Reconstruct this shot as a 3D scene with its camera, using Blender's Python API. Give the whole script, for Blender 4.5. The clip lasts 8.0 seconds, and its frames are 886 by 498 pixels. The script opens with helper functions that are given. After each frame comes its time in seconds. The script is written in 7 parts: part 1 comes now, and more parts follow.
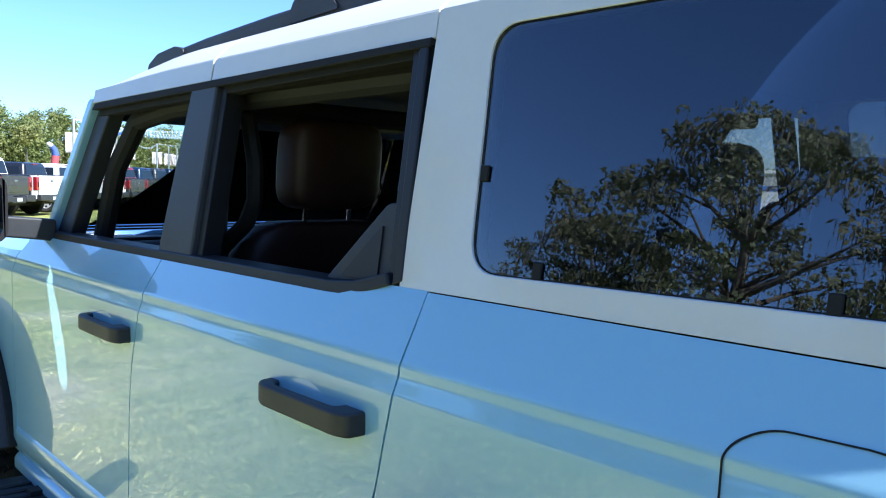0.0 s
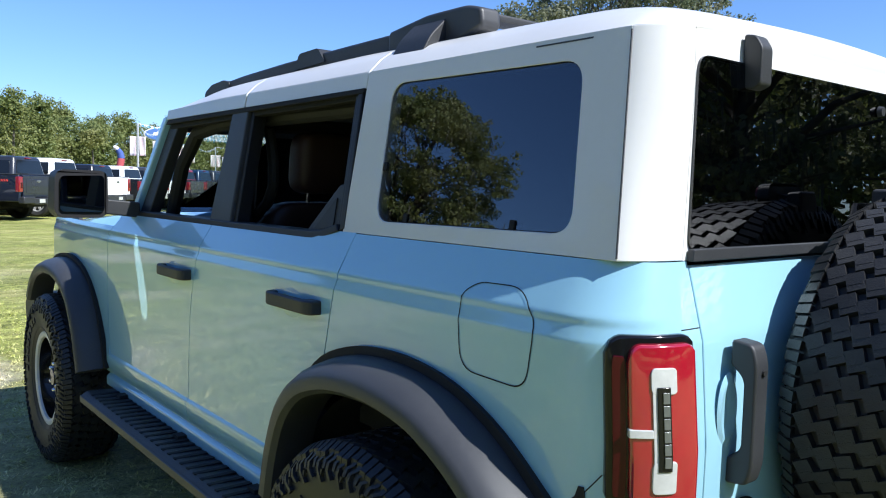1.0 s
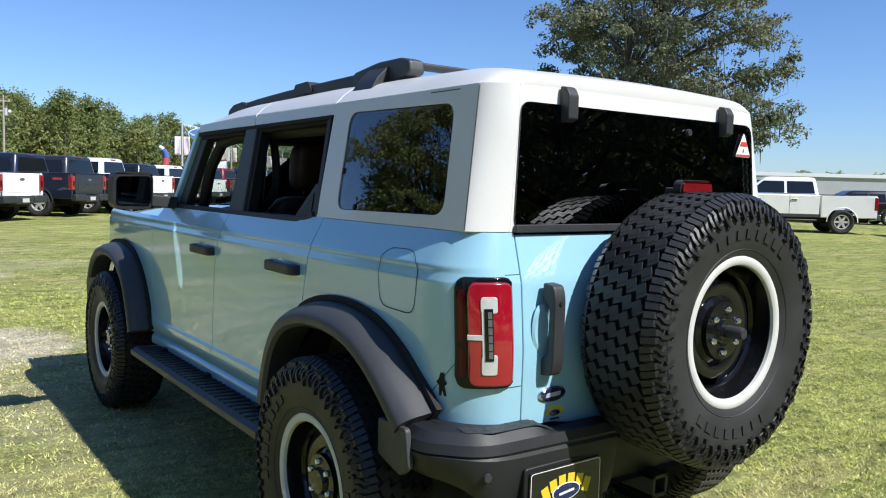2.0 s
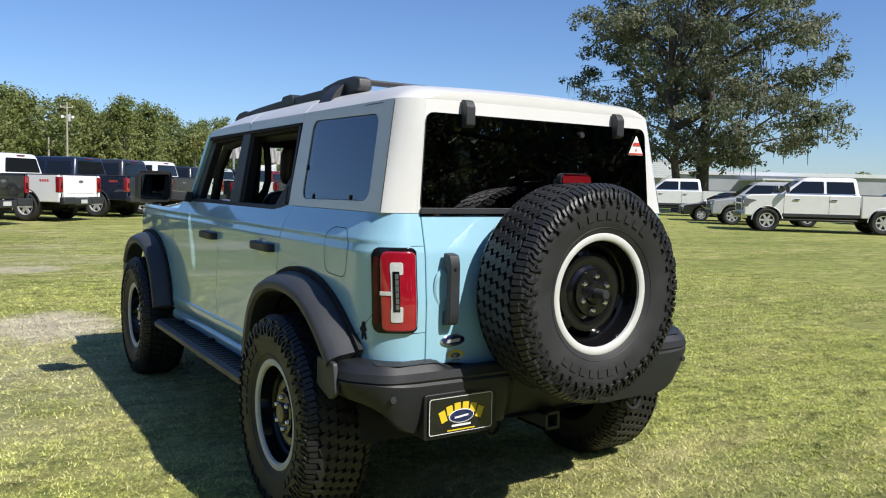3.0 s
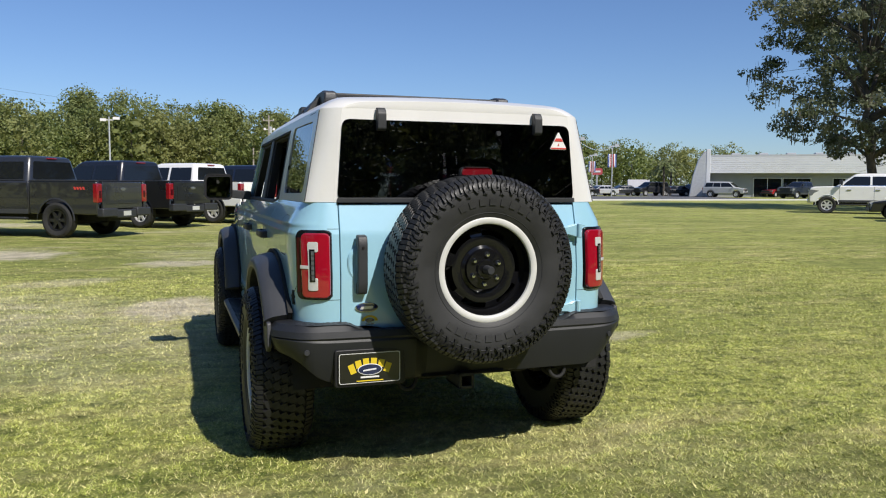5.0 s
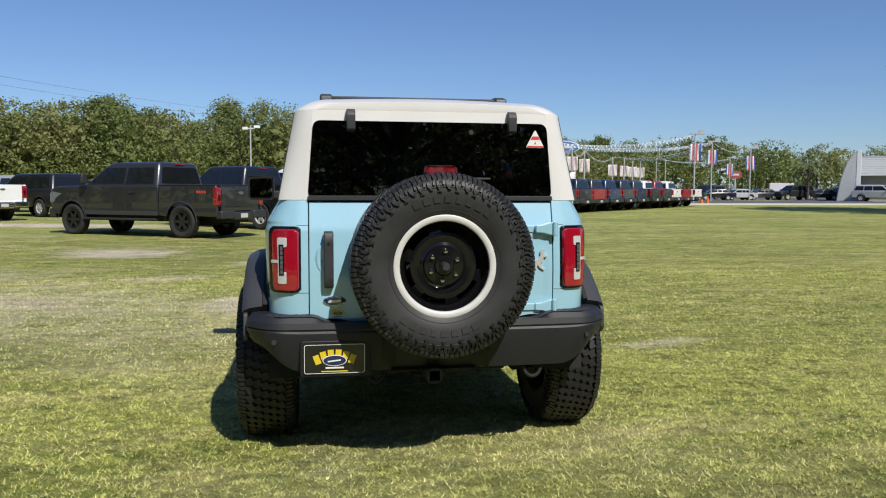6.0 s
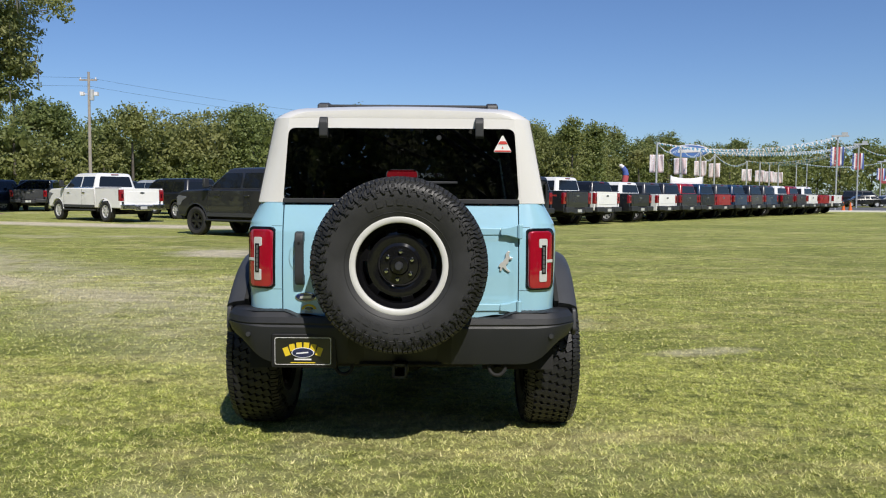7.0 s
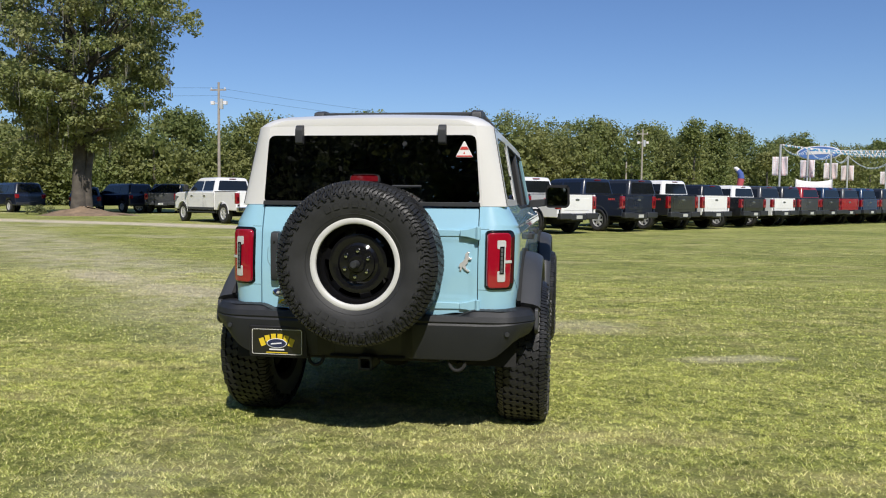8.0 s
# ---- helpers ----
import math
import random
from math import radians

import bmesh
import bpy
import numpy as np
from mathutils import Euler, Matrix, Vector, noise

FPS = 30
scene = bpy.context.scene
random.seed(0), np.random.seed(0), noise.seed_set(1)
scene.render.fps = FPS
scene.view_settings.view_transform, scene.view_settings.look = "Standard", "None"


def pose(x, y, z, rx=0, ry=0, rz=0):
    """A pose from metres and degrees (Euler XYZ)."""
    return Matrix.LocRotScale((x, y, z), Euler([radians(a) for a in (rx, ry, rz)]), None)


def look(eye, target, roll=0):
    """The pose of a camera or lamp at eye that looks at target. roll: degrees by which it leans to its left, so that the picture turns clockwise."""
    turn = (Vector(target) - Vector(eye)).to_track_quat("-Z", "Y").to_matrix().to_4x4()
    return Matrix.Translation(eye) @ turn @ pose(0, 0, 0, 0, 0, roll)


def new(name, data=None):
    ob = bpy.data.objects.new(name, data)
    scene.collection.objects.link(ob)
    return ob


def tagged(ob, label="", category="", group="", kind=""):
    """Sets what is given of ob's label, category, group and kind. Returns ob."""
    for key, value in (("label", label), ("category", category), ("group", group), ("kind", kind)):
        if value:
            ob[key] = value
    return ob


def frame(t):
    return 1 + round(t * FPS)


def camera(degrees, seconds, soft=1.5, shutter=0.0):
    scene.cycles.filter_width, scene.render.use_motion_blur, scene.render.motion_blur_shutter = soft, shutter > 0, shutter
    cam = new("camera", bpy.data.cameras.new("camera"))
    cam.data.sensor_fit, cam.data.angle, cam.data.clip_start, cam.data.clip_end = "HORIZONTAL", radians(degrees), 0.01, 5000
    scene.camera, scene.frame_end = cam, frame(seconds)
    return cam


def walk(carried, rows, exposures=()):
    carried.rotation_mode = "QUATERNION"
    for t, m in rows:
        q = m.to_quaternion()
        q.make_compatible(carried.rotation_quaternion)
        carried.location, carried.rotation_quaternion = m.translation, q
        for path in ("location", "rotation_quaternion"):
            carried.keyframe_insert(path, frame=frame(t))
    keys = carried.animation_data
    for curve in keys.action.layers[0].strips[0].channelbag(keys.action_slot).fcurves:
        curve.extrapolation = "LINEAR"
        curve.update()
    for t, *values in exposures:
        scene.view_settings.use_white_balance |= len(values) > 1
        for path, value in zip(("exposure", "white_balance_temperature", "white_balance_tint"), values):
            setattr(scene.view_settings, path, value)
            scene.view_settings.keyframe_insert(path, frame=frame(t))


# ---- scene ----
cam = camera(58.9, 8.0, 1.1)
PATH = [
    (0, (-1.582, -0.752, 1.516), (-0.223, 0.705, 1.353), 1.0),
    (0.3, (-1.670, -1.026, 1.511), (-0.344, 0.462, 1.324), 1.05),
    (0.5, (-1.728, -1.208, 1.507), (-0.425, 0.3, 1.347), 1.1),
    (1, (-1.948, -1.669, 1.481), (-0.688, -0.124, 1.325), 1.3),
    (1.5, (-2.075, -2.157, 1.481), (-0.854, -0.581, 1.322), 1.4),
    (2, (-2.211, -2.589, 1.487), (-1.03, -0.983, 1.326), 1.4),
    (3.5, (-2.209, -3.812, 1.44), (-1.209, -2.087, 1.285), 1.2),
    (4, (-1.981, -4.113, 1.437), (-1.077, -2.336, 1.281), 1.0),
    (4.5, (-1.699, -4.336, 1.436), (-0.91, -2.505, 1.277), 0.6),
    (6, (-0.604, -4.791, 1.4), (-0.279, -2.823, 1.252), 0.2),
    (6.5, (-0.197, -4.902, 1.393), (-0.039, -2.913, 1.25), 0.3),
    (7, (0.23, -5.016, 1.395), (0.228, -3.02, 1.258), 0.4),
    (7.5, (0.672, -5.131, 1.402), (0.516, -3.141, 1.268), 0.5),
    (8, (1.104, -5.165, 1.398), (0.797, -3.193, 1.268), 0.5),
]
walk(cam, [(t, look(eye, target, roll)) for t, eye, target, roll in PATH],
     exposures=[(0.0, 1.55, 5800, 9), (0.5, 1.17, 5900, 9), (1.0, 0.87, 6050, 9), (1.5, 0.71, 6200, 9), (2.0, 0.57, 6300, 9), (3.5, 0.38, 6700, 10), (4.5, 0.28, 6750, 10), (6.0, 0.08, 6750, 10), (8.0, 0.09, 6700, 10)])

# ---- light ----
SUN_TO = Vector((0.34, -0.94, 1.065)).normalized()
world = bpy.data.worlds.new("daylight")
scene.world = world
world.use_nodes = True
wn = world.node_tree.nodes
sky = wn.new("ShaderNodeTexSky")
sky.sky_type, sky.sun_disc = "NISHITA", False
sky.sun_elevation = math.asin(SUN_TO.z)
sky.sun_rotation = math.atan2(SUN_TO.x, SUN_TO.y)
sky.altitude, sky.air_density, sky.dust_density, sky.ozone_density = 0, 1.0, 0.2, 1.6
wn["Background"].inputs["Strength"].default_value = 0.091
tint = wn.new("ShaderNodeMix")
tint.data_type, tint.blend_type = "RGBA", "MULTIPLY"
tint.inputs[0].default_value = 1.0
tint.inputs[7].default_value = (0.61, 0.785, 1.10, 1)
world.node_tree.links.new(sky.outputs["Color"], tint.inputs[6])
world.node_tree.links.new(tint.outputs[2], wn["Background"].inputs["Color"])
sun = new("sun", bpy.data.lights.new("sun", "SUN"))
sun.data.energy, sun.data.angle, sun.data.color = 4.25, radians(0.55), (1.0, 0.963, 0.905)
sun.matrix_world = look(SUN_TO * 60, (0, 0, 0))

# lamp added for sunlight the left door mirror throws back onto the front door
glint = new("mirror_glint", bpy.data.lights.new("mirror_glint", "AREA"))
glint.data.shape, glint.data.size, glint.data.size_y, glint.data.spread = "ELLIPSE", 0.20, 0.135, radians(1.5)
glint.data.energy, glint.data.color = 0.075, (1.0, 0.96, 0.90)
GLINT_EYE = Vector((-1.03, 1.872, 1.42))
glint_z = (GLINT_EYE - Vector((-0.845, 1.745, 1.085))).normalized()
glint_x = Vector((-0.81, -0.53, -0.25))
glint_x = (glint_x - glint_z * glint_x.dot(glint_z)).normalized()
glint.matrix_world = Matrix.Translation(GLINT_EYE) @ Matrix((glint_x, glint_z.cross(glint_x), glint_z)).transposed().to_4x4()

# ---- materials ----
def material(name, base, rough=0.5, metal=0.0, coat=0.0, var=0.0, scale=8.0, bump=0.0, bscale=200.0, rvar=0.0, spec=0.5, fine=0.0):
    """A surface with colour drift at two scales, uneven gloss and fine relief."""
    m = bpy.data.materials.new(name)
    m.use_nodes = True
    nt = m.node_tree
    p = nt.nodes["Principled BSDF"]
    p.inputs["Base Color"].default_value = (*base, 1)
    p.inputs["Roughness"].default_value = rough
    p.inputs["Metallic"].default_value = metal
    p.inputs["Coat Weight"].default_value = coat
    p.inputs["Coat Roughness"].default_value = 0.02
    p.inputs["Coat IOR"].default_value = 1.75
    p.inputs["Specular IOR Level"].default_value = spec
    tc = nt.nodes.new("ShaderNodeTexCoord")
    if var or rvar:
        big = nt.nodes.new("ShaderNodeTexNoise")
        big.inputs["Scale"].default_value, big.inputs["Detail"].default_value = scale, 6
        small = nt.nodes.new("ShaderNodeTexNoise")
        small.inputs["Scale"].default_value, small.inputs["Detail"].default_value = scale * 17, 3
        for n in (big, small):
            nt.links.new(tc.outputs["Object"], n.inputs["Vector"])
        add = nt.nodes.new("ShaderNodeMath")
        add.operation = "MULTIPLY_ADD"
        add.inputs[1].default_value = 0.4 + fine
        nt.links.new(small.outputs["Fac"], add.inputs[0])
        nt.links.new(big.outputs["Fac"], add.inputs[2])
        if var:
            ramp = nt.nodes.new("ShaderNodeMapRange")
            ramp.inputs["From Min"].default_value, ramp.inputs["From Max"].default_value = 0.45, 0.95 + fine
            ramp.inputs["To Min"].default_value, ramp.inputs["To Max"].default_value = 1 - var, 1 + var
            nt.links.new(add.outputs[0], ramp.inputs["Value"])
            mix = nt.nodes.new("ShaderNodeVectorMath")
            mix.operation = "SCALE"
            mix.inputs[0].default_value = base
            nt.links.new(ramp.outputs[0], mix.inputs["Scale"])
            nt.links.new(mix.outputs[0], p.inputs["Base Color"])
        if rvar:
            rr = nt.nodes.new("ShaderNodeMapRange")
            rr.inputs["From Min"].default_value, rr.inputs["From Max"].default_value = 0.45, 0.95
            rr.inputs["To Min"].default_value, rr.inputs["To Max"].default_value = max(0.02, rough - rvar), rough + rvar
            nt.links.new(add.outputs[0], rr.inputs["Value"])
            nt.links.new(rr.outputs[0], p.inputs["Roughness"])
    if bump:
        bn = nt.nodes.new("ShaderNodeTexNoise")
        bn.inputs["Scale"].default_value, bn.inputs["Detail"].default_value = bscale, 4
        nt.links.new(tc.outputs["Object"], bn.inputs["Vector"])
        bp = nt.nodes.new("ShaderNodeBump")
        bp.inputs["Strength"].default_value, bp.inputs["Distance"].default_value = bump, 0.01
        nt.links.new(bn.outputs["Fac"], bp.inputs["Height"])
        nt.links.new(bp.outputs[0], p.inputs["Normal"])
    return m


def glass_mat(name, tint, rough=0.0, ior=1.75):
    """Tinted car glass: dark through-view with a clear mirror-like face."""
    m = bpy.data.materials.new(name)
    m.use_nodes = True
    nt = m.node_tree
    nt.nodes.remove(nt.nodes["Principled BSDF"])
    tr = nt.nodes.new("ShaderNodeBsdfTransparent")
    tr.inputs["Color"].default_value = (*tint, 1)
    gl = nt.nodes.new("ShaderNodeBsdfGlossy")
    gl.inputs["Roughness"].default_value = rough
    gl.inputs["Color"].default_value = (0.95, 0.97, 1, 1)
    fr = nt.nodes.new("ShaderNodeFresnel")
    fr.inputs["IOR"].default_value = ior
    mx = nt.nodes.new("ShaderNodeMixShader")
    nt.links.new(fr.outputs[0], mx.inputs[0])
    nt.links.new(tr.outputs[0], mx.inputs[1])
    nt.links.new(gl.outputs[0], mx.inputs[2])
    nt.links.new(mx.outputs[0], nt.nodes["Material Output"].inputs["Surface"])
    return m


M_BLUE = material("pale_blue_paint", (0.315, 0.57, 0.70), 0.32, 0.0, 1.0, 0.02, 3, rvar=0.04)
M_WHITE = material("white_roof_paint", (0.72, 0.715, 0.70), 0.38, 0.0, 0.35, 0.025, 4, rvar=0.05, bump=0.02, bscale=500)
M_PLASTIC = material("grained_black_plastic", (0.029, 0.031, 0.035), 0.5, var=0.12, scale=6, bump=0.12, bscale=900, rvar=0.07)
M_FLARE = material("dark_grey_plastic", (0.046, 0.048, 0.053), 0.46, var=0.12, scale=5, bump=0.08, bscale=900, rvar=0.06)
M_BUMPER = material("bumper_plastic", (0.0165, 0.018, 0.0215), 0.5, var=0.12, scale=5, bump=0.1, bscale=900, rvar=0.06)
M_RUBBER = material("tyre_rubber", (0.0225, 0.023, 0.0245), 0.56, var=0.3, scale=7, bump=0.1, bscale=300, rvar=0.08)
M_TREAD = material("tread_rubber", (0.016, 0.0165, 0.018), 0.46, var=0.35, scale=9, bump=0.15, bscale=250, rvar=0.1)
M_BLACKGLOSS = material("black_gloss_paint", (0.007, 0.007, 0.008), 0.10, 0.0, 0.1, 0.1, 5, spec=0.35)
M_RING = material("white_wheel_ring", (0.62, 0.62, 0.60), 0.4, var=0.06, scale=20)
M_CHROME = material("chrome", (0.75, 0.75, 0.76), 0.12, 1.0)
M_SILVER = material("silver_finish", (0.72, 0.72, 0.74), 0.25, 0.45)
M_STEEL = material("dull_steel", (0.20, 0.20, 0.20), 0.45, 1.0, var=0.2, scale=15)
M_DARK = material("cabin_black", (0.012, 0.012, 0.013), 0.7, var=0.2, scale=10, bump=0.1)
M_UNDER = material("underbody_black", (0.012, 0.012, 0.012), 0.8, var=0.3, scale=9)
M_LEATHER = material("brown_leather", (0.034, 0.014, 0.010), 0.5, var=0.15, scale=8, bump=0.15, bscale=450)
M_GREYTRIM = material("grey_trim", (0.045, 0.047, 0.052), 0.5, var=0.1, scale=6, bump=0.06, bscale=700)
M_SEAM = material("seam_black", (0.006, 0.006, 0.006), 0.8)
M_RED = material("red_lens", (0.33, 0.004, 0.018), 0.12, 0.0, 1.0, 0.05, 30)
M_REDMID = material("brake_red", (0.16, 0.004, 0.010), 0.2, 0.0, 0.6, 0.1, 60)
M_REDDARK = material("dark_red_lens", (0.055, 0.002, 0.006), 0.10, 0.0, 0.1, 0.05, 30, spec=0.25)
M_LENSWHITE = material("pale_lens", (0.55, 0.56, 0.55), 0.2, 0.0, 0.8, 0.1, 60)
M_LENSGREY = material("grey_lens", (0.14, 0.15, 0.15), 0.25, 0.3, 0.8, 0.1, 60)
M_BLUEBADGE = material("blue_badge", (0.008, 0.016, 0.085), 0.2, 0.0, 1.0)
M_YELLOW = material("yellow_print", (0.75, 0.55, 0.03), 0.5)
M_PRINTWHITE = material("white_print", (0.8, 0.8, 0.8), 0.5)
M_PRINTRED = material("red_print", (0.62, 0.06, 0.05), 0.5)
M_PLATE = material("black_plate", (0.01, 0.01, 0.01), 0.3, coat=0.5)
M_TINT = glass_mat("tinted_glass", (0.16, 0.17, 0.18))
M_TINTSIDE = glass_mat("privacy_glass", (0.46, 0.48, 0.50), ior=1.95)
M_SEAL = material("black_seal_rubber", (0.010, 0.010, 0.012), 0.5, var=0.1, scale=12)
M_CARD = material("pale_door_card", (0.30, 0.31, 0.32), 0.6, var=0.06, scale=9, bump=0.05, bscale=500)
M_CLEAR = glass_mat("clear_glass", (0.90, 0.94, 0.93))
M_MIRROR = material("mirror_glass", (0.20, 0.21, 0.23), 0.02, 1.0)

# ---- building tools ----
def shape(name, vf, mat, parent=None, label="", angle=32, bevel=0.0, segs=2, thick=0.0):
    """One mesh object from (verts, faces), as a part of parent."""
    me = bpy.data.meshes.new(name)
    me.from_pydata([tuple(v) for v in vf[0]], [], vf[1])
    me.materials.append(mat)
    me.shade_smooth()
    me.set_sharp_from_angle(angle=radians(angle))
    ob = new(name, me)
    if thick:
        so = ob.modifiers.new("thickness", "SOLIDIFY")
        so.thickness, so.offset = thick, -1
    if bevel:
        bv = ob.modifiers.new("edge", "BEVEL")
        bv.width, bv.segments, bv.limit_method, bv.angle_limit = bevel, segs, "ANGLE", radians(40)
        bv.harden_normals = True
    if parent:
        ob.parent = parent
    if label:
        ob["label"] = label
    return ob


def holder(name, m, label, category, group="", kind=""):
    ob = new(name)
    ob.matrix_world = m
    ob.empty_display_size = 0.2
    return tagged(ob, label, category, group, kind)


def join(*vfs):
    vs, fs = [], []
    for v, f in vfs:
        n = len(vs)
        vs += [tuple(p) for p in v]
        fs += [tuple(i + n for i in q) for q in f]
    return vs, fs


def weld(vf):
    """Corners in one place become one corner."""
    seen, vs, to = {}, [], []
    for v in vf[0]:
        k = (round(v[0], 5), round(v[1], 5), round(v[2], 5))
        if k not in seen:
            seen[k] = len(vs)
            vs.append(tuple(v))
        to.append(seen[k])
    return vs, [tuple(to[i] for i in f) for f in vf[1]]


def moved(vf, m):
    return [tuple(m @ Vector(v)) for v in vf[0]], vf[1]


def flip(vf):
    """The same shape on the other side of the centre plane."""
    return [(-v[0], v[1], v[2]) for v in vf[0]], [tuple(reversed(f)) for f in vf[1]]


def sheet(fn, nu, nv, loop=False):
    """A grid of faces over fn(u, v), u and v from 0 to 1."""
    vs = [fn(i / nu, j / nv) for j in range(nv + 1) for i in range(nu + (0 if loop else 1))]
    w = nu if loop else nu + 1
    fs = [(j * w + i, j * w + (i + 1) % w, (j + 1) * w + (i + 1) % w, (j + 1) * w + i) for j in range(nv) for i in range(nu)]
    return vs, fs


def block(x0, x1, y0, y1, z0, z1):
    vs = [(x, y, z) for z in (z0, z1) for y in (y0, y1) for x in (x0, x1)]
    return vs, [(0, 2, 3, 1), (4, 5, 7, 6), (0, 1, 5, 4), (2, 6, 7, 3), (0, 4, 6, 2), (1, 3, 7, 5)]


def prism(pts, a, b, axis="x"):
    """A closed outline drawn out from a to b along an axis; the outline's pairs are the other two axes in order."""
    def at(p, h):
        return {"x": (h, p[0], p[1]), "y": (p[0], h, p[1]), "z": (p[0], p[1], h)}[axis]
    n = len(pts)
    vs = [at(p, a) for p in pts] + [at(p, b) for p in pts]
    fs = [tuple(range(n)), tuple(range(2 * n - 1, n - 1, -1))] + [(i, i + n, (i + 1) % n + n, (i + 1) % n) for i in range(n)]
    area = sum(pts[i][0] * pts[(i + 1) % n][1] - pts[(i + 1) % n][0] * pts[i][1] for i in range(n))
    if (area > 0) == ((b > a) != (axis == "y")):
        fs = [tuple(reversed(f)) for f in fs]
    return vs, fs


def turned(profile, n=48, arc=(0, 2 * math.pi), skip=None):
    """A profile of (radius, height) turned round z."""
    full = abs(arc[1] - arc[0]) > 6.28
    m = n if full else n + 1
    vs = []
    for r, h in profile:
        for i in range(m):
            a = arc[0] + (arc[1] - arc[0]) * i / n
            vs.append((r * math.cos(a), r * math.sin(a), h))
    fs = []
    for j in range(len(profile) - 1):
        for i in range(n):
            if skip and skip(j, i):
                continue
            k = (i + 1) % m
            fs.append((j * m + i, j * m + k, (j + 1) * m + k, (j + 1) * m + i))
    return vs, fs


def rod(path, r, n=8, ends=True):
    """A round bar along points; r is a radius or a list of radii."""
    path = [Vector(p) for p in path]
    rs = r if isinstance(r, (list, tuple)) else [r] * len(path)
    vs, fs = [], []
    side = None
    for i, p in enumerate(path):
        way = (path[min(i + 1, len(path) - 1)] - path[max(i - 1, 0)]).normalized()
        if side is None:
            side = way.orthogonal().normalized()
        side = (side - way * side.dot(way)).normalized()
        up = way.cross(side)
        for k in range(n):
            a = 2 * math.pi * k / n
            vs.append(tuple(p + (side * math.cos(a) + up * math.sin(a)) * rs[i]))
    for i in range(len(path) - 1):
        for k in range(n):
            fs.append((i * n + k, i * n + (k + 1) % n, (i + 1) * n + (k + 1) % n, (i + 1) * n + k))
    if ends:
        fs += [tuple(range(n - 1, -1, -1)), tuple(range((len(path) - 1) * n, len(path) * n))]
    return vs, fs


def rounded(pts, r, n=5):
    """An outline with its corners rounded; r is one radius or one for each corner."""
    out = []
    m = len(pts)
    for i, p in enumerate(pts):
        p, a, b = Vector(p), Vector(pts[i - 1]), Vector(pts[(i + 1) % m])
        ri = r[i] if isinstance(r, (list, tuple)) else r
        if ri <= 0:
            out.append(tuple(p))
            continue
        q0, q1 = p + (a - p).normalized() * ri, p + (b - p).normalized() * ri
        for k in range(n + 1):
            t = k / n
            out.append(tuple(q0 * (1 - t) ** 2 + p * 2 * t * (1 - t) + q1 * t * t))
    return out


def ring(outer, inner, fn):
    """Faces between two outlines of as many points each, mapped by fn into space."""
    n = len(outer)
    return [fn(*p) for p in outer] + [fn(*p) for p in inner], [(i, (i + 1) % n, (i + 1) % n + n, i + n) for i in range(n)]

# ---- ground ----
def gz(x, y):
    return 0.42 * (1 - math.exp(-max(0.0, y - 8.0) / 45.0))


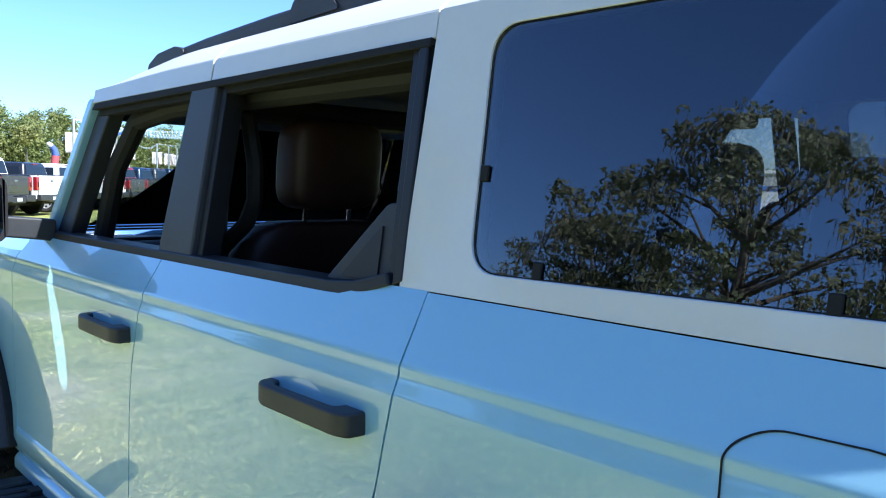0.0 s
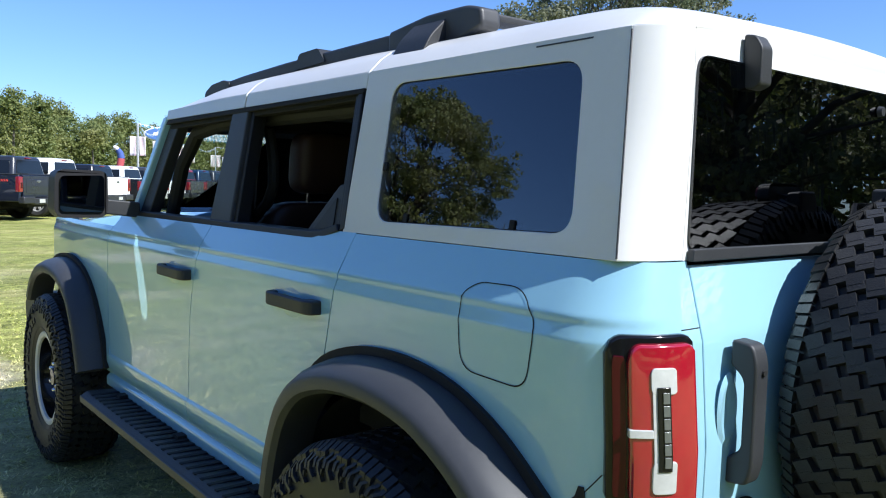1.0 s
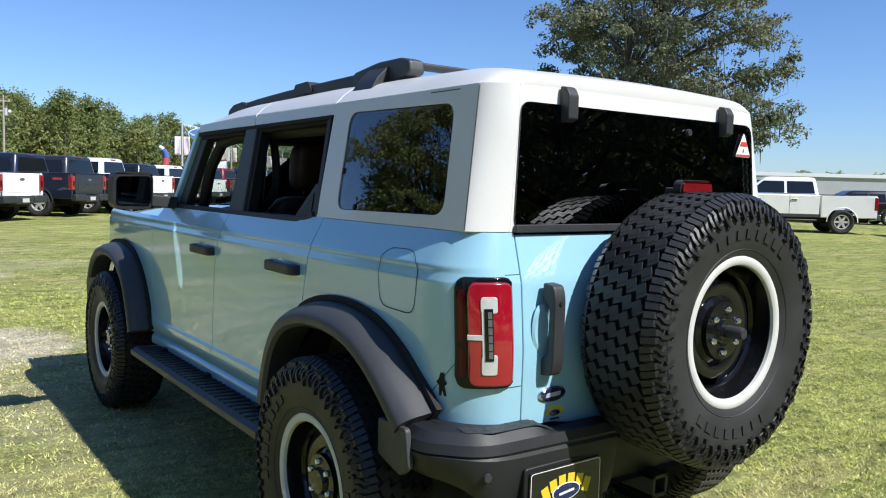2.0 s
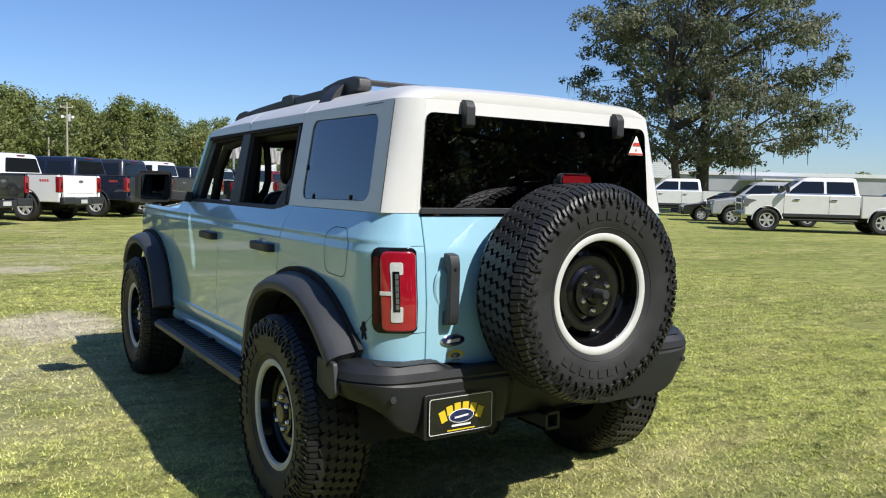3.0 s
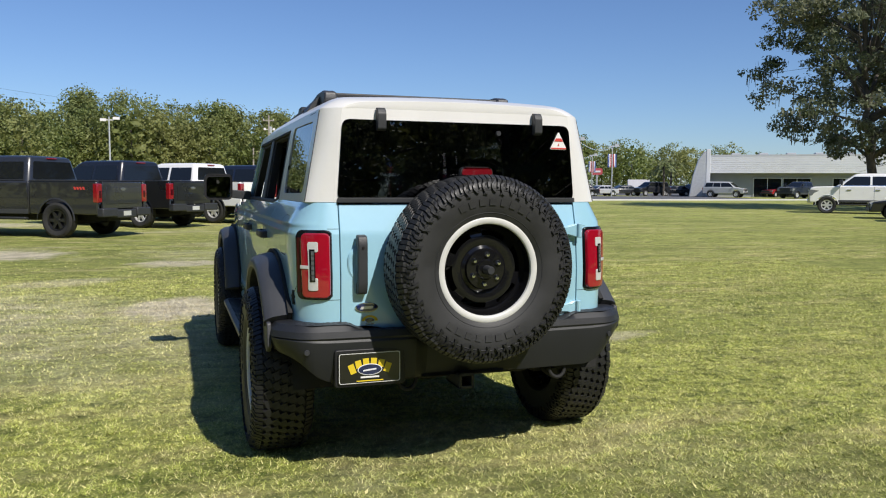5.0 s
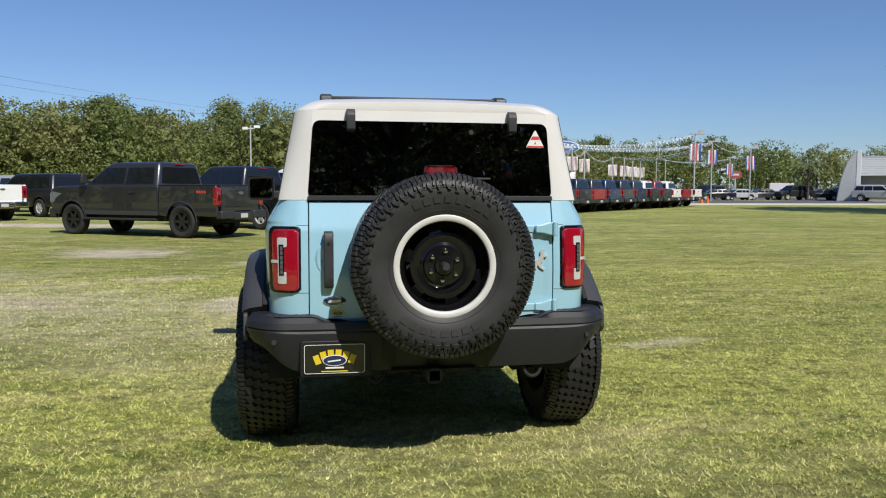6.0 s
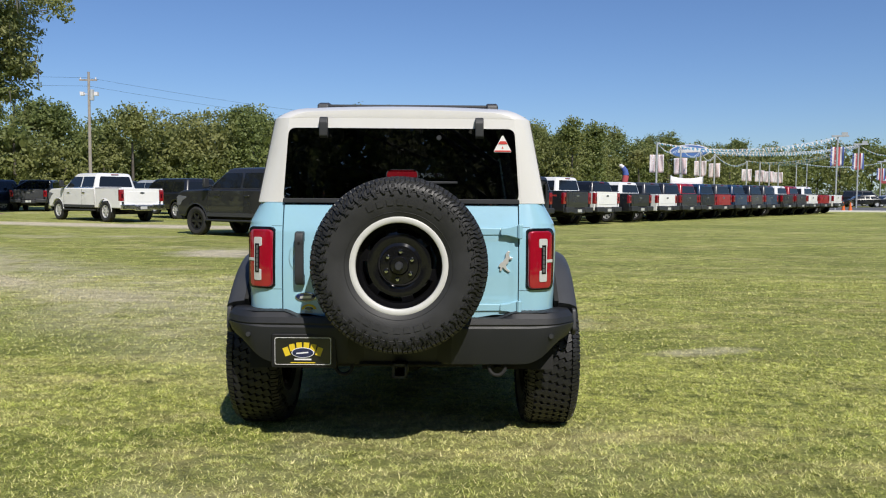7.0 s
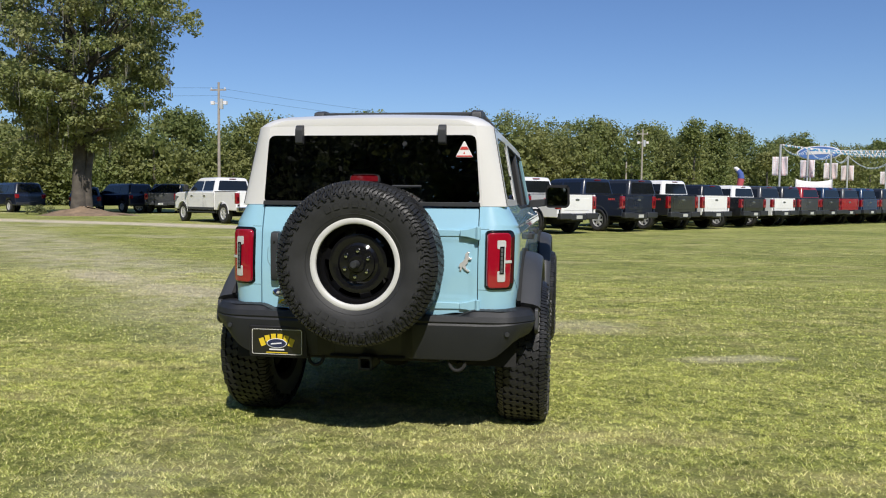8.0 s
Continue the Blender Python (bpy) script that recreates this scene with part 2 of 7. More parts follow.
def ground_material(name, blades=False):
    m = bpy.data.materials.new(name)
    m.use_nodes = True
    nt = m.node_tree
    N, K = nt.nodes.new, nt.links.new
    p = nt.nodes["Principled BSDF"]
    tc = N("ShaderNodeTexCoord")

    def noise_at(scale, detail=5, rough=0.6, stretch=(1, 1, 1), rot=0.0):
        mp = N("ShaderNodeMapping")
        mp.inputs["Scale"].default_value = stretch
        mp.inputs["Rotation"].default_value = (0, 0, rot)
        K(tc.outputs["Object"], mp.inputs["Vector"])
        n = N("ShaderNodeTexNoise")
        n.inputs["Scale"].default_value, n.inputs["Detail"].default_value, n.inputs["Roughness"].default_value = scale, detail, rough
        K(mp.outputs[0], n.inputs["Vector"])
        return n.outputs["Fac"]

    def ranged(v, a, b, lo=0.0, hi=1.0):
        r = N("ShaderNodeMapRange")
        r.inputs["From Min"].default_value, r.inputs["From Max"].default_value = a, b
        r.inputs["To Min"].default_value, r.inputs["To Max"].default_value = lo, hi
        K(v, r.inputs["Value"])
        return r.outputs[0]

    def maths(op, a, b, c=None):
        n = N("ShaderNodeMath")
        n.operation = op
        for i, v in enumerate((a, b, c)):
            if v is None:
                continue
            if isinstance(v, (int, float)):
                n.inputs[i].default_value = v
            else:
                K(v, n.inputs[i])
        return n.outputs[0]

    def mixed(f, a, b):
        n = N("ShaderNodeMix")
        n.data_type = "RGBA"
        K(f, n.inputs[0])
        for v, i in ((a, 6), (b, 7)):
            if isinstance(v, tuple):
                n.inputs[i].default_value = (*v, 1)
            else:
                K(v, n.inputs[i])
        return n.outputs[2]

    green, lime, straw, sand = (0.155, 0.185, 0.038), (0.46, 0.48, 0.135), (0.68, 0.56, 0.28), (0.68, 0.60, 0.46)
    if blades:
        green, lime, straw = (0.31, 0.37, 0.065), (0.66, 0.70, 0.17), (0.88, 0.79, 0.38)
    patch = ranged(noise_at(0.55, 6, 0.65), 0.36, 0.66)
    mow = ranged(noise_at(0.35, 4, 0.6, (0.25, 2.2, 1), 0.5), 0.38, 0.58)
    fine = ranged(noise_at(32, 4, 0.75), 0.40, 0.58)
    col = mixed(fine, green, lime)
    col = mixed(maths("MULTIPLY", patch, 0.6), col, lime)
    tuft = maths("MULTIPLY", ranged(noise_at(6.5, 5, 0.72, (0.7, 1.2, 1), 0.4), 0.50, 0.62), ranged(noise_at(0.5, 4, 0.6, (1, 1, 1), 1.3), 0.40, 0.60, 0.4, 0.95))
    col = mixed(tuft, col, (0.10, 0.135, 0.028))
    meadow = ranged(noise_at(0.16, 5, 0.62, (0.8, 1.5, 1), 0.3), 0.46, 0.60)
    col = mixed(maths("MULTIPLY", meadow, 0.42), col, (0.15, 0.19, 0.04) if not blades else (0.24, 0.30, 0.06))
    dry = maths("MULTIPLY", ranged(noise_at(1.5, 6, 0.7, (0.5, 1.3, 1), 0.6), 0.45, 0.62), mow)
    col = mixed(maths("MULTIPLY", dry, 0.42), col, straw)
    if blades:
        geo = N("ShaderNodeNewGeometry")
        col = mixed(ranged(geo.outputs["Random Per Island"], 0.55, 1.0, 0, 0.85), col, straw)
        col = mixed(ranged(geo.outputs["Random Per Island"], 0.0, 0.38, 0.75, 0), col, (0.12, 0.155, 0.028))
        p.inputs["Subsurface Weight"].default_value = 0.0
    sp = N("ShaderNodeSeparateXYZ")
    K(tc.outputs["Object"], sp.inputs[0])

    def lane(ax, ay, bx, by, half):
        """A worn lane through two points of the plan."""
        length = math.hypot(bx - ax, by - ay)
        nx, ny = -(by - ay) / length, (bx - ax) / length
        d = maths("ADD", maths("MULTIPLY", sp.outputs[0], nx), maths("MULTIPLY_ADD", sp.outputs[1], ny, -(ax * nx + ay * ny)))
        d = maths("ABSOLUTE", maths("ADD", d, maths("MULTIPLY_ADD", noise_at(0.22, 3), 1.2, -0.6)), 0)
        return ranged(d, half, half * 0.35)
    worn = ranged(noise_at(1.1, 7, 0.72), 0.34, 0.58)
    gate = ranged(sp.outputs[0], 1.0, -3.0)
    far_lane = maths("MULTIPLY", lane(-25.3, 28.8, -10.4, 24.9, 1.7), ranged(sp.outputs[0], -4, -8))
    near_lane = maths("MULTIPLY", maths("MULTIPLY", lane(-14, 15.0, -3.0, 4.6, 2.2), worn), gate)
    spots = maths("MULTIPLY", maths("MULTIPLY", ranged(noise_at(0.30, 4, 0.6, (0.45, 1, 1), -0.4), 0.53, 0.62), worn), ranged(sp.outputs[0], 2.0, -2.0))

    def spot(x, y, a, b, turn=0.0):
        """A worn bare patch round a place of the plan, with a ragged edge."""
        c, sn = math.cos(turn), math.sin(turn)
        dx, dy = maths("ADD", sp.outputs[0], -x), maths("ADD", sp.outputs[1], -y)
        u = maths("DIVIDE", maths("ADD", maths("MULTIPLY", dx, c), maths("MULTIPLY", dy, sn)), a)
        v = maths("DIVIDE", maths("ADD", maths("MULTIPLY", dx, -sn), maths("MULTIPLY", dy, c)), b)
        r2 = maths("ADD", maths("MULTIPLY", u, u), maths("MULTIPLY", v, v))
        return ranged(maths("ADD", r2, maths("MULTIPLY_ADD", noise_at(2.2, 6, 0.7), 2.4, -1.2)), 1.15, 0.25)
    patches = spot(-1.35, 5.1, 0.75, 1.0)
    for x, y, a, b, turn, k in ((-1.3, 10.4, 0.9, 0.6, 0, 0.8), (-4.7, 12.8, 1.5, 1.2, -0.3, 1.0), (-4.4, 5.6, 1.7, 0.55, -0.6, 0.8), (-2.9, 8.0, 0.9, 0.5, 0.4, 0.5), (1.3, 3.5, 0.7, 0.5, 0, 0.5), (2.6, 2.0, 0.6, 0.18, 0.3, 0.6), (-6.8, 7.3, 1.6, 0.6, -0.7, 0.9)):
        patches = maths("MAXIMUM", patches, maths("MULTIPLY", spot(x, y, a, b, turn), k))
    bare = maths("MAXIMUM", maths("MAXIMUM", maths("MULTIPLY", near_lane, 0.55), maths("MULTIPLY", far_lane, 0.95)), maths("MULTIPLY", spots, 0.45))
    bare = maths("MAXIMUM", bare, maths("MULTIPLY", patches, 0.8))
    col = mixed(bare, col, sand)
    mottle = N("ShaderNodeVectorMath")
    mottle.operation = "SCALE"
    K(col, mottle.inputs[0])
    K(ranged(noise_at(2.6, 7, 0.8, (0.7, 1.3, 1), 0.2), 0.38, 0.62, 0.76, 1.24), mottle.inputs["Scale"])
    col = mottle.outputs[0]
    K(col, p.inputs["Base Color"])
    p.inputs["Roughness"].default_value = 0.8 if not blades else 0.5
    p.inputs["Specular IOR Level"].default_value = 0.2 if not blades else 0.35
    if not blades:
        bp = N("ShaderNodeBump")
        bp.inputs["Strength"].default_value, bp.inputs["Distance"].default_value = 0.9, 0.05
        K(noise_at(38, 5, 0.75), bp.inputs["Height"])
        K(bp.outputs[0], p.inputs["Normal"])
    return m


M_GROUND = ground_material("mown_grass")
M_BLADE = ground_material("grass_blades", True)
gy = [-1200, -600, -300, -120, -40, -10, 0, 6] + [8 + 4 * i for i in range(18)] + [90, 110, 140, 180, 240, 320, 450, 700, 1200, 2000]
gx = [-1800, -900, -400, -200, -100, -50, -20, 0, 20, 50, 100, 200, 400, 900, 1800]
gv = [(x, y, gz(x, y)) for y in gy for x in gx]
gf = [(j * len(gx) + i, j * len(gx) + i + 1, (j + 1) * len(gx) + i + 1, (j + 1) * len(gx) + i) for j in range(len(gy) - 1) for i in range(len(gx) - 1)]
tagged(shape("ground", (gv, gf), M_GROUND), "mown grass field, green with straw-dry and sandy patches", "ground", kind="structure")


def quads_mesh(name, co, mat, size=4):
    """A mesh of loose faces with size corners each from an array of corner places."""
    n = len(co) // size
    me = bpy.data.meshes.new(name)
    me.vertices.add(len(co))
    me.vertices.foreach_set("co", np.asarray(co, np.float32).ravel())
    me.loops.add(n * size)
    me.loops.foreach_set("vertex_index", np.arange(n * size, dtype=np.int32))
    me.polygons.add(n)
    me.polygons.foreach_set("loop_start", np.arange(0, n * size, size, dtype=np.int32))
    me.materials.append(mat)
    me.update(calc_edges=True)
    return me


rng = np.random.default_rng(5)


def blades(n, x0, x1, y0, y1, tall, broad=1.0):
    x, y = rng.uniform(x0, x1, n), y0 + (y1 - y0) * rng.random(n) ** (1.0 if y0 < 5 else 2.2)
    # tufts: pull some of the blades together
    tuft = rng.random(n) < 0.6
    cx, cy = np.round(x / 0.09) * 0.09, np.round(y / 0.09) * 0.09
    hash_a = np.abs(np.sin(cx * 142.3 + cy * 866.1) * 43758.5) % 1 - 0.5
    hash_b = np.abs(np.sin(cx * 731.7 + cy * 218.9) * 23421.6) % 1 - 0.5
    x = np.where(tuft, cx + hash_a * 0.12 + (x - cx) * 0.6, x)
    y = np.where(tuft, cy + hash_b * 0.12 + (y - cy) * 0.6, y)
    a = rng.uniform(0, 2 * np.pi, n)
    h = tall * rng.uniform(0.25, 1.15, n) * rng.choice([0.6, 1.0], n)
    w = rng.uniform(0.0022, 0.0045, n) * broad
    lean = tall * rng.uniform(0.5, 2.2, n)
    b = rng.uniform(0, 2 * np.pi, n)
    z = 0.42 * (1 - np.exp(-np.maximum(0, y - 8) / 45))
    p0 = np.stack([x - np.cos(a) * w, y - np.sin(a) * w, z - 0.004], 1)
    p1 = np.stack([x + np.cos(a) * w, y + np.sin(a) * w, z - 0.004], 1)
    p2 = np.stack([x + np.cos(b) * lean, y + np.sin(b) * lean, z + h], 1)
    return np.stack([p0, p1, p2], 1).reshape(-1, 3)


grass_co = np.concatenate([blades(440000, -5.0, 6.2, -2.4, 1.6, 0.018), blades(260000, -9.0, 10.0, 1.6, 8.0, 0.021, 1.5), blades(50000, -12, 16, 8.0, 17, 0.022, 1.9)])
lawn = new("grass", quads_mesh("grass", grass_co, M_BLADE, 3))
tagged(lawn, "short mown grass blades, green mixed with dry straw", "grass", kind="stuff")

# ---- the pale blue off-road car ----
suv = holder("suv", pose(0, -0.2, 0), "pale blue off-road car with white hardtop and spare wheel on grass", "car")
AX_R, AX_F, HUB = 0.03, 2.99, 0.435


def xs(z):
    """Half width of the lower body at height z."""
    return float(np.interp(z, [0.52, 0.56, 0.60, 0.640, 0.652, 0.662, 0.72, 0.95, 1.12, 1.198, 1.203, 1.207, 1.226, 1.230, 1.234, 1.244, 1.249, 1.30, 1.352],
                           [0.800, 0.832, 0.846, 0.850, 0.848, 0.841, 0.840, 0.847, 0.850, 0.8505, 0.8497, 0.8482, 0.8418, 0.8408, 0.8406, 0.8402, 0.8385, 0.8095, 0.779]))


def xg(z):
    """Half width of the cabin at height z."""
    return 0.781 - 0.19 * (z - 1.338)


def rear_y(z):
    return float(np.interp(z, [0.70, 1.0, 1.20, 1.28, 1.352], [-0.655, -0.658, -0.640, -0.618, -0.598]))


def panel(zs, ya, yb, n=14, rise=0.0):
    """A piece of the left body side between two edges that run with z."""
    def at(u, v):
        z = float(np.interp(v * (len(zs) - 1), range(len(zs)), zs))
        a, b = ya(z), yb(z)
        y = a + (b - a) * u
        if rise and z > 1.254:
            z += rise * min(1.0, max(0.0, (0.56 - y) / 0.11)) * (z - 1.254) / 0.071
        taper = 0.035 * max(0.0, (y - 2.55) / 0.9) ** 2
        return (-(xs(z) - taper), y, z)
    vf = sheet(at, n, len(zs) - 1)
    return vf[0], [tuple(reversed(f)) for f in vf[1]]


def ease(a, b, v):
    k = max(0.0, min(1.0, (v - a) / (b - a)))
    return k * k * (3 - 2 * k)


def track(zs, ys):
    return lambda z: float(np.interp(z, zs, ys))


def arch(axle, r, side):
    return lambda z: axle + side * math.sqrt(max(0.0, r * r - (z - HUB) ** 2))


CREASE = [1.12, 1.16, 1.188, 1.198, 1.2005, 1.203, 1.207, 1.213, 1.220, 1.226, 1.228, 1.230, 1.234, 1.239, 1.244, 1.2465, 1.249, 1.254]
Z_ALL = [0.565, 0.585, 0.60, 0.62, 0.640, 0.646, 0.652, 0.657, 0.662, 0.69, 0.74, 0.80, 0.86, 0.94, 1.0, 1.06] + CREASE + [1.27, 1.30, 1.325]
front_seam = track([0.56, 0.70, 0.95, 1.24, 1.30], [2.34, 2.395, 2.38, 2.36, 2.32])
mid_seam = track([0.56, 0.742, 0.95, 1.05, 1.20, 1.30], [1.40, 1.395, 1.365, 1.345, 1.292, 1.285])
rear_seam = track([0.56, 0.70, 0.85, 0.985, 1.05, 1.11, 1.20, 1.25, 1.30, 1.352], [0.75, 0.60, 0.47, 0.398, 0.377, 0.362, 0.338, 0.334, 0.337, 0.342])
GAP = 0.0022


def both(name, vf, mat, label="", **kw):
    """A part on the left of the car and its twin on the right."""
    return [shape(name, v, mat, suv, label, **kw) for v in (vf, flip(vf))]


# doors
fd = panel(Z_ALL, lambda z: mid_seam(z) + GAP, lambda z: front_seam(z) - GAP, 18)
rd = panel(Z_ALL, lambda z: rear_seam(z) + GAP, lambda z: mid_seam(z) - GAP, 22, 0.027)
front_doors = both("door", fd, M_BLUE, "pale blue front door with lowered window", thick=0.03, bevel=0.002)
rear_doors = both("door", rd, M_BLUE, "pale blue rear door with lowered window", thick=0.03, bevel=0.002)

# front wings: above, behind and before the wheel
zu = [0.93, 0.97, 1.02, 1.08] + CREASE + [1.268]
wing = weld(join(panel(zu, lambda z: front_seam(z) + GAP, track([0.9, 1.3], [3.62, 3.56]), 20),
            panel([0.565, 0.62, 0.72, 0.82, 0.93], lambda z: front_seam(z) + GAP, arch(AX_F, 0.535, -1), 6),
            panel([0.60, 0.72, 0.82, 0.93], arch(AX_F, 0.535, 1), track([0.6, 0.93], [3.62, 3.62]), 4)))
both("front_wing", wing, M_BLUE, thick=0.025, bevel=0.004)

# rear quarters wrap round the corner to the tailgate
Z_Q = [0.745, 0.80, 0.86, 0.92, 0.985]
Z_Q2 = [0.985, 1.03, 1.08] + CREASE + [1.27, 1.30, 1.33, 1.350]
CORNER_Y = -0.44


def corner(z, t):
    """Round from the side to the rear face as t goes from 0 to 1."""
    cx = 0.665
    a = xs(z) - cx
    b = CORNER_Y - rear_y(z)
    ang = t * math.pi / 2
    e = 0.92
    return (-(cx + a * abs(math.cos(ang)) ** e), CORNER_Y - b * abs(math.sin(ang)) ** e, z)


def wrap(zs):
    def at(u, v):
        z = float(np.interp(v * (len(zs) - 1), range(len(zs)), zs))
        if u < 0.8:
            return corner(z, u / 0.8)
        return (-(0.665 - (0.665 - 0.6315) * (u - 0.8) / 0.2), rear_y(z), z)
    return sheet(at, 20, len(zs) - 1)


quarter = weld(join(panel(Z_Q2, lambda z: CORNER_Y, lambda z: rear_seam(z) - GAP, 14),
               panel(Z_Q, lambda z: CORNER_Y, arch(AX_R, 0.535, -1), 4), wrap(Z_Q + Z_Q2[1:])))
both("rear_quarter", quarter, M_BLUE, thick=0.025, bevel=0.003)
for ax in (AX_R, AX_F):
    both("wheel_arch_liner", sheet(lambda u, v: (-0.45 - 0.39 * max(0.0, 1 - 2 * v), ax + 0.55 * min(1.0, 2 - 2 * v) * math.cos(math.pi * u), HUB + 0.55 * min(1.0, 2 - 2 * v) * math.sin(math.pi * u)), 20, 2), M_UNDER)

# dark shell behind the seams, sills and floor
shape("inner_shell", join(block(-0.80, -0.775, 0.72, 2.40, 0.50, 1.27), block(0.775, 0.80, 0.72, 2.40, 0.50, 1.27),
                          block(-0.79, -0.74, 0.05, 0.72, 1.0, 1.30), block(0.74, 0.79, 0.05, 0.72, 1.0, 1.30),
                          block(-0.76, 0.76, 0.55, 2.45, 0.50, 0.58), block(-0.60, 0.60, -0.60, 0.58, 0.72, 0.80),
                          block(-0.45, 0.45, -0.58, 0.7, 0.52, 0.73)), M_SEAM, suv)
both("sill", prism(rounded([(-0.845, 0.545), (-0.845, 0.50), (-0.76, 0.47), (-0.74, 0.56), (-0.81, 0.575)], 0.012), 0.62, 2.42, "y"), M_BLUE, bevel=0.003)

# belt trim and openings of the cabin
BELT_F, BELT_R = 2.20, 0.50


def on_side(y, z, out=0.0):
    return (-(xg(z) + out), y, z)


def slab(pts, out, depth):
    """A flat trim piece on the left side of the cabin, from an outline of (y, z)."""
    n = len(pts)
    vs = [on_side(y, z, out) for y, z in pts] + [on_side(y, z, out - depth) for y, z in pts]
    area = sum(pts[i][0] * pts[(i + 1) % n][1] - pts[(i + 1) % n][0] * pts[i][1] for i in range(n))
    fs = [tuple(range(n)), tuple(range(2 * n - 1, n - 1, -1))] + [(i, i + n, (i + 1) % n + n, (i + 1) % n) for i in range(n)]
    if area > 0:
        fs = [tuple(reversed(f)) for f in fs]
    return vs, fs


both("belt_trim", slab([(2.23, 1.318), (2.21, 1.345), (0.60, 1.345), (0.53, 1.350), (0.44, 1.372), (0.43, 1.352), (0.50, 1.332), (0.56, 1.318)], 0.008, 0.06), M_SEAL, bevel=0.004)
both("door_sill", slab([(2.2, 1.22), (2.2, 1.325), (0.45, 1.335), (0.45, 1.22)], -0.02, 0.06), M_DARK)
both("b_pillar", slab([(1.339, 1.33), (1.303, 1.745), (1.172, 1.748), (1.158, 1.33)], 0.002, 0.05), M_GREYTRIM, bevel=0.006)
both("b_pillar_trim", slab([(1.158, 1.33), (1.172, 1.745), (1.146, 1.745), (1.130, 1.33)], -0.012, 0.05), M_SEAL, bevel=0.004)
both("roof_rail_seal", slab([(1.985, 1.727), (1.965, 1.747), (0.425, 1.758), (0.425, 1.742)], 0.004, 0.05), M_SEAM, bevel=0.003)
both("window_guide", slab([(1.97, 1.708), (1.96, 1.728), (0.45, 1.744), (0.46, 1.728)], -0.014, 0.04), M_SEAM, bevel=0.003)
both("rear_door_seal", slab([(0.430, 1.350), (0.455, 1.750), (0.432, 1.752), (0.405, 1.360)], 0.002, 0.06), M_SEAL, bevel=0.004)
both("door_frame", slab([(0.452, 1.345), (0.478, 1.745), (0.456, 1.747), (0.431, 1.350)], -0.006, 0.05), M_SEAL, bevel=0.004)
both("quarter_trim", slab(rounded([(0.640, 1.340), (0.490, 1.484), (0.464, 1.484), (0.452, 1.340)], [0.0, 0.012, 0.0, 0.0]), -0.014, 0.030), M_PLASTIC, bevel=0.004)
both("quarter_trim_panel", slab(rounded([(0.590, 1.352), (0.490, 1.448), (0.484, 1.352)], 0.008), -0.010, 0.012), M_SEAL, bevel=0.003)
both("a_pillar", slab([(2.255, 1.30), (2.035, 1.765), (1.985, 1.765), (2.185, 1.32)], 0.003, 0.06), M_BLUE, bevel=0.008)
both("a_pillar_trim", slab([(2.185, 1.32), (1.985, 1.75), (1.88, 1.75), (1.95, 1.60), (2.06, 1.32)], -0.02, 0.05), M_PLASTIC, bevel=0.006)

# white hardtop: side panels with window openings, round rear corners, rear frame
SIDE_TOP, HT_LOW = 1.803, 1.3515
Q_OUT = [(0.412, HT_LOW), (0.418, SIDE_TOP), (-0.495, SIDE_TOP), (-0.545, HT_LOW)]
Q_IN = [(0.262, 1.388), (0.287, 1.758), (-0.383, 1.750), (-0.424, 1.394)]


def dense(pts, n):
    out = []
    for i in range(len(pts)):
        a, b = Vector(pts[i]), Vector(pts[(i + 1) % len(pts)])
        out += [tuple(a.lerp(b, k / n)) for k in range(n)]
    return out


def rounded_match(pts, r, n):
    """A rounded outline with n points a side, to go with dense()."""
    out = []
    m = len(pts)
    for i in range(m):
        p, a, b = Vector(pts[i]), Vector(pts[i - 1]), Vector(pts[(i + 1) % m])
        q0, q1 = p + (a - p).normalized() * r, p + (b - p).normalized() * r
        curve = [q0 * (1 - t) ** 2 + p * 2 * t * (1 - t) + q1 * t * t for t in [k / (n - 1) for k in range(n)]]
        out += [tuple(c) for c in curve]
    return out[n // 2:] + out[:n // 2]


qo, qi = dense(Q_OUT, 8), rounded_match(Q_IN, 0.055, 8)
qv, qf = ring(qo, qi, lambda y, z: on_side(y, z))
ri = [on_side(y, z, -0.022) for y, z in qi]
n8 = len(qo)
qside = (qv + ri, [tuple(reversed(f)) for f in qf] + [tuple(reversed((n8 + i, n8 + (i + 1) % n8, 2 * n8 + (i + 1) % n8, 2 * n8 + i))) for i in range(n8)])


def ht_rear(z):
    return float(np.interp(z, [1.354, 1.70, 1.795], [-0.598, -0.585, -0.575]))


def ht_side_y(z):
    return float(np.interp(z, [HT_LOW, SIDE_TOP], [-0.545, -0.495]))


def ht_x(z):
    return float(np.interp(z, [HT_LOW, SIDE_TOP], [0.645, 0.600]))


def ht_corner(u, v):
    z = HT_LOW + (SIDE_TOP - HT_LOW) * v
    ang = u * math.pi / 2
    cs = 0.55 * math.cos(ang) + 0.45 * (1 - u)
    sn = 0.55 * math.sin(ang) + 0.45 * u
    x = ht_x(z) + (xg(z) - ht_x(z)) * cs
    y = ht_side_y(z) + (ht_rear(z) - ht_side_y(z)) * sn
    return (-x, y, z)


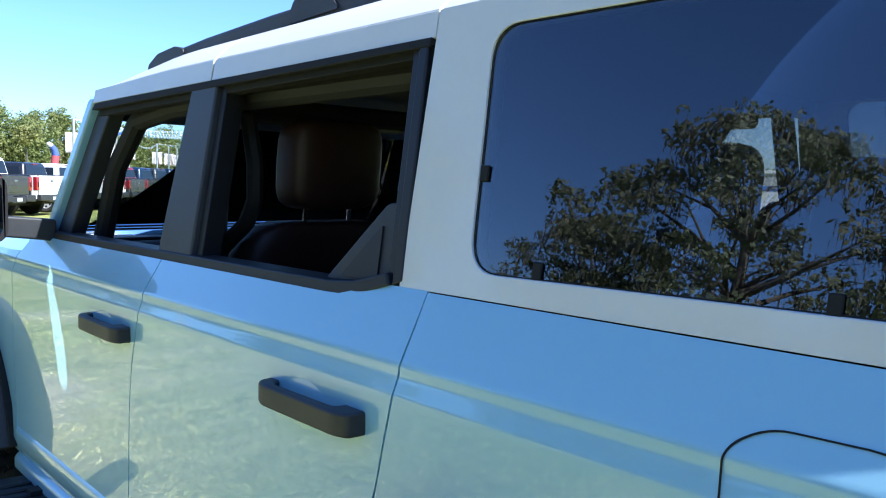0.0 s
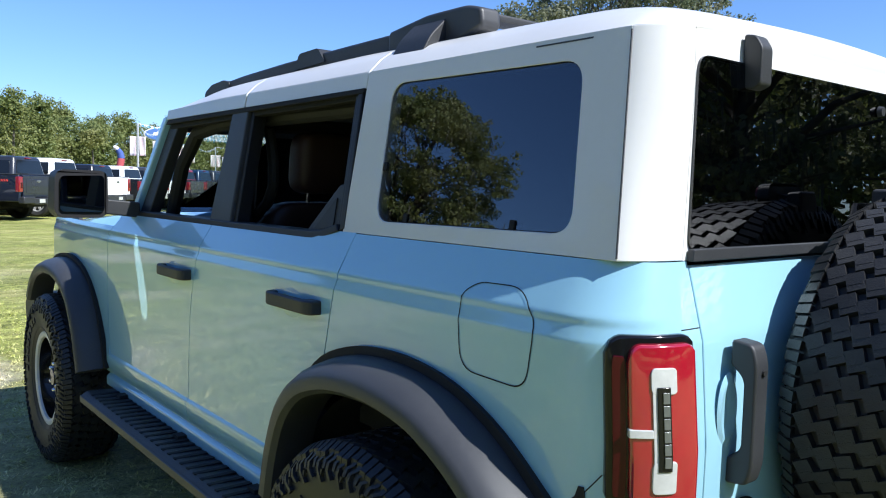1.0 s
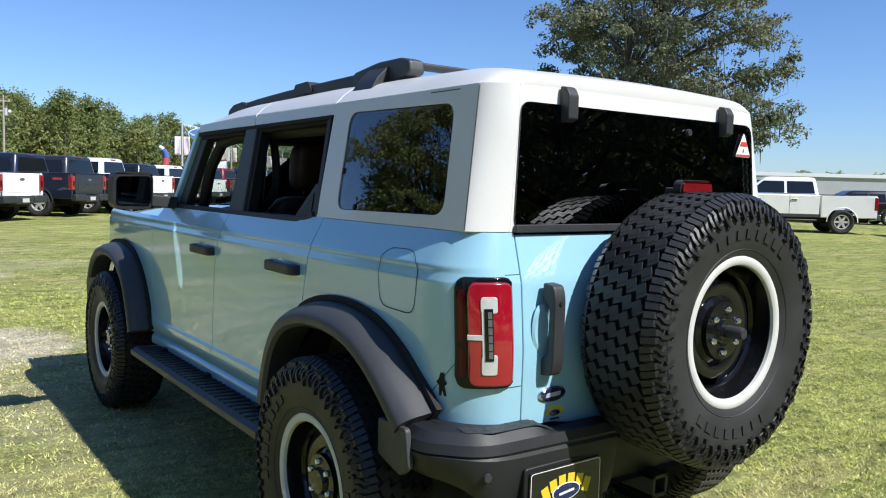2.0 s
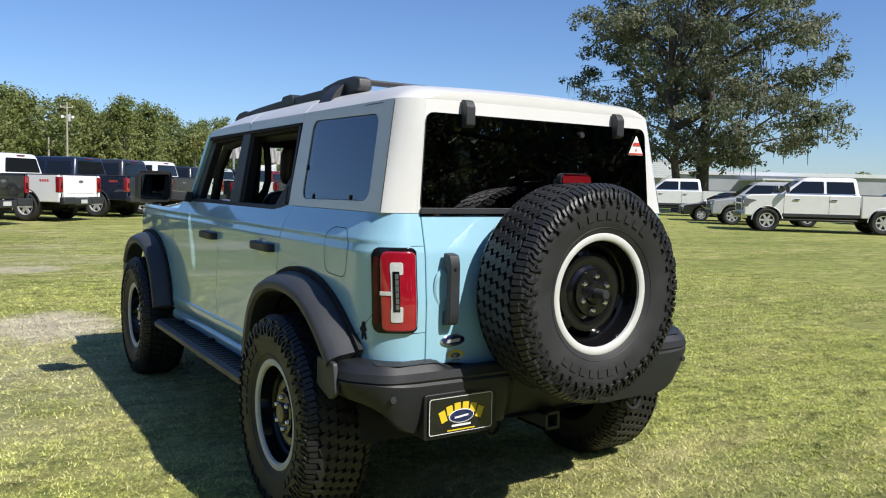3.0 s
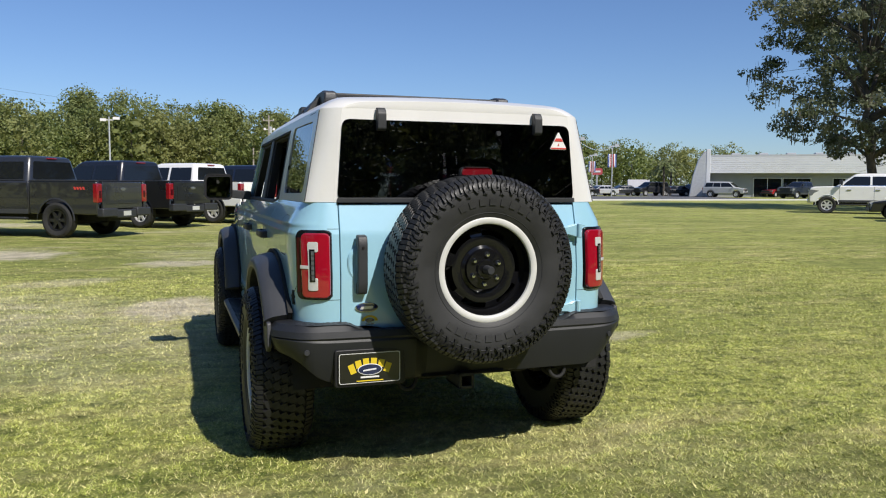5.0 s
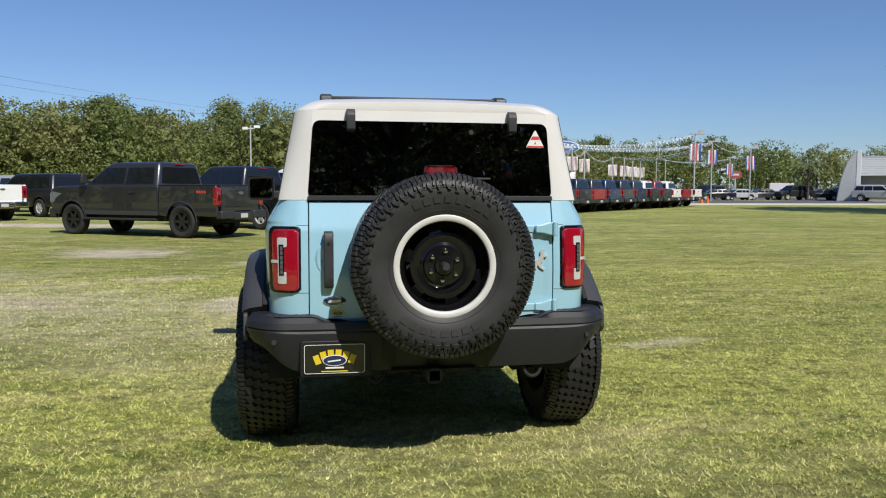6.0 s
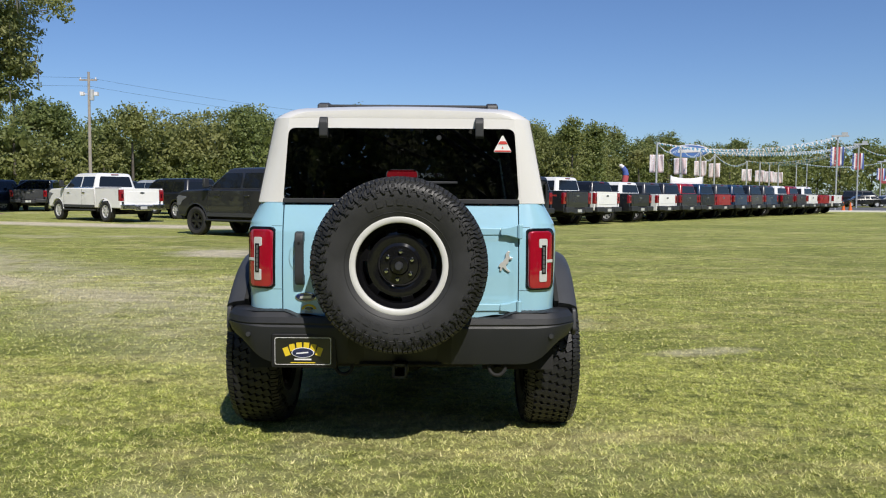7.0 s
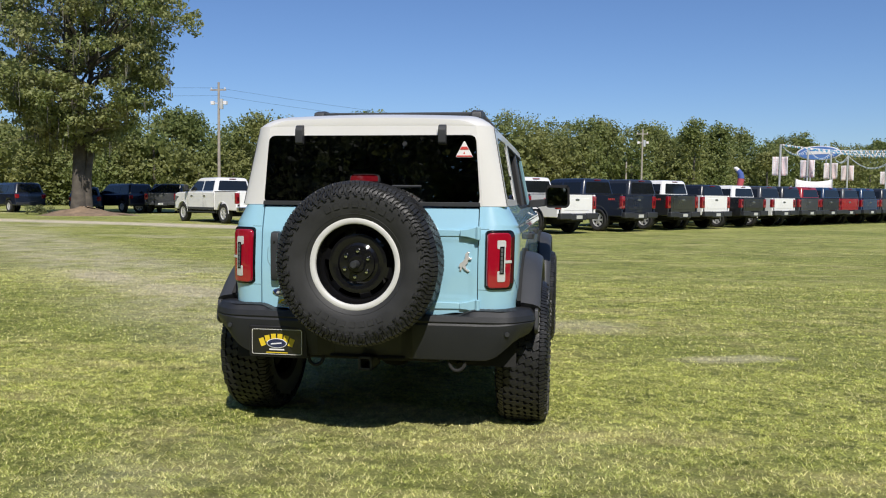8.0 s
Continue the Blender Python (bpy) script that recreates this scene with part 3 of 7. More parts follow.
hc = sheet(ht_corner, 12, 8)
ro = dense([(-0.645, HT_LOW), (-0.600, SIDE_TOP), (0.600, SIDE_TOP), (0.645, HT_LOW)], 8)
rin = rounded_match([(-0.632, 1.362), (-0.603, 1.750), (0.603, 1.750), (0.632, 1.362)], 0.04, 8)
rear_frame = ring(ro, rin, lambda x, z: (x, ht_rear(z), z))
rear_frame = (rear_frame[0] + [(x, ht_rear(z) + 0.02, z) for x, z in rin], [tuple(reversed(f)) for f in rear_frame[1]] +
              [tuple(reversed((n8 + i, n8 + (i + 1) % n8, 2 * n8 + (i + 1) % n8, 2 * n8 + i))) for i in range(n8)])
hardtop = shape("hardtop", rear_frame, M_WHITE, suv, "white hardtop rear section", angle=28, thick=0.012, bevel=0.002)
for put in ((lambda v: v), flip):
    shape("hardtop_side", put(qside), M_WHITE, hardtop, angle=20, thick=0.012, bevel=0.002)
    shape("hardtop_corner", put(hc), M_WHITE, hardtop, angle=28, thick=0.012, bevel=0.002)
both("hardtop_seam", join(rod([on_side(-0.546, 1.356, 0.001), on_side(-0.496, 1.795, 0.001)], 0.0022, 6)), M_GREYTRIM)


# roof skin: crowned, rounded to the sides and the rear
ROOF_REAR = -0.5745


def roof_half(y):
    """Half width of the roof's edge, which follows the round corner at the rear."""
    lo, hi = 0.0, 1.0
    if y >= ht_side_y(SIDE_TOP):
        return xg(SIDE_TOP)
    for _ in range(30):
        u = (lo + hi) / 2
        if ht_corner(u, 1.0)[1] > y:
            lo = u
        else:
            hi = u
    return -ht_corner(lo, 1.0)[0]


def roof_at(u, v, y0, y1):
    """u across from left to right, v along from y0 to y1."""
    y = y0 + (y1 - y0) * (v ** 2 if y0 < 0 else v)
    s = 2 * u - 1
    ax = abs(s)
    # edges pull in at the rear corner
    rear = max(0.0, (-0.30 - y) / 0.285)
    front = max(0.0, (y - 1.45) / 0.55)
    half = roof_half(y)
    crown = 1.903 - 0.012 * abs(y - 0.6) - 0.042 * rear ** 2 - 0.070 * front ** 2
    edge = SIDE_TOP - 0.012 * front
    k = max(0.0, (ax - 0.76) / 0.24)
    z = crown - 0.012 * (ax / 0.76 if ax < 0.76 else 1) ** 2 - (crown - 0.012 - edge) * k ** 2.3
    return (half * s * (1 - 0.0 * front), y, z)


def roof_piece(y0, y1, ny, nu=36):
    vf = sheet(lambda u, v: roof_at(u, v, y0, y1), nu, ny)
    return vf


roof_rear = roof_piece(ROOF_REAR, 0.412, 22)
# rear lip down to the frame
lip = sheet(lambda u, v: tuple(Vector(roof_at(u, 0, ROOF_REAR, 0.4)).lerp(Vector((roof_half(ROOF_REAR) * (2 * u - 1), ROOF_REAR - 0.003 * math.sin(math.pi * v), SIDE_TOP - 0.004)), v)), 36, 3)
lip = (lip[0], [tuple(reversed(f)) for f in lip[1]])
shape("roof_panel", join(roof_rear, lip), M_WHITE, suv, "white rear roof panel", angle=30, thick=0.02, bevel=0.003)
shape("roof_panel", roof_piece(0.420, 1.205, 10), M_WHITE, suv, "white middle roof panel", angle=30, thick=0.02, bevel=0.004)
shape("roof_panel", roof_piece(1.213, 2.0, 10), M_WHITE, suv, "white front roof panel", angle=30, thick=0.02, bevel=0.004)
def skirt(a, b):
    def at(u, v):
        y = a + (b - a) * u
        lo = 1.757 - 0.008 * (y - 0.42) / 1.58
        hi = SIDE_TOP - 0.012 * max(0.0, (y - 1.45) / 0.55)
        z = lo + (hi - lo) * v
        return (-xg(z), y, z)
    return sheet(at, 10, 2)


side_skirt = [skirt(0.420, 1.205), skirt(1.213, 1.995)]
for s in side_skirt:
    both("roof_edge", (s[0], [tuple(reversed(f)) for f in s[1]]), M_WHITE, thick=0.012, bevel=0.002)
shape("headliner", block(-0.66, 0.66, -0.5, 1.93, 1.76, 1.775), M_DARK, suv)
shape("roof_join", block(-0.66, 0.66, 0.36, 0.46, 1.72, 1.765), M_DARK, suv)

# windscreen and its frame
shape("windscreen", prism([(2.235, 1.335), (2.245, 1.337), (2.025, 1.772), (2.015, 1.770)], -0.70, 0.70), M_CLEAR, suv)
shape("windscreen_header", prism(rounded([(2.03, 1.70), (2.005, 1.772), (1.93, 1.785), (1.93, 1.72)], 0.01), -0.66, 0.66), M_PLASTIC, suv, bevel=0.004)

# bonnet, cowl and plain nose
shape("bonnet", sheet(lambda u, v: ((2 * u - 1) * (0.795 - 0.03 * v), 2.26 + 1.30 * v,
                                    1.318 - 0.075 * v ** 1.6 - 0.055 * max(0, abs(2 * u - 1) - 0.86) / 0.14 * (1.0) + 0.018 * (1 if abs(2 * u - 1) < 0.5 else max(0, 1 - (abs(2 * u - 1) - 0.5) / 0.1))), 40, 12), M_BLUE, suv, thick=0.02, bevel=0.004)
shape("cowl", block(-0.74, 0.74, 2.14, 2.30, 1.25, 1.318), M_PLASTIC, suv, bevel=0.01)
shape("nose", join(prism(rounded([(3.50, 0.70), (3.50, 1.24), (3.60, 1.22), (3.64, 1.15), (3.64, 0.70)], 0.02), -0.77, 0.77)), M_BLUE, suv, bevel=0.01)
shape("grille", prism(rounded([(3.63, 0.92), (3.63, 1.13), (3.665, 1.12), (3.665, 0.93)], 0.01), -0.72, 0.72), M_PLASTIC, suv, bevel=0.006)
shape("front_bumper", prism(rounded([(3.40, 0.50), (3.40, 0.80), (3.75, 0.80), (3.82, 0.74), (3.80, 0.56), (3.68, 0.48)], 0.03), -0.92, 0.92), M_PLASTIC, suv, bevel=0.02)
both("trail_sight", prism(rounded([(3.20, 1.235), (3.24, 1.275), (3.36, 1.268), (3.40, 1.225)], 0.008), -0.755, -0.735), M_PLASTIC, bevel=0.004)

# glass of the hardtop
both("quarter_window", slab(rounded([(0.268, 1.382), (0.293, 1.764), (-0.389, 1.756), (-0.430, 1.388)], 0.055, 8), -0.006, 0.006), M_TINTSIDE, "dark tinted side window")
both("quarter_window_edge", ring(rounded([(0.264, 1.386), (0.289, 1.760), (-0.385, 1.752), (-0.426, 1.392)], 0.055, 8),
                                 rounded([(0.260, 1.390), (0.285, 1.756), (-0.381, 1.748), (-0.422, 1.396)], 0.052, 8), lambda y, z: on_side(y, z, -0.004)), M_SEAM)
for yy, zz in ((0.262, 1.535), (0.135, 1.402), (-0.252, 1.404)):
    both("window_clip", slab([(yy - 0.008, zz - 0.013), (yy - 0.008, zz + 0.011), (yy + 0.008, zz + 0.011), (yy + 0.008, zz - 0.013)], -0.001, 0.005), M_SEAM, bevel=0.002)
rear_glass = shape("rear_window", prism(rounded([(-0.632, 1.362), (-0.603, 1.750), (0.603, 1.750), (0.632, 1.362)], 0.04, 6), 0, 1, "y"), M_TINT, suv, "dark tinted rear window")
for v in rear_glass.data.vertices:
    v.co.y = ht_rear(v.co.z) + (-0.006 if v.co.y < 0.5 else 0.002)
shape("rear_window_strip", prism(rounded([(-0.634, 1.350), (-0.631, 1.374), (0.631, 1.374), (0.634, 1.350)], 0.004), -0.615, -0.60, "y"), M_PLASTIC, suv, bevel=0.003)
for hx in (-0.415, 0.415):
    shape("window_hinge", join(prism(rounded([(-0.580, 1.81), (-0.606, 1.805), (-0.622, 1.78), (-0.622, 1.705), (-0.600, 1.695), (-0.580, 1.70)], 0.008), hx - 0.022, hx + 0.022)), M_PLASTIC, suv, bevel=0.006)
shape("washer_nozzle", turned([(0.0, 0.012), (0.012, 0.012), (0.014, 0.0)], 12), M_PLASTIC, suv).matrix_local = pose(0.20, -0.592, 1.70, 90, 0, 0)
# warning sticker
shape("sticker", prism(rounded([(0.49, 1.625), (0.54, 1.720), (0.59, 1.625)], 0.012, 4), -0.600, -0.5985, "y"), M_PRINTWHITE, suv, "white triangular warning sticker with red print")
shape("sticker_print", join(prism([(0.515, 1.668), (0.525, 1.684), (0.556, 1.684), (0.566, 1.668)], -0.6022, -0.6008, "y"), prism([(0.497, 1.628), (0.497, 1.635), (0.584, 1.635), (0.584, 1.628)], -0.6022, -0.6008, "y"),
                            prism([(0.535, 1.645), (0.540, 1.658), (0.545, 1.645)], -0.6022, -0.6008, "y")), M_PRINTRED, suv)

# roof rails and crossbar
RAIL_TOP = [(1.93, 1.858), (1.90, 1.883), (1.82, 1.900), (1.55, 1.917), (1.2, 1.930), (0.8, 1.938), (0.45, 1.944)]
for sx in (-1, 1):
    x = 0.525 * sx
    lower = [(0.45, 1.870), (0.8, 1.870), (1.2, 1.865), (1.55, 1.852), (1.82, 1.820), (1.93, 1.800)]
    rail = shape("roof_rail", prism(rounded(RAIL_TOP + lower, [0, 0.015] + [0.0] * 11), x - 0.024, x + 0.024), M_PLASTIC, suv, "black roof rail with raised feet", bevel=0.012, segs=3)
    shape("rail_foot", prism(rounded([(1.12, 1.89), (1.08, 1.947), (0.95, 1.952), (0.90, 1.90)], 0.012), x - 0.03, x + 0.03), M_PLASTIC, rail, bevel=0.008)
    shape("rail_foot", prism(rounded([(1.96, 1.79), (1.93, 1.878), (1.86, 1.905), (1.74, 1.914), (1.68, 1.900), (1.68, 1.83)], 0.012), x - 0.03, x + 0.03), M_PLASTIC, rail, bevel=0.01)
    shape("rail_foot", prism(rounded([(x, 1.95), (0.560 * sx, 1.948), (0.615 * sx, 1.895), (0.648 * sx, 1.835), (0.60 * sx, 1.825), (x, 1.87)], [0, 0.015, 0.02, 0.01, 0, 0]), 0.24, 0.385, "y"), M_PLASTIC, rail, bevel=0.006)
    shape("rail_end", prism(rounded([(0.52, 1.87), (0.52, 1.946), (0.33, 1.970), (0.16, 1.971), (0.10, 1.955), (0.09, 1.905), (0.20, 1.875), (0.30, 1.87)], [0, 0.02, 0.02, 0.025, 0.01, 0.02, 0.0, 0]), x - 0.036, x + 0.036), M_FLARE, rail, bevel=0.012)
shape("crossbar", prism(rounded([(0.125, 1.935), (0.125, 1.955), (0.215, 1.958), (0.215, 1.937)], 0.008), -0.52, 0.52), M_PLASTIC, suv, bevel=0.004)
both("roof_vent_slot", slab([(-0.24, 1.790), (-0.24, 1.7935), (-0.40, 1.7935), (-0.40, 1.790)], 0.001, 0.01), M_GREYTRIM)

# tailgate with its pressings, hinges, handle
TG_Z = [0.722, 0.76, 0.80, 0.835, 0.845, 0.855, 0.865, 0.93, 1.0, 1.06, 1.12, 1.145, 1.155, 1.165, 1.175, 1.19, 1.205, 1.22, 1.25, 1.29, 1.32, 1.343]


def tg(u, v):
    z = float(np.interp(v * (len(TG_Z) - 1), range(len(TG_Z)), TG_Z))
    x = -0.6265 + 1.253 * u
    press = 0.004 * ease(-0.25, -0.15, x) * (1 - ease(0.585, 0.60, x)) * ease(0.836, 0.864, z) * (1 - ease(1.146, 1.174, z))
    low = 0.035 * max(0.0, min(1.0, (abs(x) - 0.30) / 0.20)) if z < 0.78 else 0
    return (x, rear_y(z) + press, z + low * (0.78 - z) / 0.058 if z < 0.78 else z)


tgv, tgf = sheet(tg, 84, len(TG_Z) - 1)
tailgate = shape("tailgate", (tgv, tgf), M_BLUE, suv, "pale blue side-hinged tailgate", thick=0.03, bevel=0.004)
for zz in (1.205, 0.80):
    shape("tailgate_hinge", join(prism(rounded([(0.53, zz - 0.020), (0.53, zz + 0.018), (0.57, zz + 0.022), (0.615, zz + 0.035), (0.64, zz + 0.035), (0.64, zz - 0.035), (0.615, zz - 0.035), (0.57, zz - 0.022)], 0.008), -0.674, -0.640, "y"),
                                 rod([(0.632, -0.676, zz - 0.038), (0.632, -0.676, zz + 0.038)], 0.014, 10)), M_BLUE, suv, bevel=0.006)
for zz in (1.205, 0.80):
    shape("tailgate_rib", prism(rounded([(0.26, zz - 0.024), (0.26, zz + 0.020), (0.535, zz + 0.016), (0.535, zz - 0.020)], 0.008), rear_y(zz) - 0.009, rear_y(zz) + 0.004, "y"), M_BLUE, tailgate, bevel=0.005)
handle = shape("tailgate_handle", join(prism(rounded([(-0.655, 1.20), (-0.700, 1.195), (-0.712, 1.16), (-0.712, 0.955), (-0.700, 0.918), (-0.655, 0.912), (-0.655, 0.965), (-0.684, 0.985), (-0.684, 1.125), (-0.655, 1.15)], [0, 0.012, 0.02, 0.02, 0.012, 0, 0, 0.015, 0.015, 0]), -0.555, -0.508)), M_PLASTIC, suv, bevel=0.007)
shape("keyhole", turned([(0.0, 0.004), (0.006, 0.004), (0.007, 0)], 10), M_SEAM, handle).matrix_local = pose(-0.531, -0.7125, 1.14, 90, 0, 0)
# shallow pull cup behind the handle
shape("handle_cup", moved(turned([(0.0, 0.002), (0.5, 0.003), (0.8, 0.006), (1.0, 0.001)], 28), Matrix.Translation((-0.560, -0.656, 1.06)) @ Matrix.Rotation(radians(90), 4, "X") @ Matrix.Diagonal((0.035, 0.075, 1, 1))), M_BLUE, suv)


def oval(name, x, y, z, a, b, mat, parent, h=0.006, label=""):
    return shape(name, moved(turned([(0.0, h), (0.88, h), (0.97, h * 0.7), (1.0, 0)], 32), Matrix.Translation((x, y, z)) @ Matrix.Rotation(radians(90), 4, "X") @ Matrix.Diagonal((a, b, 1, 1))), mat, parent, label)


badge = oval("badge", -0.504, -0.657, 0.848, 0.058, 0.025, M_CHROME, suv, 0.007, "dark blue oval badge with chrome rim")
oval("badge_face", -0.504, -0.6585, 0.848, 0.053, 0.021, M_BLUEBADGE, badge, 0.0072)
shape("badge_bar", prism(rounded([(-0.537, 0.840), (-0.532, 0.853), (-0.472, 0.856), (-0.474, 0.843)], 0.004), -0.667, -0.6645, "y"), M_SILVER, badge)
dealer = shape("dealer_sticker", sheet(lambda u, v: (-0.528 + 0.040 * (1 + (0.62 + 0.38 * v) * math.cos(math.pi * (1 - u))) - 0.0, -0.6595, 0.782 + 0.028 * (0.62 + 0.38 * v) * math.sin(math.pi * u)), 14, 1), M_YELLOW, suv, "yellow and blue dealer sticker")
oval("dealer_oval", -0.488, -0.6575, 0.785, 0.022, 0.009, M_BLUEBADGE, dealer, 0.003)
shape("dealer_bar", block(-0.508, -0.468, -0.6605, -0.6585, 0.766, 0.770), M_BLUEBADGE, dealer)
# leaping emblem on the tailgate: a plain steel silhouette
EMB = [(-0.045, 0.0), (-0.030, 0.010), (-0.012, 0.012), (0.010, 0.022), (0.022, 0.040), (0.040, 0.045), (0.048, 0.036), (0.036, 0.030), (0.032, 0.016), (0.044, 0.004), (0.036, -0.002),
       (0.022, 0.006), (0.012, -0.008), (-0.006, -0.012), (-0.010, -0.030), (0.000, -0.048), (-0.010, -0.050), (-0.022, -0.030), (-0.026, -0.012), (-0.040, -0.026), (-0.050, -0.020), (-0.038, -0.006)]
shape("emblem", prism([(0.560 + a * 0.86 - b * 0.5, 1.040 + a * 0.5 + b * 0.95) for a, b in EMB], -0.664, -0.652, "y"), M_SILVER, suv, "chrome leaping emblem", bevel=0.002)
RIDER = ((-0.012, -0.045), (-0.004, -0.045), (0.0, -0.015), (0.012, -0.045), (0.020, -0.043), (0.010, -0.005), (0.022, 0.004), (0.012, 0.018), (0.008, 0.045), (-0.006, 0.045), (-0.014, 0.020), (-0.026, 0.008), (-0.012, -0.005))


def on_corner(t, z, out):
    x, y, z = corner(z, t)
    a = t * math.pi / 2
    return (x - out * math.cos(a), y - out * math.sin(a), z)


nr = len(RIDER)
shape("emblem", ([on_corner(0.245 + 0.72 * a / 0.30, 0.893 + 0.78 * b, o) for o in (0.004, -0.002) for a, b in RIDER],
                 [tuple(range(nr)), tuple(range(2 * nr - 1, nr - 1, -1))] + [(i + nr, (i + 1) % nr + nr, (i + 1) % nr, i) for i in range(nr)]), M_UNDER, suv, "small dark emblem on the rear quarter")

# tail lamps set into the rear corners
LAMP_Z = (0.892, 1.222)


def lamp_face(t0, t1, z0, z1, out, round_out=0.0, n=20):
    """A patch of the rear corner between two turns round it, pushed out, with its corners taken off."""
    def at(u, v):
        t = t0 + (t1 - t0) * u
        e = max(0.0, (abs(2 * u - 1) - 0.62) / 0.38)
        cut = round_out * (1 - math.sqrt(max(0.0, 1 - e * e))) * (1.0 if u > 0.5 else 0.45)
        z = z0 + cut + (z1 - z0 - 2 * cut) * v
        x, y, z = corner(z, t)
        a = t * math.pi / 2
        return (x - out * math.cos(a), y - out * math.sin(a), z)
    return sheet(at, n, 6)


def lamp_block(x0, x1, z0, z1, out, depth=0.06, round_out=0.0):
    f = lamp_face(x0, x1, z0, z1, out, round_out)
    n, m = 21, 7
    fv = list(f[0])
    back = [(x + depth * 0.7, y + depth, z) for x, y, z in fv]
    vs = fv + back
    N = n * m
    fs = list(f[1]) + [tuple(reversed([i + N for i in q])) for q in f[1]]
    edge = [i for i in range(n)] + [j * n + n - 1 for j in range(1, m)] + [(m - 1) * n + i for i in range(n - 2, -1, -1)] + [j * n for j in range(m - 2, 0, -1)]
    for a in range(len(edge)):
        p, q = edge[a], edge[(a + 1) % len(edge)]
        fs.append((q, p, p + N, q + N))
    return vs, [tuple(reversed(q)) for q in fs]


for side in (0, 1):
    put = (lambda v: v) if side == 0 else flip
    lamp = shape("tail_lamp", put(lamp_block(0.975, 0.39, *LAMP_Z, 0.012, 0.05, 0.035)), M_BLACKGLOSS, suv, "red tail lamp with pale insert in a black housing", bevel=0.006)
    shape("red_lens", put(lamp_block(0.945, 0.52, 0.902, 1.208, 0.024, 0.02, 0.035)), M_RED, lamp, "bright red lens", bevel=0.008)
    shape("side_lens", put(lamp_block(0.505, 0.43, 0.925, 1.185, 0.015, 0.02, 0.02)), M_REDDARK, lamp, "dark red side lens", bevel=0.004)
    for z0, z1, t1 in ((1.119, 1.167, 0.795), (0.937, 0.998, 0.785)):
        shape("pale_insert", put(lamp_block(t1, 0.640, z0, z1, 0.0275, 0.012, 0.012)), M_LENSWHITE, lamp, "white reversing lens", bevel=0.003)
    shape("pale_strip", put(lamp_block(0.690, 0.648, 0.990, 1.125, 0.0270, 0.012)), M_LENSWHITE, lamp, bevel=0.002)
    shape("lens_bar", put(lamp_block(0.650, 0.515, 1.040, 1.056, 0.0275, 0.012)), M_LENSWHITE, lamp, "pale cross bar", bevel=0.002)
    bar = shape("insert_bar", put(lamp_block(0.750, 0.672, 0.980, 1.133, 0.030, 0.014)), M_BLACKGLOSS, lamp, "dark centre bar", bevel=0.003)
    for k in range(6):
        shape("lens_cell", put(lamp_block(0.738, 0.700, 0.988 + 0.0232 * k, 1.008 + 0.0232 * k, 0.0325, 0.008)), M_LENSGREY, bar, bevel=0.002)

# fine joints from the lamps to the tailgate and to the wheel flares
for side in (0, 1):
    put = (lambda v: v) if side == 0 else flip
    for line in ([on_corner(0.93, 1.226, 0.0002), on_corner(1.0, 1.226, 0.0002), (-0.632, rear_y(1.226) - 0.0002, 1.226)],
                 [on_corner(0.93, 0.890, 0.0002), on_corner(1.0, 0.890, 0.0002), (-0.632, rear_y(0.890) - 0.0002, 0.890)],
                 [on_corner(0.37 - 0.034 * i, 0.958 - 0.013 * i, 0.0002) for i in range(11)]):
        shape("body_joint", put(rod(line, 0.0013, 5)), M_SEAM, suv)

# rear bumper, swept round its plan line
def evenly(pts, n):
    ps = [Vector(p) for p in pts]
    run = [0.0]
    for a, b in zip(ps, ps[1:]):
        run.append(run[-1] + (b - a).length)
    return [Vector((float(np.interp(run[-1] * k / n, run, [p.x for p in ps])), float(np.interp(run[-1] * k / n, run, [p.y for p in ps])))) for k in range(n + 1)]


half_plan = rounded([(-0.952, -0.385), (-0.948, -0.585), (-0.820, -0.722), (0.0, -0.752)], [0, 0.05, 0.07, 0], 8)
plan = evenly(half_plan + [(-x, y) for x, y in reversed(half_plan[:-1])], 96)
SECTION = [(0.30, 0.778), (0.155, 0.784), (0.085, 0.783), (0.032, 0.777), (0.008, 0.748), (0.0, 0.718), (0.007, 0.707), (0.002, 0.696), (0.004, 0.66), (0.020, 0.56), (0.040, 0.500), (0.10, 0.486), (0.20, 0.50)]


rows = []
for i, p in enumerate(plan):
    way = (plan[min(i + 1, 96)] - plan[max(i - 1, 0)]).normalized()
    inward = Vector((-way.y, way.x))
    ax = abs(p.x)
    rise = 0.14 * ease(0.66, 0.95, ax)
    dip = 1 - ease(0.20, 0.29, ax)
    step = 0.038 * (1 - ease(0.50, 0.62, ax))
    row = []
    for d, z in SECTION:
        low = max(0.0, min(1.0, (0.72 - z) / 0.23))
        q = p + inward * (d * (1 - 0.45 * ease(0.85, 0.93, ax) * (d > 0.1)) + 0.075 * dip * (z > 0.49) * (d < 0.1))
        row.append((q.x, q.y, z + rise * low - 0.045 * dip * (1 - low) * (d < 0.12) - step * (z > 0.76)))
    rows.append(row)
m13 = len(SECTION)
bv = [v for r in rows for v in r]
bf = [(i * m13 + k, i * m13 + k + 1, (i + 1) * m13 + k + 1, (i + 1) * m13 + k) for i in range(96) for k in range(m13 - 1)]
bf += [tuple(range(m13 - 1, -1, -1)), tuple(range(96 * m13, 97 * m13))]
bumper = shape("rear_bumper", (bv, bf), M_BUMPER, suv, "dark grey moulded rear bumper", angle=24)
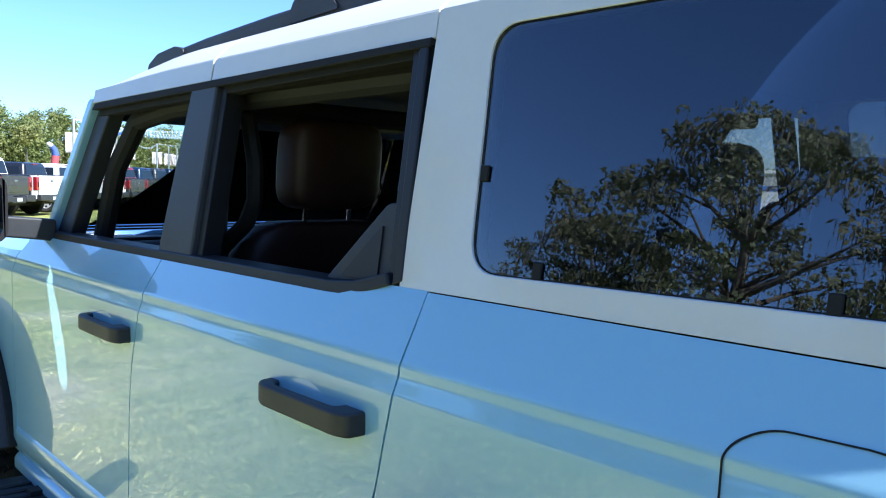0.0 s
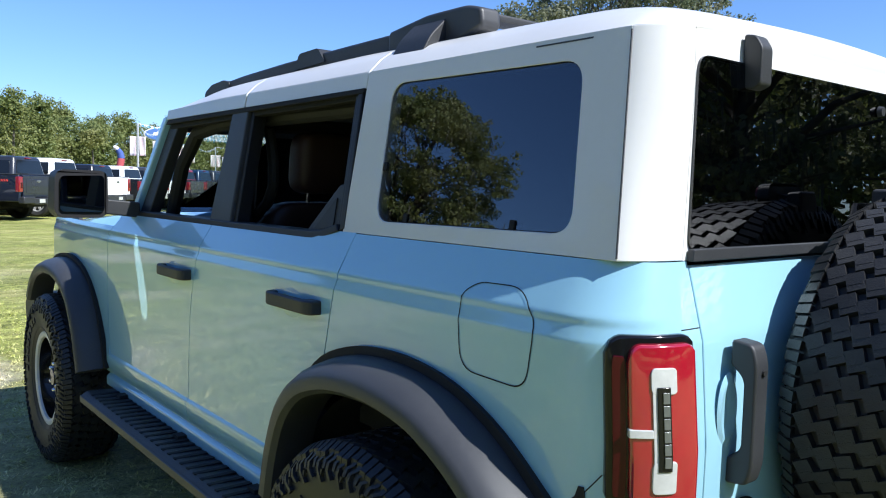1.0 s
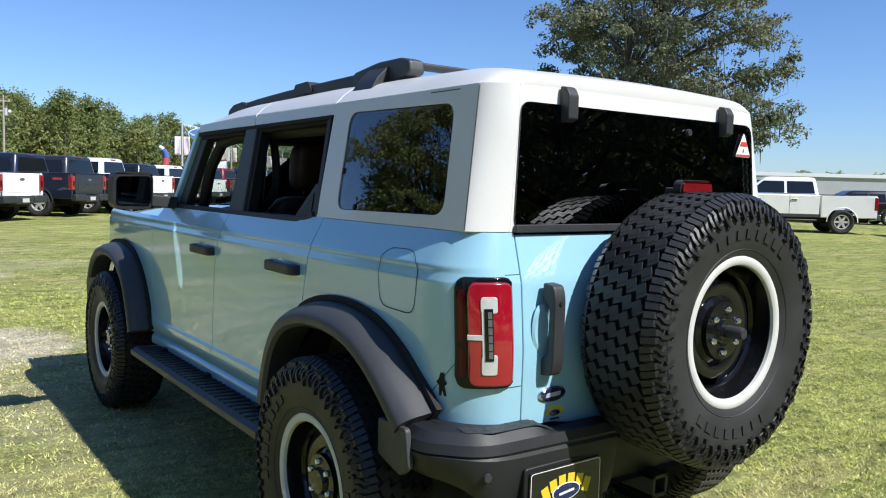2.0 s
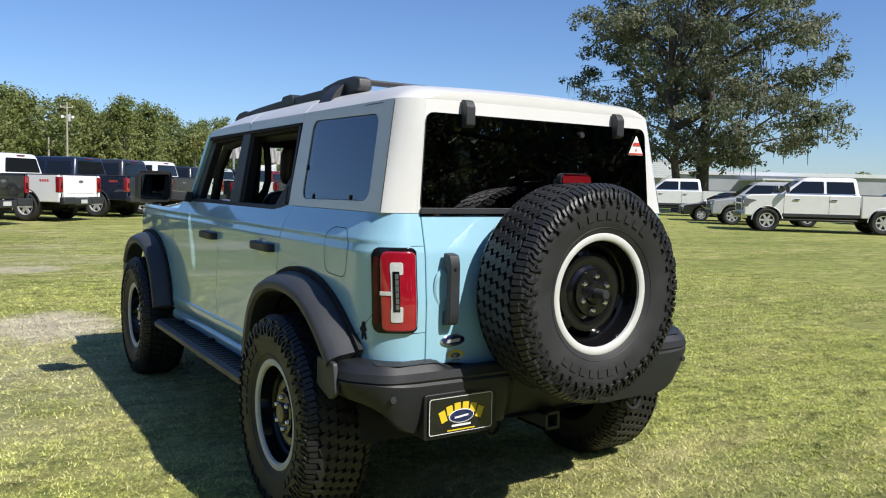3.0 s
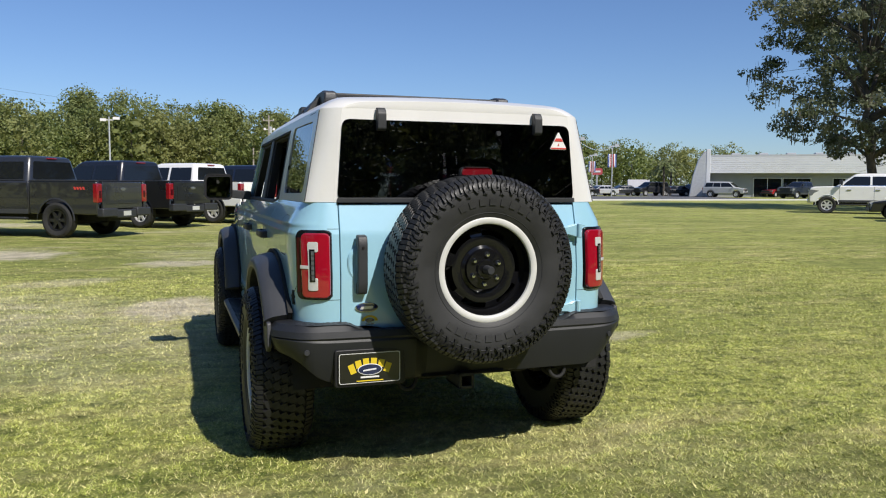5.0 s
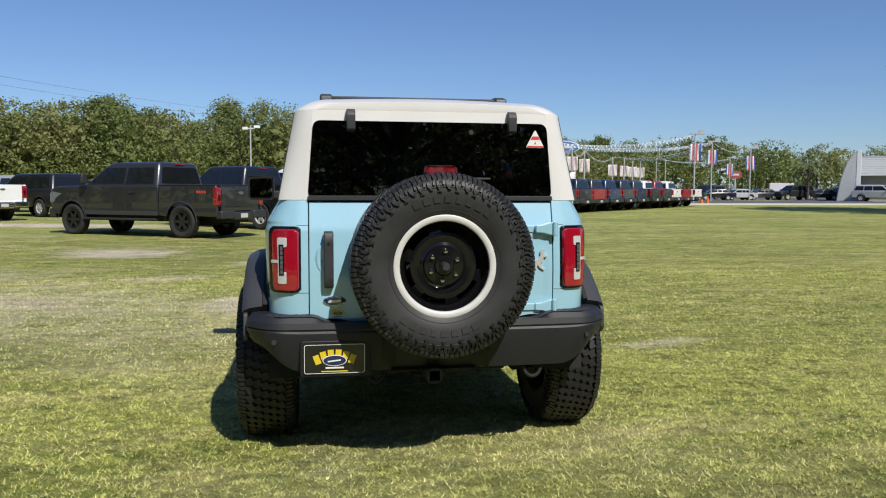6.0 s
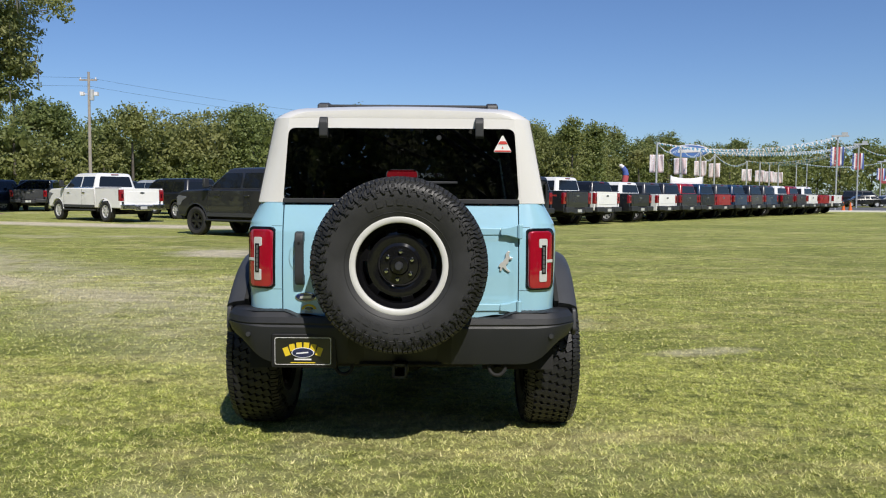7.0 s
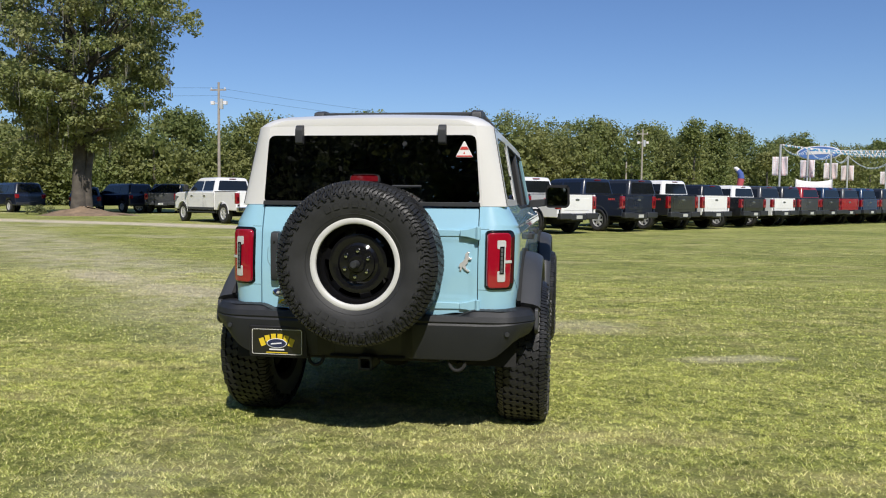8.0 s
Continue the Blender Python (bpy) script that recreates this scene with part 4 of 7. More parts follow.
for side in (0, 1):
    put = (lambda v: v) if side == 0 else flip
    shape("bumper_end", put(prism(rounded([(-0.372, 0.775), (-0.372, 0.66), (-0.50, 0.625), (-0.545, 0.66), (-0.525, 0.775)], 0.015), -0.962, -0.94)), M_GREYTRIM, bumper, "paler grey end cap", bevel=0.006)
    shape("parking_sensor", put(moved(turned([(0, 0.006), (0.012, 0.006), (0.014, 0)], 14), pose(-0.800, -0.712, 0.655, 88, 0, -4))), M_PLASTIC, bumper)

    def grip_at(u, v):
        x, y = -0.84 + 0.50 * u, -0.702 + 0.046 * v
        a, b = int(u * 56), int(v * 12)
        bump_up = 0.004 if (a % 3 and b % 4 > 1 and (a + b // 4 * 2) % 6 < 4) else 0.0
        return (x, y + 0.05 * ease(0.76, 0.86, -x) - 0.010 * ease(0.70, 0.5, -x), 0.7782 + 0.0056 * v + bump_up * 0.6 - 0.038 * (1 - ease(0.50, 0.62, -x)))
    shape("step_grip", put(sheet(grip_at, 56, 12)), M_PLASTIC, bumper, "ribbed step pad", angle=20)
shape("license_mount", prism(rounded([(-0.675, 0.482), (-0.675, 0.662), (-0.335, 0.662), (-0.330, 0.482)], 0.015), -0.733, -0.62, "y"), M_SEAL, bumper, bevel=0.006)
PL = pose(-0.507, -0.7350, 0.572, 90, 0, 0)
plate = shape("plate", moved(prism(rounded([(-0.1525, -0.076), (-0.1525, 0.076), (0.1525, 0.076), (0.1525, -0.076)], 0.012, 4), 0.0, 0.004, "z"), PL), M_PLATE, bumper, "black dealer plate with yellow, blue and white print")
po, pi_ = rounded([(-0.148, -0.072), (-0.148, 0.072), (0.148, 0.072), (0.148, -0.072)], 0.012, 4), rounded([(-0.1455, -0.0695), (-0.1455, 0.0695), (0.1455, 0.0695), (0.1455, -0.0695)], 0.011, 4)
pr = ring(po, pi_, lambda x, y: tuple(PL @ Vector((x, y, 0.0046))))
shape("plate_border", (pr[0], [tuple(reversed(f)) for f in pr[1]]), M_PRINTWHITE, plate)
bars = []
for i in range(6):
    a = radians(90 + 37.5 - 15 * i)
    c = Matrix.Translation((0.128 * math.cos(a) * 1.12, -0.100 + 0.128 * math.sin(a), 0.0048)) @ Matrix.Rotation((a - math.pi / 2) * 0.55, 4, "Z")
    drop = 0.010 if i in (0, 5) else 0.0
    bars.append(moved(block(-0.0145, 0.0145, -0.017 - drop, 0.019, 0, 0.001), PL @ c))
shape("plate_print", join(*bars), M_YELLOW, plate, "yellow arched bars")
shape("plate_print", moved(turned([(0, 0.0015), (0.95, 0.0015), (1, 0.0)], 30), PL @ Matrix.Translation((0, -0.008, 0.0050)) @ Matrix.Diagonal((0.060, 0.028, 1, 1))), M_PRINTWHITE, plate)
shape("plate_print", moved(turned([(0, 0.0015), (0.95, 0.0015), (1, 0.0)], 30), PL @ Matrix.Translation((0, -0.008, 0.0062)) @ Matrix.Diagonal((0.056, 0.0245, 1, 1))), M_BLUEBADGE, plate)
shape("plate_print", join(moved(block(-0.034, 0.030, -0.004, 0.003, 0, 0.001), PL @ Matrix.Translation((0, -0.008, 0.0085)) @ Matrix.Rotation(0.1, 4, "Z")),
                          moved(block(-0.045, 0.045, -0.048, -0.040, 0.0045, 0.0055), PL)), M_PRINTWHITE, plate)
shape("plate_print", moved(block(-0.065, 0.065, -0.064, -0.059, 0.0045, 0.0055), PL), M_YELLOW, plate)
shape("hitch", join(block(-0.04, 0.04, -0.70, -0.5, 0.42, 0.435), block(-0.04, 0.04, -0.70, -0.5, 0.485, 0.50), block(-0.04, -0.026, -0.70, -0.5, 0.42, 0.50), block(0.026, 0.04, -0.70, -0.5, 0.42, 0.50)), M_PLASTIC, bumper, bevel=0.003)
for hx in (-0.30, 0.52):
    shape("tow_hook", rod([(hx + 0.045 * math.cos(a / 12 * math.pi), -0.66 - 0.01 * math.sin(a / 12 * math.pi), 0.485 - 0.050 * math.sin(a / 12 * math.pi)) for a in range(13)], 0.010, 8), M_UNDER, bumper)

# wheel-arch flares
def flare(axle, front):
    """A wide moulded arch over a wheel, swept round the opening."""
    rim = [(0.50, 0.60), (0.475, 0.72), (0.42, 0.86), (0.32, 0.955), (0.16, 1.005), (-0.02, 1.015), (-0.19, 0.99), (-0.33, 0.925), (-0.44, 0.84), (-0.52, 0.77)]
    if front:
        rim = [(0.53, 0.80), (0.46, 0.90), (0.34, 0.975), (0.17, 1.01), (-0.02, 1.01), (-0.20, 0.975), (-0.34, 0.90), (-0.43, 0.79), (-0.49, 0.67), (-0.53, 0.565)]
    path = []
    for i in range(len(rim) - 1):
        for k in range(4):
            t = k / 4
            path.append(Vector(rim[i]).lerp(Vector(rim[i + 1]), t))
    path.append(Vector(rim[-1]))
    # smooth the line once more
    for _ in range(3):
        path = [path[0]] + [(path[i - 1] + path[i] * 2 + path[i + 1]) / 4 for i in range(1, len(path) - 1)] + [path[-1]]
    rows = []
    for i, p in enumerate(path):
        way = (path[min(i + 1, len(path) - 1)] - path[max(i - 1, 0)]).normalized()
        out = Vector((way.y, -way.x))
        if out.dot(p - Vector((0, 0.45))) < 0:
            out = -out
        prof = [(0.840, 0.050), (0.875, 0.052), (0.930, 0.040), (0.962, 0.022), (0.972, 0.004), (0.970, -0.022), (0.955, -0.034), (0.84, -0.030)]
        rows.append([(-x, axle + p.x + out.x * o, p.y + out.y * o) for x, o in prof])
    m = len(rows[0])
    vs = [v for r in rows for v in r]
    fs = [(i * m + k, (i + 1) * m + k, (i + 1) * m + k + 1, i * m + k + 1) for i in range(len(rows) - 1) for k in range(m - 1)]
    fs += [tuple(range(m)), tuple(range(len(vs) - 1, len(vs) - 1 - m, -1))]
    return vs, fs


def flare_base(axle, front):
    """The thin dark gasket between a flare and the body."""
    vs, fs = flare(axle, front)
    return [(max(-0.862, v[0]) if i % 8 < 7 else v[0], axle + (v[1] - axle) * 1.035, 0.45 + (v[2] - 0.45) * 1.035) for i, v in enumerate(vs)], fs


both("flare_gasket", flare_base(AX_R, False), M_UNDER, angle=38)
both("flare_gasket", flare_base(AX_F, True), M_UNDER, angle=38)
both("wheel_flare", flare(AX_R, False), M_FLARE, "wide dark grey rear wheel flare", angle=38)
both("wheel_flare", flare(AX_F, True), M_FLARE, "wide dark grey front wheel flare", angle=38)

# running boards
both("running_board", join(prism(rounded([(-0.985, 0.490), (-0.985, 0.455), (-0.955, 0.435), (-0.82, 0.445), (-0.82, 0.500), (-0.96, 0.508)], 0.010), 0.50, 2.33, "y")), M_PLASTIC, "black running board with grip pads", bevel=0.006)
both("running_board_edge", prism(rounded([(-0.990, 0.488), (-0.990, 0.460), (-0.984, 0.458), (-0.984, 0.492)], 0.002), 0.50, 2.33, "y"), M_FLARE, bevel=0.002)
for sx in (-1, 1):
    first = shape("board_grip", block(-0.0625, 0.0625, -0.010, 0.010, 0.0, 0.0035), M_UNDER, suv)
    first.location = (0.9025 * sx, 0.61, 0.505)
    for i in range(1, 28):
        ob = new("board_grip", first.data)
        ob.parent = suv
        ob.location = (0.9025 * sx, 0.61 + 0.06 * i, 0.505)
for yy in (0.75, 1.4, 2.1):
    both("board_bracket", block(-0.88, -0.70, yy, yy + 0.05, 0.44, 0.52), M_UNDER)

# fuel door: a fine joint round a flush lid
FU = rounded([(-0.190, 1.088), (-0.176, 1.255), (-0.215, 1.282), (-0.355, 1.284), (-0.412, 1.215), (-0.392, 1.082)], [0.05, 0.02, 0.025, 0.045, 0.03, 0.045], 6)
fo = dense(FU, 5)
cyz = (sum(p[0] for p in fo) / len(fo), sum(p[1] for p in fo) / len(fo))
fi = [(cyz[0] + (y - cyz[0]) * 0.976, cyz[1] + (z - cyz[1]) * 0.976) for y, z in fo]
fr = ring(fo, fi, lambda y, z: (-(xs(z) + 0.0015), y, z))
shape("fuel_door_joint", (fr[0], [tuple(reversed(f)) for f in fr[1]]), M_SEAM, suv)


# handles
def door_handle(y0, y1, z):
    base = moved(turned([(0, 0.0012), (0.9, 0.0012), (1.0, 0.0)], 24), Matrix.Translation((-xs(z) + 0.0005, (y0 + y1) / 2 + 0.03, z - 0.005)) @ Matrix.Rotation(radians(-90), 4, "Y") @ Matrix.Diagonal((0.045, 0.07, 1, 1)))
    bar = prism(rounded([(-0.846, y0), (-0.882, y0 + 0.004), (-0.892, y0 + 0.03), (-0.890, y1 - 0.03), (-0.878, y1 - 0.004), (-0.846, y1), (-0.846, y1 - 0.03), (-0.868, y1 - 0.04), (-0.868, y0 + 0.06), (-0.846, y0 + 0.055)],
                        [0, 0.010, 0.015, 0.015, 0.010, 0, 0, 0.01, 0.01, 0]), z - 0.021, z + 0.019, "z")
    return base, bar


for y0, y1, z in ((0.402, 0.688, 1.143), (1.340, 1.626, 1.140)):
    base, bar = door_handle(y0, y1, z)
    for k, ob in enumerate((front_doors if y0 > 1 else rear_doors)):
        put = (lambda v: v) if k == 0 else flip
        shape("door_handle", put(bar), M_PLASTIC, ob, "dark grey pull handle", bevel=0.006)
        shape("handle_cup", put(base), M_BLUE, ob)
for k, ob in enumerate(front_doors):
    put = (lambda v: v) if k == 0 else flip
    pad = shape("key_pad", put(prism(rounded([(1.485, 1.232), (1.475, 1.255), (1.490, 1.272), (1.600, 1.270), (1.622, 1.252), (1.605, 1.234)], 0.012, 4), -0.826, -0.812)), M_SILVER, ob, "pale key pad with five dark buttons", bevel=0.004)
    for i in range(5):
        shape("button", put(prism(rounded([(1.508 + 0.019 * i, 1.242), (1.508 + 0.019 * i, 1.262), (1.520 + 0.019 * i, 1.263), (1.520 + 0.019 * i, 1.243)], 0.003), -0.8285, -0.825)), M_DARK, pad)
both("wing_badge", join(block(-0.842, -0.838, 2.52, 2.66, 1.125, 1.145), block(-0.842, -0.838, 2.50, 2.68, 1.10, 1.112)), M_STEEL)

# mirrors
for side in (0, 1):
    put = (lambda v: v) if side == 0 else flip
    mir = shape("door_mirror", put(prism(rounded([(-1.135, 1.500), (-1.140, 1.345), (-1.115, 1.318), (-0.945, 1.318), (-0.925, 1.345), (-0.925, 1.500), (-0.945, 1.520), (-1.115, 1.522)], 0.018), 2.09, 2.20, "y")), M_SEAL, suv, "black door mirror", bevel=0.015, segs=3)
    shape("mirror_glass", put(prism(rounded([(-1.118, 1.495), (-1.120, 1.345), (-0.942, 1.342), (-0.942, 1.500)], 0.022), 2.080, 2.092, "y")), M_MIRROR, mir)
    shape("mirror_arm", put(join(prism(rounded([(-0.95, 1.40), (-0.95, 1.335), (-0.78, 1.315), (-0.78, 1.385)], 0.012), 2.11, 2.19, "y"))), M_PLASTIC, mir, bevel=0.012)

# inner door panels
both("door_card", prism(rounded([(2.16, 0.72), (2.16, 1.22), (1.36, 1.22), (1.36, 0.72)], 0.03), -0.752, -0.735), M_CARD, "pale grey inner door panel", bevel=0.004)

# underbody
shape("underbody", join(block(-0.42, -0.34, -0.55, 3.4, 0.46, 0.58), block(0.34, 0.42, -0.55, 3.4, 0.46, 0.58), block(-0.40, 0.40, -0.55, -0.47, 0.45, 0.55), block(-0.30, 0.30, 0.35, 2.4, 0.42, 0.55)), M_UNDER, suv, bevel=0.01)
shape("rear_axle", join(rod([(-0.72, AX_R, HUB), (0.72, AX_R, HUB)], 0.045, 10), moved(turned([(0.0, 0.12), (0.08, 0.11), (0.13, 0.05), (0.14, 0), (0.13, -0.05), (0.08, -0.11), (0, -0.12)], 16), pose(0.02, AX_R, HUB, 90, 0, 0))), M_UNDER, suv)
both("shock_absorber", rod([(-0.52, AX_R - 0.13, 0.42), (-0.48, AX_R - 0.10, 0.80)], [0.032, 0.032], 10), M_STEEL)
shape("exhaust", rod([(0.40, 1.5, 0.42), (0.42, 0.2, 0.48), (0.50, -0.30, 0.50), (0.53, -0.60, 0.44)], 0.028, 12), M_UNDER, suv)

# cabin
shape("cabin_floor", block(-0.74, 0.74, 0.3, 2.4, 0.58, 0.64), M_DARK, suv)
shape("dashboard", prism(rounded([(2.20, 0.95), (2.20, 1.30), (2.02, 1.315), (1.88, 1.26), (1.90, 1.08), (1.97, 0.95)], 0.03), -0.74, 0.74), M_DARK, suv, bevel=0.01)
shape("screen", prism(rounded([(-0.15, 1.17), (-0.15, 1.31), (0.15, 1.31), (0.15, 1.17)], 0.01), 1.84, 1.87, "y"), M_BLACKGLOSS, suv, bevel=0.004)
shape("steering_wheel", join(moved(turned([(0.19 + 0.016 * math.cos(a / 8 * 2 * math.pi), 0.016 * math.sin(a / 8 * 2 * math.pi)) for a in range(9)], 32), pose(-0.37, 1.66, 1.17, 65, 0, 0)),
                             moved(block(-0.18, 0.18, -0.02, 0.02, -0.01, 0.01), pose(-0.37, 1.66, 1.17, 65, 0, 0)), rod([(-0.37, 1.66, 1.17), (-0.37, 1.92, 1.10)], 0.04, 8)), M_DARK, suv)
shape("rear_view_mirror", join(prism(rounded([(-0.12, 1.60), (-0.12, 1.66), (0.12, 1.66), (0.12, 1.60)], 0.02), 1.79, 1.82, "y"), rod([(0, 1.82, 1.65), (0, 1.95, 1.73)], 0.012, 6)), M_DARK, suv, bevel=0.006)
for sx in (-1, 1):
    shape("sport_bar", rod([(0.66 * sx, 2.06, 1.30), (0.65 * sx, 1.95, 1.55), (0.63 * sx, 1.82, 1.69), (0.61 * sx, 1.6, 1.72), (0.60 * sx, 0.5, 1.72)], 0.03, 10), M_DARK, suv)
    shape("sport_bar", rod([(0.67 * sx, 1.30, 0.70), (0.65 * sx, 1.32, 1.30), (0.62 * sx, 1.33, 1.70)], 0.036, 10), M_DARK, suv)
    shape("grab_handle", rod([(0.60 * sx, 1.32, 1.72), (0.60 * sx, 1.215, 1.67), (0.60 * sx, 1.185, 1.56), (0.60 * sx, 1.185, 1.47), (0.605 * sx, 1.22, 1.41), (0.62 * sx, 1.34, 1.33)], 0.021, 8), M_DARK, suv)
shape("sport_bar", rod([(-0.61, 1.33, 1.71), (0.61, 1.33, 1.71)], 0.03, 10), M_DARK, suv)


def cushion(x0, x1, y0, y1, z0, z1, lean, mat, name, parent, label=""):
    """A padded block: bulged on its faces and rounded at its edges."""
    def at(u, v):
        th, ph = u * 2 * math.pi, (v - 0.5) * math.pi
        c, s = math.cos(ph), math.sin(ph)
        def p(a, e):
            return math.copysign(abs(a) ** e, a)
        x, y, z = p(c, 0.35) * p(math.cos(th), 0.45), p(c, 0.35) * p(math.sin(th), 0.45), p(s, 0.45)
        zz = (z + 1) / 2 * (z1 - z0)
        return ((x0 + x1) / 2 + x * (x1 - x0) / 2, (y0 + y1) / 2 + y * (y1 - y0) / 2 - lean * zz, z0 + zz)
    return shape(name, sheet(at, 28, 14, True), mat, parent, label)


def seat(x, y, w, top):
    s = cushion(x - w / 2, x + w / 2, y - 0.02, y + 0.50, 0.70, 0.90, -0.1, M_LEATHER, "seat", suv, "brown leather seat with headrest")
    cushion(x - w / 2 + 0.01, x + w / 2 - 0.01, y - 0.15, y + 0.03, 0.84, top, 0.28, M_LEATHER, "backrest", s)
    yy = y - 0.10 - 0.28 * (top - 0.84)
    cushion(x - 0.140, x + 0.140, yy - 0.075, yy + 0.070, top + 0.030, top + 0.265, 0.10, M_LEATHER, "headrest", s)
    for sx in (-0.07, 0.07):
        shape("headrest_post", rod([(x + sx, yy - 0.0, top - 0.02), (x + sx, yy - 0.01, top + 0.06)], 0.007, 8), M_CHROME, s)
    return s


seat(-0.37, 1.47, 0.50, 1.415)
seat(0.37, 1.47, 0.50, 1.415)
seat(-0.38, 0.38, 0.50, 1.33)
seat(0.38, 0.38, 0.50, 1.33)
shape("cargo_floor", block(-0.6, 0.6, -0.56, 0.2, 0.80, 0.84), M_DARK, suv)
both("cabin_side_panel", prism([(0.40, 0.80), (0.40, 1.30), (-0.45, 1.30), (-0.45, 0.80)], -0.72, -0.70), M_DARK)

# ---- wheels ----
def tyre_meshes():
    prof = [(0.222, 0.085), (0.232, 0.118), (0.262, 0.136), (0.30, 0.146), (0.345, 0.151), (0.38, 0.149), (0.405, 0.141), (0.420, 0.126), (0.427, 0.105), (0.429, 0.05), (0.429, -0.05), (0.427, -0.105), (0.420, -0.126), (0.405, -0.141), (0.345, -0.151), (0.262, -0.136), (0.222, -0.085)]
    carcass = turned(list(reversed(prof)), 64)
    rims = [turned(list(reversed([(r - 0.002, h), (r, h + 0.0022), (r + 0.002, h)])), 64) for r, h in ((0.268, 0.1375), (0.374, 0.1500))]
    lugs = []

    def lug(ang, h, dl, dh, skew, r0, r1, tip=0.0):
        c, s = math.cos(skew), math.sin(skew)
        quad = [(-dl, -dh), (dl, -dh), (dl, dh), (-dl, dh)]
        vs = []
        for r, k in ((r0, 1.04), (r1, 0.94)):
            for a, b in quad:
                a2, b2 = (a * c - b * s) * k, (a * s + b * c) * k
                t = ang + a2 / 0.43
                rr = r - max(0.0, abs(h + b2) - 0.105) * 0.55
                vs.append((rr * math.cos(t), rr * math.sin(t), h + b2))
        fs = [(4, 5, 6, 7), (0, 4, 7, 3), (1, 2, 6, 5), (0, 1, 5, 4), (3, 7, 6, 2)]
        return vs, fs
    N = 54
    st = 2 * math.pi / N

    def biter(a, sg, line, half, h0, h1):
        """A bent rib on the sidewall along (radius, turn) pairs."""
        vs, fs = [], []
        for r, t in line:
            hs = np.interp(r, [0.345, 0.38, 0.405, 0.428], [0.1495, 0.1480, 0.1405, 0.116])
            for lift, k in ((h0, 1.0), (h1, 0.72)):
                for w in (-1, 1):
                    ang = a + t + w * half * k / 0.4
                    vs.append((r * math.cos(ang), r * math.sin(ang), sg * (hs + lift)))
        for q in range(len(line) - 1):
            o = q * 4
            fs += [(o + 2, o + 3, o + 7, o + 6), (o, o + 2, o + 6, o + 4), (o + 1, o + 5, o + 7, o + 3)]
        fs += [(0, 1, 3, 2), (len(vs) - 4, len(vs) - 2, len(vs) - 1, len(vs) - 3)]
        return vs, (fs if sg < 0 else [tuple(reversed(f)) for f in fs])
    for i in range(N):
        a = 2 * math.pi * i / N
        for k, h in enumerate((-0.080, -0.040, 0.0, 0.040, 0.080)):
            off = st * (0.0, 0.22, 0.36, 0.62, 0.84)[k]
            lugs.append(lug(a + off, h, 0.0222, 0.0182, (0.46, 0.40, 0.34, 0.40, 0.46)[k], 0.428, 0.4435))
            lugs.append(lug(a + off + 0.010, h + 0.002, 0.0030, 0.0150, (0.46, 0.40, 0.34, 0.40, 0.46)[k], 0.428, 0.4441))
        deep = 0.020 if i % 2 else 0.015
        for sg in (1, -1):
            for part_off in (0.10, 0.58):
                lugs.append(lug(a + st * part_off, sg * (0.106 + deep), 0.0098, deep, 0.10 * sg, 0.418, 0.4448))
            lugs.append(biter(a, sg, [(0.429, -0.006), (0.413, 0.002), (0.401, 0.036), (0.384, 0.038), (0.354 if i % 2 else 0.364, 0.004)], 0.0078, -0.012, 0.0120))
            lugs.append(biter(a + st * 0.46, sg, [(0.429, -0.004), (0.416, 0.0), (0.407, 0.026), (0.388, 0.030)], 0.0072, -0.012, 0.0120))
            if i % 2 == 0:
                lugs.append(biter(a + st * 0.95, sg, [(0.384, 0.0), (0.370, 0.018), (0.354, 0.046)], 0.0062, -0.012, 0.0095))
    letters = []
    for base in (90, 270):
        for i, w in enumerate((0.016, 0.016, 0.016, 0.016, 0.012, 0.015, 0.016, 0.016)):
            t0 = radians(base + (3.5 - i) * 9.2)
            for seg in ((-w, w, 0.303, 0.333),):
                vs = []
                for h in (0.140, 0.1508):
                    for x, r in ((seg[0], seg[2]), (seg[1], seg[2]), (seg[1], seg[3]), (seg[0], seg[3])):
                        t = t0 - x / 0.32
                        vs.append((r * math.cos(t), r * math.sin(t), h - (0.146 - np.interp(r, [0.262, 0.30, 0.345], [0.136, 0.146, 0.151])) * 0.9))
                letters.append((vs, [(4, 7, 6, 5), (0, 3, 7, 4), (1, 5, 6, 2), (0, 4, 5, 1), (3, 2, 6, 7)]))
    glyphs = [join(*letters[i:i + 1]) for i in range(len(letters))]
    return carcass, join(*rims), join(*lugs), glyphs


LETTER_DATA = {}
T_CARCASS, T_RIMS, T_LUGS, T_LETTERS = tyre_meshes()


